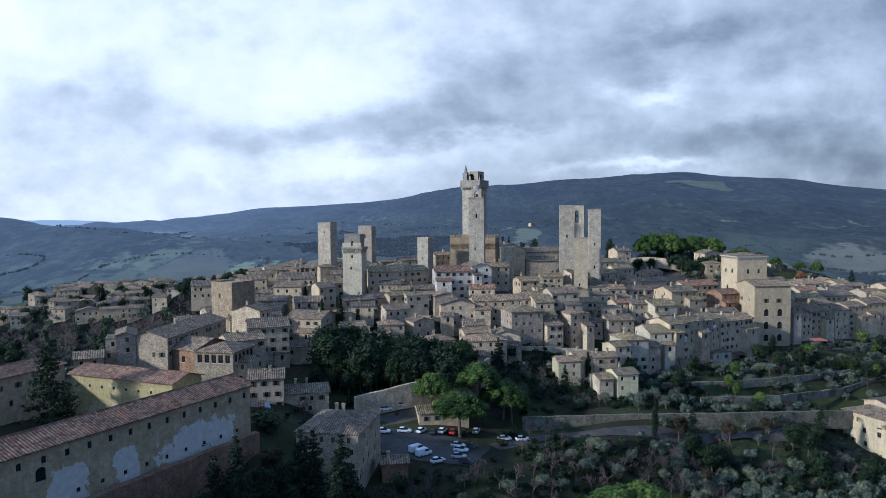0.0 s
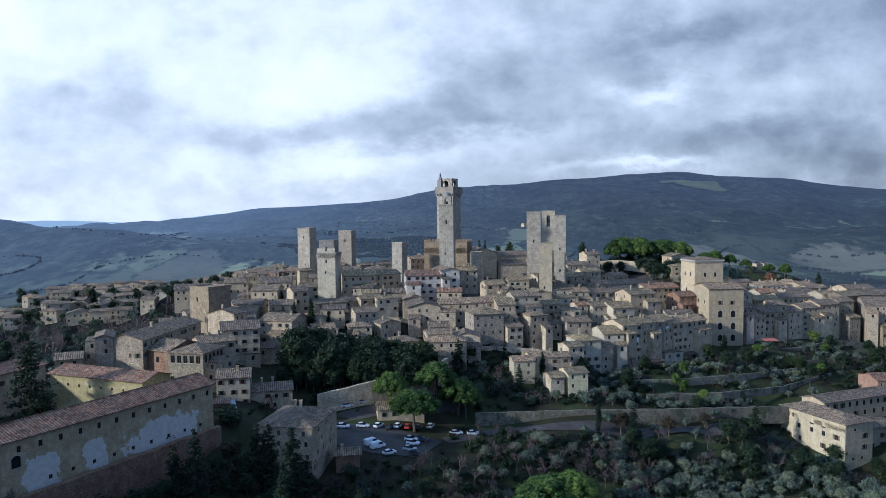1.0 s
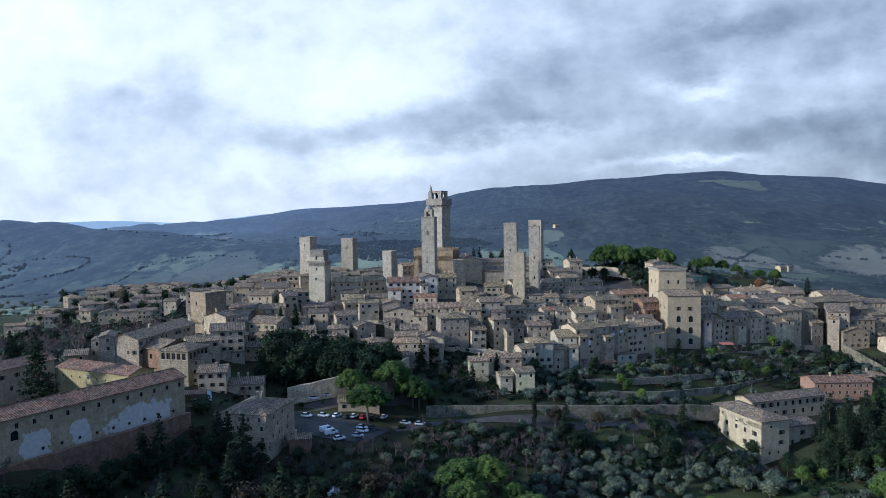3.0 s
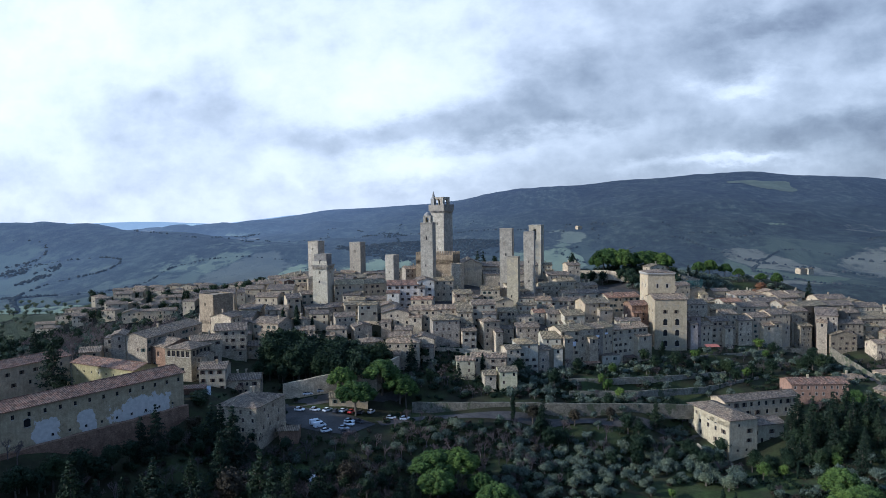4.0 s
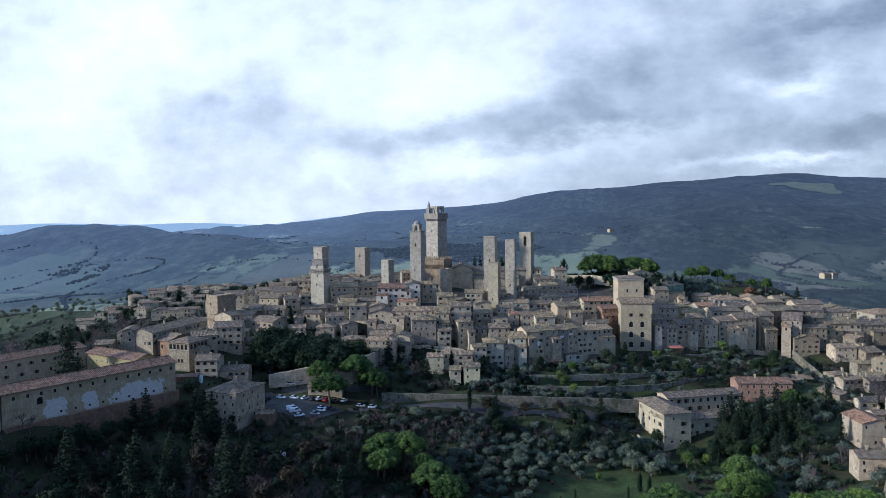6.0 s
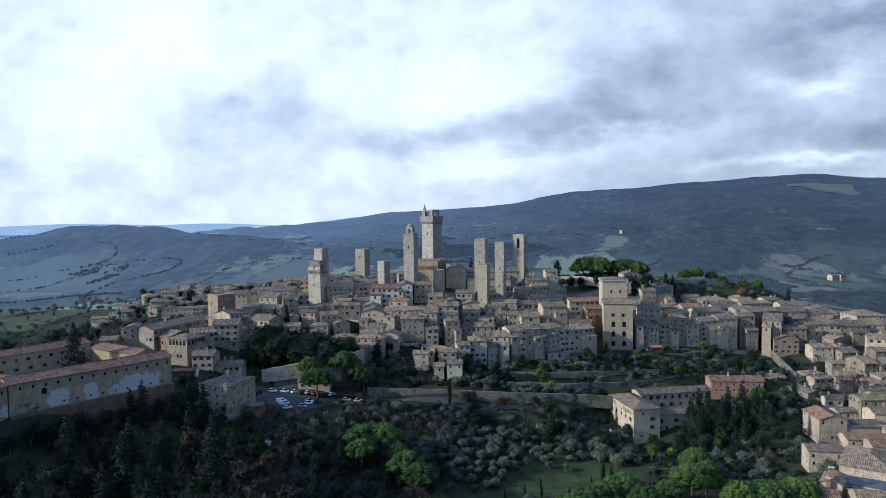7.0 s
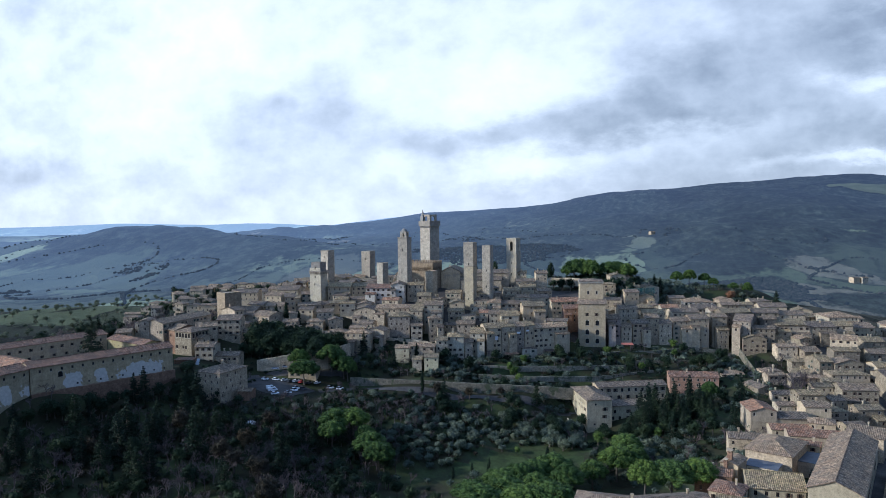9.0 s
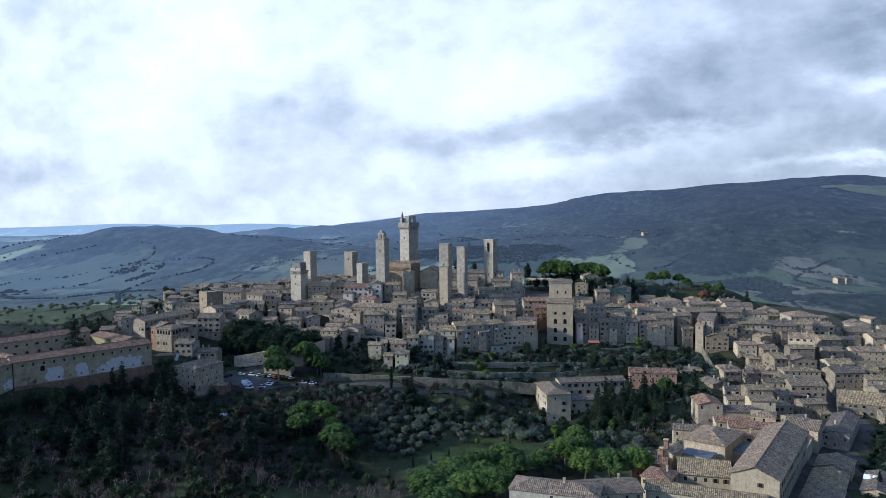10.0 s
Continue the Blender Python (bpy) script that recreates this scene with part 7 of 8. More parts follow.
LITE = {k: [tree_meshes(k, 300 + 13 * i, True) for i in range(4)] for k in ("olive", "oak", "bare", "shrub", "scrub")}
TR = random.Random(21)


def plant(kind, x, y, s=1.0, sz=None, dz=0.0):
    name, label, cat, n = KINDS[kind]
    trunk, crown = STOCK[kind][TR.randrange(n)]
    root = tagged(new(name), label, cat, cat + "s")
    sz = sz or s * TR.uniform(0.9, 1.1)
    if kind == "pine":
        s, sz = s * 0.9, sz * 1.15
    root.matrix_basis = pose(x, y, gz(x, y) + dz, 0, 0, TR.uniform(0, 360)) @ Matrix.Diagonal((s, s, sz, 1))
    sub("trunk", trunk, root)
    if crown:
        sub("crown", crown, root)
    return root


def thicket(name, label, kind, x0, x1, y0, y1, step, size, keep=0.9, where=None):
    """Woods too thick to count: many plants of a kind in one mesh."""
    data = []
    for trunk, crown in LITE[kind]:
        both = []
        for k, me in enumerate((trunk, crown)):
            if me is not None:
                co, loop, size_ = np.empty(len(me.vertices) * 3), np.empty(len(me.loops), int), np.empty(len(me.polygons), int)
                me.vertices.foreach_get("co", co)
                me.loops.foreach_get("vertex_index", loop)
                me.polygons.foreach_get("loop_total", size_)
                both.append((co.reshape(-1, 3), loop, size_, np.full(len(size_), k)))
        data.append(both)
    verts, loops, sizes, index, n = [], [], [], [], 0
    y, row = y0, 0
    while y < y1:
        x = x0 + (step / 2 if row % 2 else 0)
        while x < x1:
            px, py = x + TR.uniform(-0.45, 0.45) * step, y + TR.uniform(-0.45, 0.45) * step
            if TR.random() < keep and (where is None or where(px, py)):
                s, q = TR.uniform(*size), TR.uniform(0, 6.28)
                rot = np.array(((math.cos(q), math.sin(q), 0), (-math.sin(q), math.cos(q), 0), (0, 0, 1)))
                for co, loop, size_, mi in TR.choice(data):
                    verts.append(co @ rot * s + (px, py, top_z(px, py)))
                    loops.append(loop + n)
                    sizes.append(size_)
                    index.append(mi)
                    n += len(co)
            x += step
        y += step * 0.87
        row += 1
    verts, loops, sizes, index = (np.concatenate(q) for q in (verts, loops, sizes, index))
    me = bpy.data.meshes.new(name)
    me.vertices.add(len(verts))
    me.vertices.foreach_set("co", verts.ravel())
    me.loops.add(len(loops))
    me.loops.foreach_set("vertex_index", loops)
    me.polygons.add(len(sizes))
    me.polygons.foreach_set("loop_start", np.concatenate([[0], np.cumsum(sizes)[:-1]]))
    leafy = LITE[kind][0][1]
    for m in (BARK if leafy else TWIG, leafy.materials[0] if leafy else TWIG):
        me.materials.append(m)
    me.polygons.foreach_set("material_index", index)
    me.update(calc_edges=True)
    tagged(new(name, me), label, "woods", kind="stuff")


def scatter(kinds, x0, x1, y0, y1, step, size, keep=1.0, where=None, jitter=0.45):
    """Plants over a rectangle, roughly a step apart."""
    y = y0
    row = 0
    while y < y1:
        x = x0 + (step / 2 if row % 2 else 0)
        while x < x1:
            px, py = x + TR.uniform(-jitter, jitter) * step, y + TR.uniform(-jitter, jitter) * step
            if TR.random() < keep and (where is None or where(px, py)):
                plant(TR.choice(kinds), px, py, TR.uniform(*size))
            x += step
        y += step * 0.87
        row += 1

# single trees: kind, place, breadth, height factor
plant("pine", -3.6, 214.1, 1.32, 1.20)
plant("pine", 4.4, 203.7, 1.80, 1.15)
plant("pine", 10.8, 223.9, 1.68, 1.30)
plant("pine", 18.4, 222.3, 1.44, 1.10)
plant("pine", 21.2, 221.4, 1.20, 1.05)
plant("pine", 39.6, 162.9, 1.72, 1.20)
plant("pine", 46.3, 165.9, 1.66, 1.20)
plant("pine", 41.2, 153.7, 1.38, 1.00)
plant("pine", 59.7, 151.7, 1.61, 1.10)
plant("pine", 54.6, 159.2, 1.03, 0.90)
plant("pine", 67.0, 142.6, 1.49, 1.10)
plant("pine", 166.3, 167.3, 1.46, 1.20)
plant("pine", 162.3, 150.6, 1.59, 1.20)
plant("pine", 172.2, 120.5, 1.34, 1.20)
plant("pine", 181.2, 123.0, 1.82, 1.20)
plant("pine", 190.3, 127.3, 1.59, 1.20)
plant("pine", 153.8, 139.5, 1.23, 1.01)
plant("pine", 138.8, 140.3, 1.70, 1.10)
plant("pine", 132.2, 134.4, 1.59, 1.01)
plant("pine", 121.5, 121.2, 1.70, 1.01)
plant("pine", 119.5, 96.5, 1.82, 1.10)
plant("pine", 133.9, 96.3, 1.82, 1.10)
plant("pine", 143.4, 99.1, 1.70, 1.10)
plant("pine", 127.6, 81.7, 1.70, 1.01)
plant("pine", 206.1, 248.0, 1.10, 1.00)
plant("pine", 125.0, 432.0, 2.31, 1.93)
plant("pine", 131.5, 437.0, 2.09, 1.84)
plant("pine", 137.0, 431.0, 1.98, 1.79)
plant("pine", 150.0, 437.0, 1.98, 1.61)
plant("pine", 156.5, 441.0, 2.20, 1.66)
plant("pine", 163.5, 437.0, 1.98, 1.56)
plant("pine", 216.0, 515.0, 1.33, 1.42)
plant("pine", 228.4, 518.0, 1.22, 1.11)
plant("pine", 234.3, 503.5, 0.99, 0.90)
plant("pine", 205.2, 505.0, 1.22, 1.28)
plant("pine", 249.2, 498.9, 0.99, 0.80)
plant("pine", 126.0, 108.0, 1.62, 1.06)
plant("pine", 136.0, 112.0, 1.56, 1.01)
plant("pine", 128.0, 126.0, 1.62, 1.06)
plant("pine", 114.0, 108.0, 1.56, 1.01)
plant("pine", 145.0, 128.0, 1.44, 1.01)
plant("pine", 168.0, 156.0, 1.44, 1.15)
plant("fir", 185.2, 452.0, 0.90, 0.75)
plant("fir", 189.6, 447.4, 0.80, 0.75)
plant("fir", -92.7, 166.1, 1.45, 1.44)
plant("fir", -159.0, 248.4, 1.20, 1.25)
plant("fir", 121.3, 228.0, 0.80, 0.81)
plant("fir", 41.0, 240.2, 0.60, 0.62)
plant("fir", 175.9, 228.8, 1.10, 1.12)
plant("fir", 172.1, 225.3, 1.00, 1.00)
plant("fir", 188.8, 214.1, 1.00, 1.00)
plant("fir", 193.9, 222.4, 1.10, 1.06)
plant("fir", 198.8, 222.2, 1.10, 1.12)
plant("fir", 203.1, 214.9, 0.90, 0.88)
plant("fir", 219.8, 243.8, 1.00, 1.06)
plant("fir", 167.7, 212.1, 1.00, 0.75)
plant("fir", 190.6, 205.8, 0.80, 0.75)
plant("fir", 19.2, 250.5, 0.90, 0.88)
plant("fir", 75.7, 215.6, 0.90, 0.81)
plant("cypress", -213.7, 498.9, 1.30, 1.30)
plant("cypress", -185.5, 452.6, 1.30, 1.40)
plant("cypress", -250.9, 525.5, 1.30, 1.30)
plant("cypress", -225.9, 515.4, 1.10, 0.90)
plant("cypress", -216.0, 516.9, 1.50, 1.60)
plant("cypress", -245.4, 513.1, 1.50, 1.60)
plant("cypress", -46.2, 270.9, 1.50, 1.50)
plant("cypress", -33.2, 275.2, 1.10, 1.00)
plant("cypress", -39.4, 270.4, 1.60, 1.70)
plant("cypress", 50.8, 250.5, 1.00, 1.10)
plant("cypress", 64.3, 215.7, 1.00, 1.20)
plant("cypress", 130.3, 455.0, 1.20, 1.75)
plant("cypress", 137.1, 452.0, 1.10, 1.53)
plant("cypress", 136.9, 295.4, 1.60, 1.00)
plant("cypress", 132.7, 174.5, 1.00, 0.80)
plant("cypress", 135.7, 171.5, 0.80, 0.80)
plant("cypress", 165.1, 198.9, 0.70, 0.70)
plant("cypress", 142.0, 152.0, 0.90, 0.80)
plant("fir", 41.8, 452.0, 1.00, 1.36)
plant("oak", 104.7, 448.0, 1.00, 2.37)
plant("fir", 37.7, 450.0, 1.00, 1.34)
plant("oak", 57.9, 455.0, 1.20, 2.26)
plant("oak", 50.2, 450.0, 1.00, 2.03)
plant("oak", 127.1, 286.3, 1.00, 0.89)
plant("oak", 67.3, 254.9, 0.90, 0.89)
plant("oak", 64.8, 251.5, 0.80, 0.78)
plant("oak", -317.1, 560.0, 1.60, 1.35)
plant("oak", -334.6, 575.0, 1.60, 2.08)
plant("oak", -54.2, 154.6, 1.20, 0.89)
plant("oak", -44.5, 176.0, 1.2, 0.6, -2.5)
plant("oak", -47.0, 180.0, 1.1, 0.55, -2.5)
plant("oak", -42.5, 171.0, 1.1, 0.6, -2.0)
plant("oak", -33.0, 160.5, 0.75, 0.65)
plant("brown", -26.0, 158.5, 0.75, 0.7)
plant("oak", -20.0, 160.0, 0.7, 0.6)
plant("bare", -15.0, 164.0, 0.8, 0.7)
plant("fresh", 102.8, 256.0, 0.60, 0.67)
plant("fresh", 106.0, 255.3, 0.60, 0.67)
plant("fresh", 109.7, 245.3, 0.70, 0.67)
plant("fresh", 104.4, 253.6, 0.50, 0.56)
plant("fresh", 192.6, 326.8, 0.90, 0.78)
plant("fresh", -46.8, 248.7, 0.80, 0.78)
plant("fresh", 173.4, 284.3, 0.70, 0.78)
plant("fresh", 118.2, 182.8, 0.50, 0.44)
plant("fresh", 153.1, 198.4, 0.90, 0.89)
plant("fresh", 67.3, 150.5, 0.90, 0.89)
plant("brown", 72.5, 195.8, 0.70, 0.67)
plant("brown", 88.3, 218.5, 0.80, 0.78)
plant("brown", 72.1, 217.2, 1.00, 1.00)
plant("brown", 103.2, 226.5, 0.70, 0.67)
plant("brown", -30.3, 160.9, 0.80, 0.78)
plant("brown", -39.0, 158.2, 0.90, 0.89)
plant("rust", 246.6, 490.3, 1.40, 1.00)
plant("rust", 240.1, 481.8, 1.20, 0.89)
plant("fir", 280.5, 489.9, 1.00, 0.88)
plant("pine", 259.8, 496.9, 0.99, 1.20)
plant("bare", 248.0, 263.0, 2.7, 2.0)
plant("bare", 254.5, 266.7, 2.3, 1.7)
plant("bare", 210.4, 193.9, 1.00, 0.78)
plant("bare", 153.0, 181.9, 0.90, 0.67)
plant("bare", -30.4, 223.2, 1.30, 1.11)
plant("bare", 15.4, 232.0, 1.20, 1.00)
plant("bare", 252.0, 266.0, 2.3)
plant("bare", 246.0, 258.0, 1.7)

# holm oak grove over the terrace wall
scatter(["oak"], -40, 6, 226, 248, 5.6, (1.5, 1.8), 0.97)
# olive groves below the town
scatter(["olive"], 66, 152, 158, 215, 5.6, (0.7, 1.1), 0.93, lambda x, y: not (x > 136 and y > 194) and not on_lawn(x, y))
scatter(["olive", "olive", "olive", "bare", "oak"], 60, 220, 232, 312, 9.0, (0.75, 1.2), 0.7, lambda x, y: y < 258 + 0.31 * (x - 60) and not (138 < x < 194 and y < 264) and not (182 < x < 218 and 260 < y < 286) and not on_lawn(x, y))
thicket("olive_grove", "silver-green olive trees on the far hill shoulder", "olive", 160, 265, 430, 520, 8.0, (1.0, 1.5), 0.75, lambda x, y: x > 175 or y > 450)
scatter(["olive", "oak"], 200, 226, 300, 332, 7.5, (0.8, 1.1), 0.6)
# wild slope between the convent and the car park
scatter(["bare", "bare", "bare", "oak", "bare", "fir"], -40, 40, 84, 156, 6.6, (0.7, 1.15), 0.85, lambda x, y: not (-22 < x < 6 and 148 < y))
thicket("undergrowth", "dark evergreen undergrowth on the slope", "shrub", -68, 60, 60, 168, 5.0, (0.7, 1.6), 0.6, lambda x, y: x > -70 + 0.55 * max(0, y - 100) and not on_lawn(x, y))
thicket("dry_scrub", "dry brown scrub and brambles among the groves", "scrub", 14, 232, 156, 330, 6.0, (0.6, 1.3), 0.38, lambda x, y: (y < 214 or y > 230) and y < 262 + 0.3 * (x - 20) and not on_lawn(x, y) and not (138 < x < 190 and 205 < y < 275) and not (x > 200 and y < 215))
thicket("slope_scrub", "dry brown scrub on the wild slope", "scrub", -64, 60, 62, 170, 5.0, (0.7, 1.4), 0.45, lambda x, y: x > -66 + 0.55 * max(0, y - 100) and not on_lawn(x, y) and not (-24 < x < -14 and y > 164))
thicket("brambles", "bramble and shrub thicket round the groves", "shrub", 18, 232, 160, 330, 5.8, (0.8, 1.5), 0.5, lambda x, y: (y < 215 or y > 232) and y < 262 + 0.3 * (x - 20) and not on_lawn(x, y) and not (138 < x < 190 and 205 < y < 275) and not (x > 200 and y < 215))
scatter(["bare", "olive", "bare"], 22, 74, 168, 206, 6.6, (0.75, 1.15), 0.8)
scatter(["bare", "olive"], -30, 22, 152, 170, 6.6, (0.6, 0.9), 0.6, lambda x, y: not (x < -12 and y > 158))
thicket("lower_wood", "dark evergreen trees filling the valley bottom", "oak", -75, 75, 0, 92, 7.6, (0.7, 1.2), 0.35, lambda x, y: y < 80 or x < -20)
thicket("bare_wood", "leafless thicket in the valley bottom", "bare", -70, 110, 20, 120, 6.4, (0.8, 1.25), 0.7, lambda x, y: x < 40 or y > 90)
scatter(["cypress", "fir"], -62, 0, 70, 110, 14.0, (0.8, 1.1), 0.7)
scatter(["oak", "shrub", "bare"], 60, 118, 100, 150, 9.5, (0.8, 1.2), 0.6)
# garden belt round the farm villa
scatter(["oak", "fir", "oak"], 172, 215, 195, 250, 8.0, (0.8, 1.15), 0.6, lambda x, y: y < 228 + 0.4 * (x - 172))
scatter(["shrub", "olive", "bare"], 176, 225, 145, 200, 6.0, (0.9, 1.4), 0.75, lambda x, y: x < 200 or y > 165)
# west slope behind the convent
thicket("slope_wood", "mixed winter trees on the west slope", "bare", -270, -105, 190, 470, 13.0, (1.2, 1.9), 0.55, lambda x, y: x < -100 - 0.16 * (y - 190))
thicket("slope_evergreens", "dark evergreens on the west slope", "oak", -290, -108, 190, 480, 17.0, (0.9, 1.6), 0.3, lambda x, y: x < -105 - 0.16 * (y - 190))
thicket("town_bank", "shrubs on the banks between the houses", "shrub", -42, 64, 246, 306, 4.2, (0.6, 1.2), 0.6, lambda x, y: y < 300 - 0.2 * abs(x))
thicket("far_olives", "olive groves and copses out in the valley", "olive", -600, -180, 330, 800, 18.0, (1.0, 1.7), 0.5, lambda x, y: x < -170 - 0.2 * (y - 330))
thicket("slope_olives", "olive plots on the west slope", "olive", -300, -112, 190, 470, 11.5, (1.1, 1.6), 0.6, lambda x, y: x < -108 - 0.16 * (y - 190))
thicket("park_olives", "silvery olives on the hilltop park bank", "olive", 140, 215, 395, 500, 8.0, (1.0, 1.5), 0.7)
thicket("hilltop_wood", "dark trees on the hilltop park bank", "oak", 108, 172, 404, 447, 6.5, (0.95, 1.35), 0.85, lambda x, y: not (x < 135 and y < 420))
thicket("suburb_trees", "dark garden trees among the suburb houses", "oak", -310, -60, 430, 640, 17.0, (0.8, 1.3), 0.5)
scatter(["shrub", "bare"], -45, -22, 190, 206, 5.0, (0.6, 0.9), 0.4)
# dark trees along the foot of the convent wall
for q in [0.55 * k for k in range(22)]:
    plant(TR.choice(("fir", "oak", "cypress", "oak", "bare")), -63 + 2.9 * q + TR.uniform(-2, 2), 100 + 5.2 * q + TR.uniform(-2, 2), TR.uniform(0.9, 1.25))
scatter(["olive", "shrub", "olive"], 126, 146, 190, 226, 5.2, (1.0, 1.5), 0.85, lambda x, y: x < 146 - 0.36 * (y - 218) - 3)
scatter(["oak", "shrub", "fresh"], 150, 182, 196, 224, 5.5, (0.5, 0.9), 0.6, lambda x, y: y < 214 + 0.36 * (x - 147) and y < 222)

# shrubs and olives over the open slopes round the villa, the road and the terraces
def open_slope(x, y):
    return not on_lawn(x, y) and not (138 < x < 192 and 205 < y < 275) and not (150 < x < 250 and 214 < y < 236)


thicket("bank_olives", "olive trees scattered over the open slopes", "olive", 60, 236, 140, 330, 7.0, (0.7, 1.1), 0.5, lambda x, y: open_slope(x, y) and y < 258 + 0.31 * (x - 60))
ROW_X, ROW_Y = (60, 66, 78, 95, 112, 130, 153, 168, 193, 217, 232), (240, 256, 264, 272, 282, 292, 310, 319, 332, 342, 338)


def row_garden(x, y):
    """The strip of gardens between the terraces and the foot of the house row."""
    top = float(np.interp(x, ROW_X, ROW_Y))
    return top - 34 < y < top - 2 and open_slope(x, y) and not (182 < x < 218 and y < 286)


thicket("row_gardens", "dark hedges and bushes in the gardens under the house row", "shrub", 62, 230, 236, 342, 4.8, (0.5, 1.2), 0.4, row_garden)
thicket("row_olives", "silvery olives in the gardens under the house row", "olive", 70, 230, 240, 340, 6.5, (0.7, 1.15), 0.6, row_garden)
thicket("row_saplings", "leafless fruit trees in the gardens under the house row", "bare", 70, 230, 240, 340, 9.0, (0.5, 0.85), 0.6, row_garden)
scatter(["oak", "olive", "fresh", "olive"], 100, 228, 256, 338, 13.0, (0.6, 0.95), 0.5, row_garden)
thicket("hedges", "dark hedges and saplings between the garden plots", "shrub", 60, 250, 236, 330, 4.6, (0.5, 1.1), 0.4, lambda x, y: open_slope(x, y) and y < 262 + 0.31 * (x - 60))

thicket("slope_thicket", "leafless thicket between the road and the slope", "bare", -22, 74, 116, 168, 7.0, (0.8, 1.2), 0.75, lambda x, y: not on_lawn(x, y))
thicket("slope_oaks", "dark evergreen trees below the car park", "oak", -24, 76, 110, 168, 9.0, (0.6, 0.95), 0.6, lambda x, y: not on_lawn(x, y))


def far_woods(count):
    """Woods, hedgerows and copses over the valley and the ridge: uneven tufts in clusters."""
    rng = np.random.default_rng(8)
    shapes = []
    for _ in range(6):
        v = [(0.0, 0.0, 1.0)] + [(math.cos(a) * rng.uniform(0.7, 1.1), math.sin(a) * rng.uniform(0.7, 1.1), rng.uniform(0.3, 0.65)) for a in np.linspace(0, 2 * math.pi, 6, endpoint=False)] + [(0.75 * math.cos(a), 0.75 * math.sin(a), -0.3) for a in np.linspace(0, 2 * math.pi, 6, endpoint=False)]
        shapes.append(np.array(v))
    tris = [(0, 1 + i, 1 + (i + 1) % 6) for i in range(6)] + [(1 + i, 7 + i, 7 + (i + 1) % 6, 1 + (i + 1) % 6) for i in range(6)]
    verts, faces, n = [], [], 0
    tries = 0
    while len(verts) < count and tries < count * 12:
        tries += 1
        a = rng.uniform(-0.82, 0.60)
        r = 1.0 / rng.uniform(1 / 2300, 1 / 790)
        x, y = r * math.sin(a), r * math.cos(a)
        wood = noise.fractal(Vector((x / 330, y / 420, 2.2)), 0.9, 2.1, 5)
        hedge = abs(noise.noise(Vector((x / 170, y / 240, 7.7))))
        z = hill_height(x, y, *MAIN)
        if z < 60 and (wood > 0.44 or hedge < 0.010):
            s = rng.uniform(1.6, 3.4)
            q = shapes[rng.integers(6)] * (s, s, s * rng.uniform(0.8, 1.3)) + (x, y, z)
            verts.append(q)
            faces += [tuple(n + i for i in f) for f in tris]
            n += 13
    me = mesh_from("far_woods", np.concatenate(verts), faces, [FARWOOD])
    tagged(new("far_woods", me), "distant winter woods and hedgerows, blue-grey with painted haze", "woods", kind="stuff")


far_woods(12500)

# banks below the car park and on both sides of the long road wall
def car_park(x, y):
    return x < 20 and 178 < y < 212


thicket("bank_shrubs", "evergreen shrubs and ivy on the banks by the road", "shrub", 8, 150, 166, 228, 3.6, (0.6, 1.4), 0.7, lambda x, y: not car_park(x, y) and y < 200 + 0.19 * x and not (x > 96 and y < 205) and not (x > 138 and y > 205) and not on_lawn(x, y))
thicket("bank_thicket", "leafless saplings on the bank below the road", "bare", 6, 80, 160, 208, 5.5, (0.5, 0.95), 0.7, lambda x, y: not car_park(x, y) and y < 190 + 0.22 * x)
thicket("garden_shrubs", "garden shrubs above the long road wall", "shrub", 20, 150, 226, 262, 3.4, (0.6, 1.4), 0.6, lambda x, y: 225 + 0.14 * (x - 24) + 2 < y < 262 and not on_lawn(x, y))
thicket("garden_olives", "young olives in the gardens above the road wall", "olive", 20, 150, 228, 258, 6.5, (0.7, 1.1), 0.6, lambda x, y: y > 228 + 0.14 * (x - 24) and not on_lawn(x, y))
scatter(["olive", "oak", "bare"], 62, 148, 204, 222, 5.6, (0.8, 1.2), 0.75, lambda x, y: y < 212 + 0.2 * (x - 60) and not on_lawn(x, y))
# dark conifers and shrubs in the villa's garden
for x, y, s_ in ((176, 216, 1.0), (179, 222, 1.15), (184, 218, 0.95), (170, 210, 0.7), (188, 226, 1.1), (182, 210, 0.9)):
    plant("fir", x, y, s_)
for x, y, s_ in ((172, 219, 1.15), (168, 214, 0.8), (192, 216, 1.2), (196, 224, 1.1), (160, 206, 0.6), (176, 204, 1.0)):
    plant("oak", x, y, s_)
thicket("villa_shrubs", "clipped shrubs and saplings in the villa garden", "shrub", 150, 200, 176, 216, 4.0, (0.6, 1.3), 0.5, lambda x, y: not (x < 158 and y > 206))
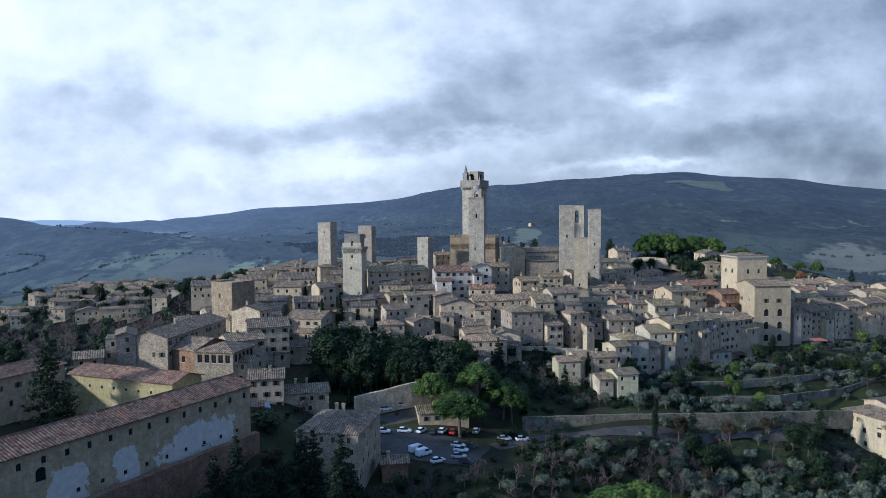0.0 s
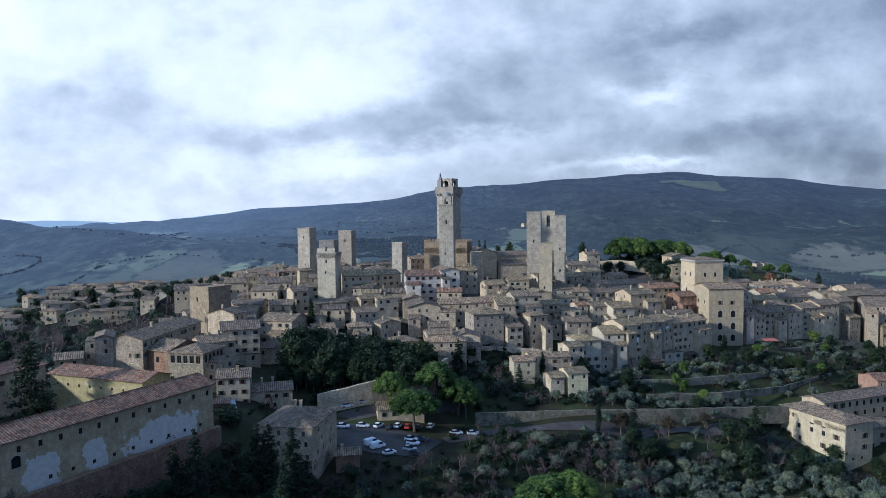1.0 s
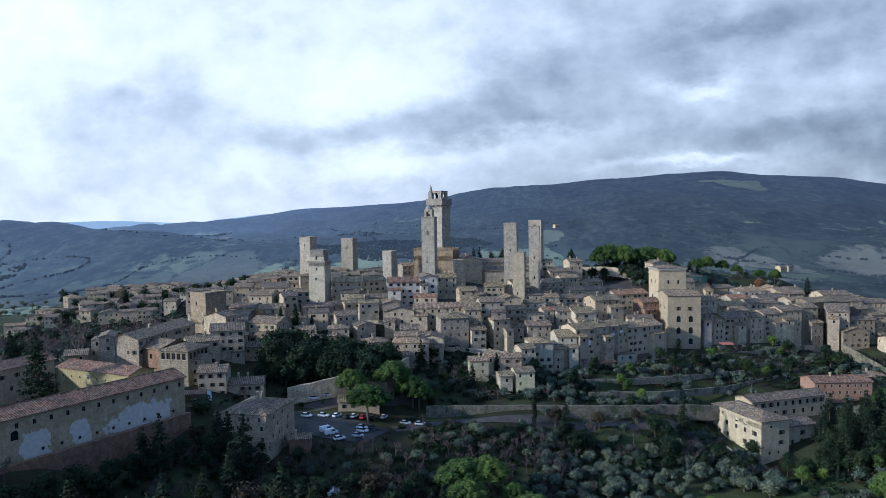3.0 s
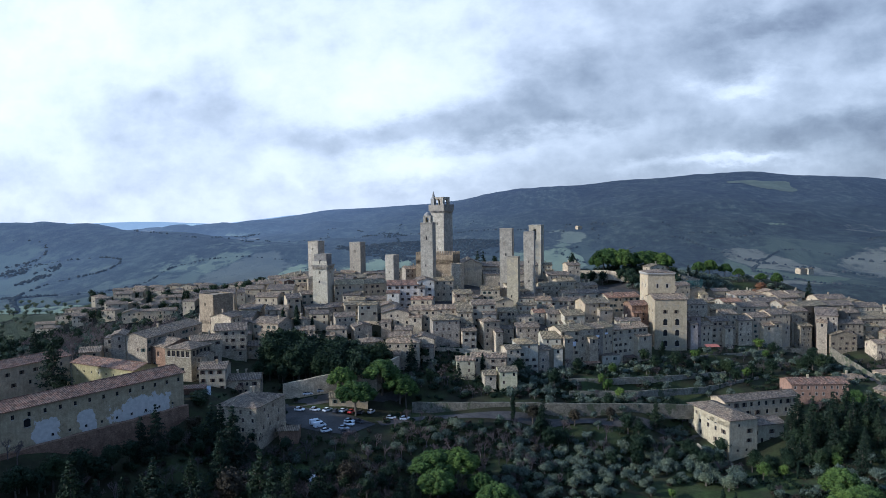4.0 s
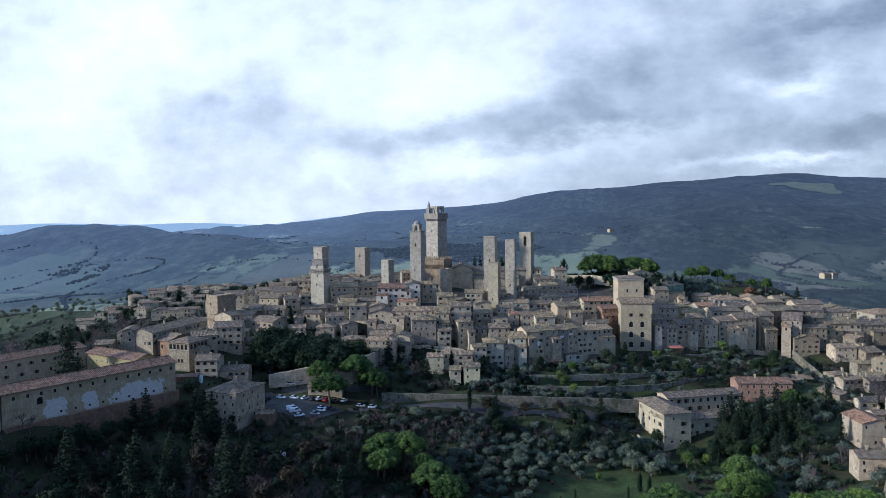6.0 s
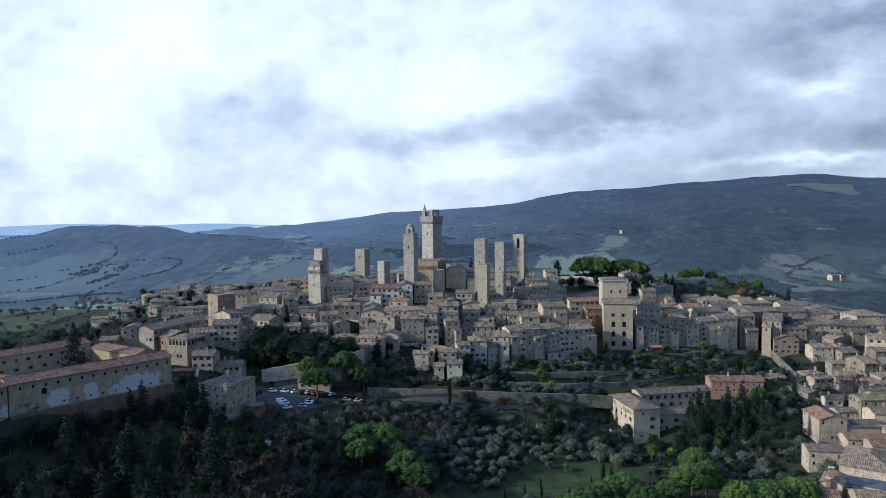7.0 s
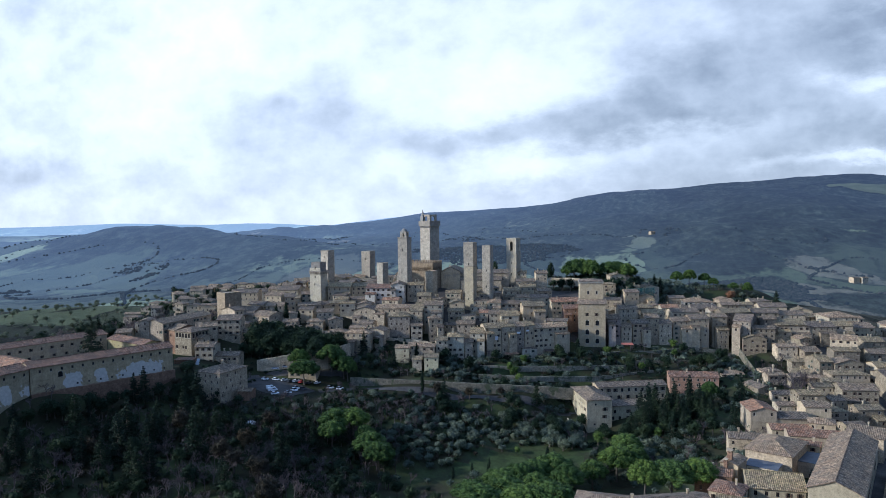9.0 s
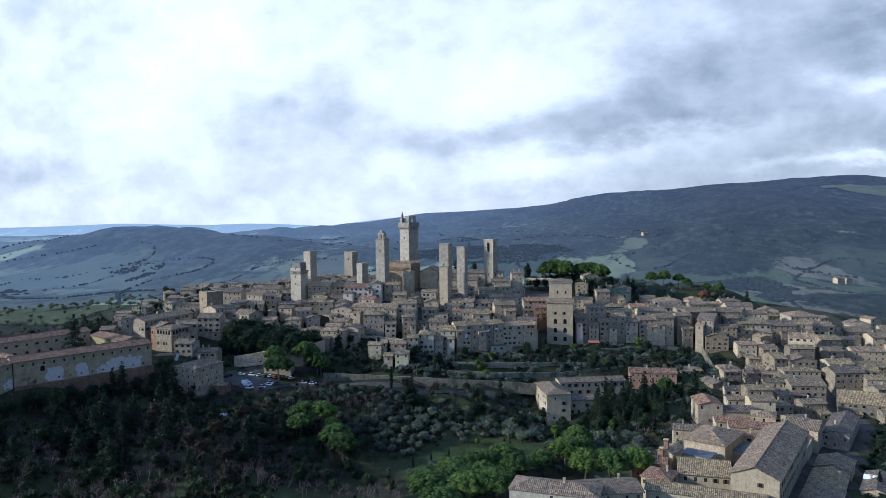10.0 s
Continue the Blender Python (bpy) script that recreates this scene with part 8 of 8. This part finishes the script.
# understorey of the holm oak grove, the bank below the car park, gardens by the lane and beyond the street
scatter(["oak"], -41, 4, 221, 232, 5.0, (0.85, 1.05), 0.9, lambda x, y: y > 219 + 0.42 * (x + 12))
thicket("car_park_bank", "ivy and evergreen shrubs on the bank under the car park", "shrub", -36, 14, 146, 183, 3.6, (0.6, 1.3), 0.7, lambda x, y: not (-37 < x < -8 and y > 164) and not (x > -10 and y > 178))
thicket("car_park_saplings", "leafless saplings on the bank under the car park", "bare", -36, 14, 144, 180, 5.0, (0.5, 0.9), 0.7, lambda x, y: not (-37 < x < -8 and y > 163) and not (x > -10 and y > 177))
thicket("lane_gardens", "bushes and hedges in the gardens beside the lane", "shrub", 238, 264, 250, 332, 4.0, (0.6, 1.3), 0.55, lambda x, y: x > 240)
thicket("lane_orchard", "leafless fruit trees beside the lane", "bare", 240, 264, 252, 332, 6.5, (0.6, 1.0), 0.6)
thicket("street_gardens", "evergreen bushes in gardens behind the street", "shrub", 268, 330, 110, 240, 4.5, (0.8, 1.8), 0.6, lambda x, y: 0.943 * x - 0.334 * y > 207 and not (284 < x < 316 and y > 238))
scatter(["oak", "cypress", "olive", "bare"], 272, 330, 110, 236, 10.0, (0.7, 1.0), 0.55, lambda x, y: 0.943 * x - 0.334 * y > 210)
thicket("upper_lane_bank", "ivy and bushes between the lane and the houses", "shrub", -42, -22, 184, 226, 3.4, (0.6, 1.3), 0.6, lambda x, y: not (-31 < x < -23 and 186 < y < 208) and not (x > -34 and y < 190) and not (-47 < x < -31 and 199 < y < 214))
scatter(["bare", "bare", "bare", "fir", "bare", "brown"], -58, 62, 62, 150, 12.0, (1.05, 1.55), 0.6, lambda x, y: x > -64 + 0.55 * max(0, y - 100) and not (34 < x < 74 and y > 136))
scatter(["cypress"], 100, 146, 132, 172, 9.0, (0.45, 0.65), 0.4, on_lawn)
scatter(["oak", "olive", "bare", "olive"], 22, 64, 228, 264, 7.0, (0.65, 1.0), 0.7, lambda x, y: y > 230 + 0.14 * (x - 24) and not (34 < x < 72 and 236 < y < 264))
thicket("terrace_saplings", "leafless saplings and brambles below the terrace wall", "bare", 18, 64, 228, 264, 5.0, (0.5, 0.8), 0.6, lambda x, y: y > 228 + 0.14 * (x - 24))
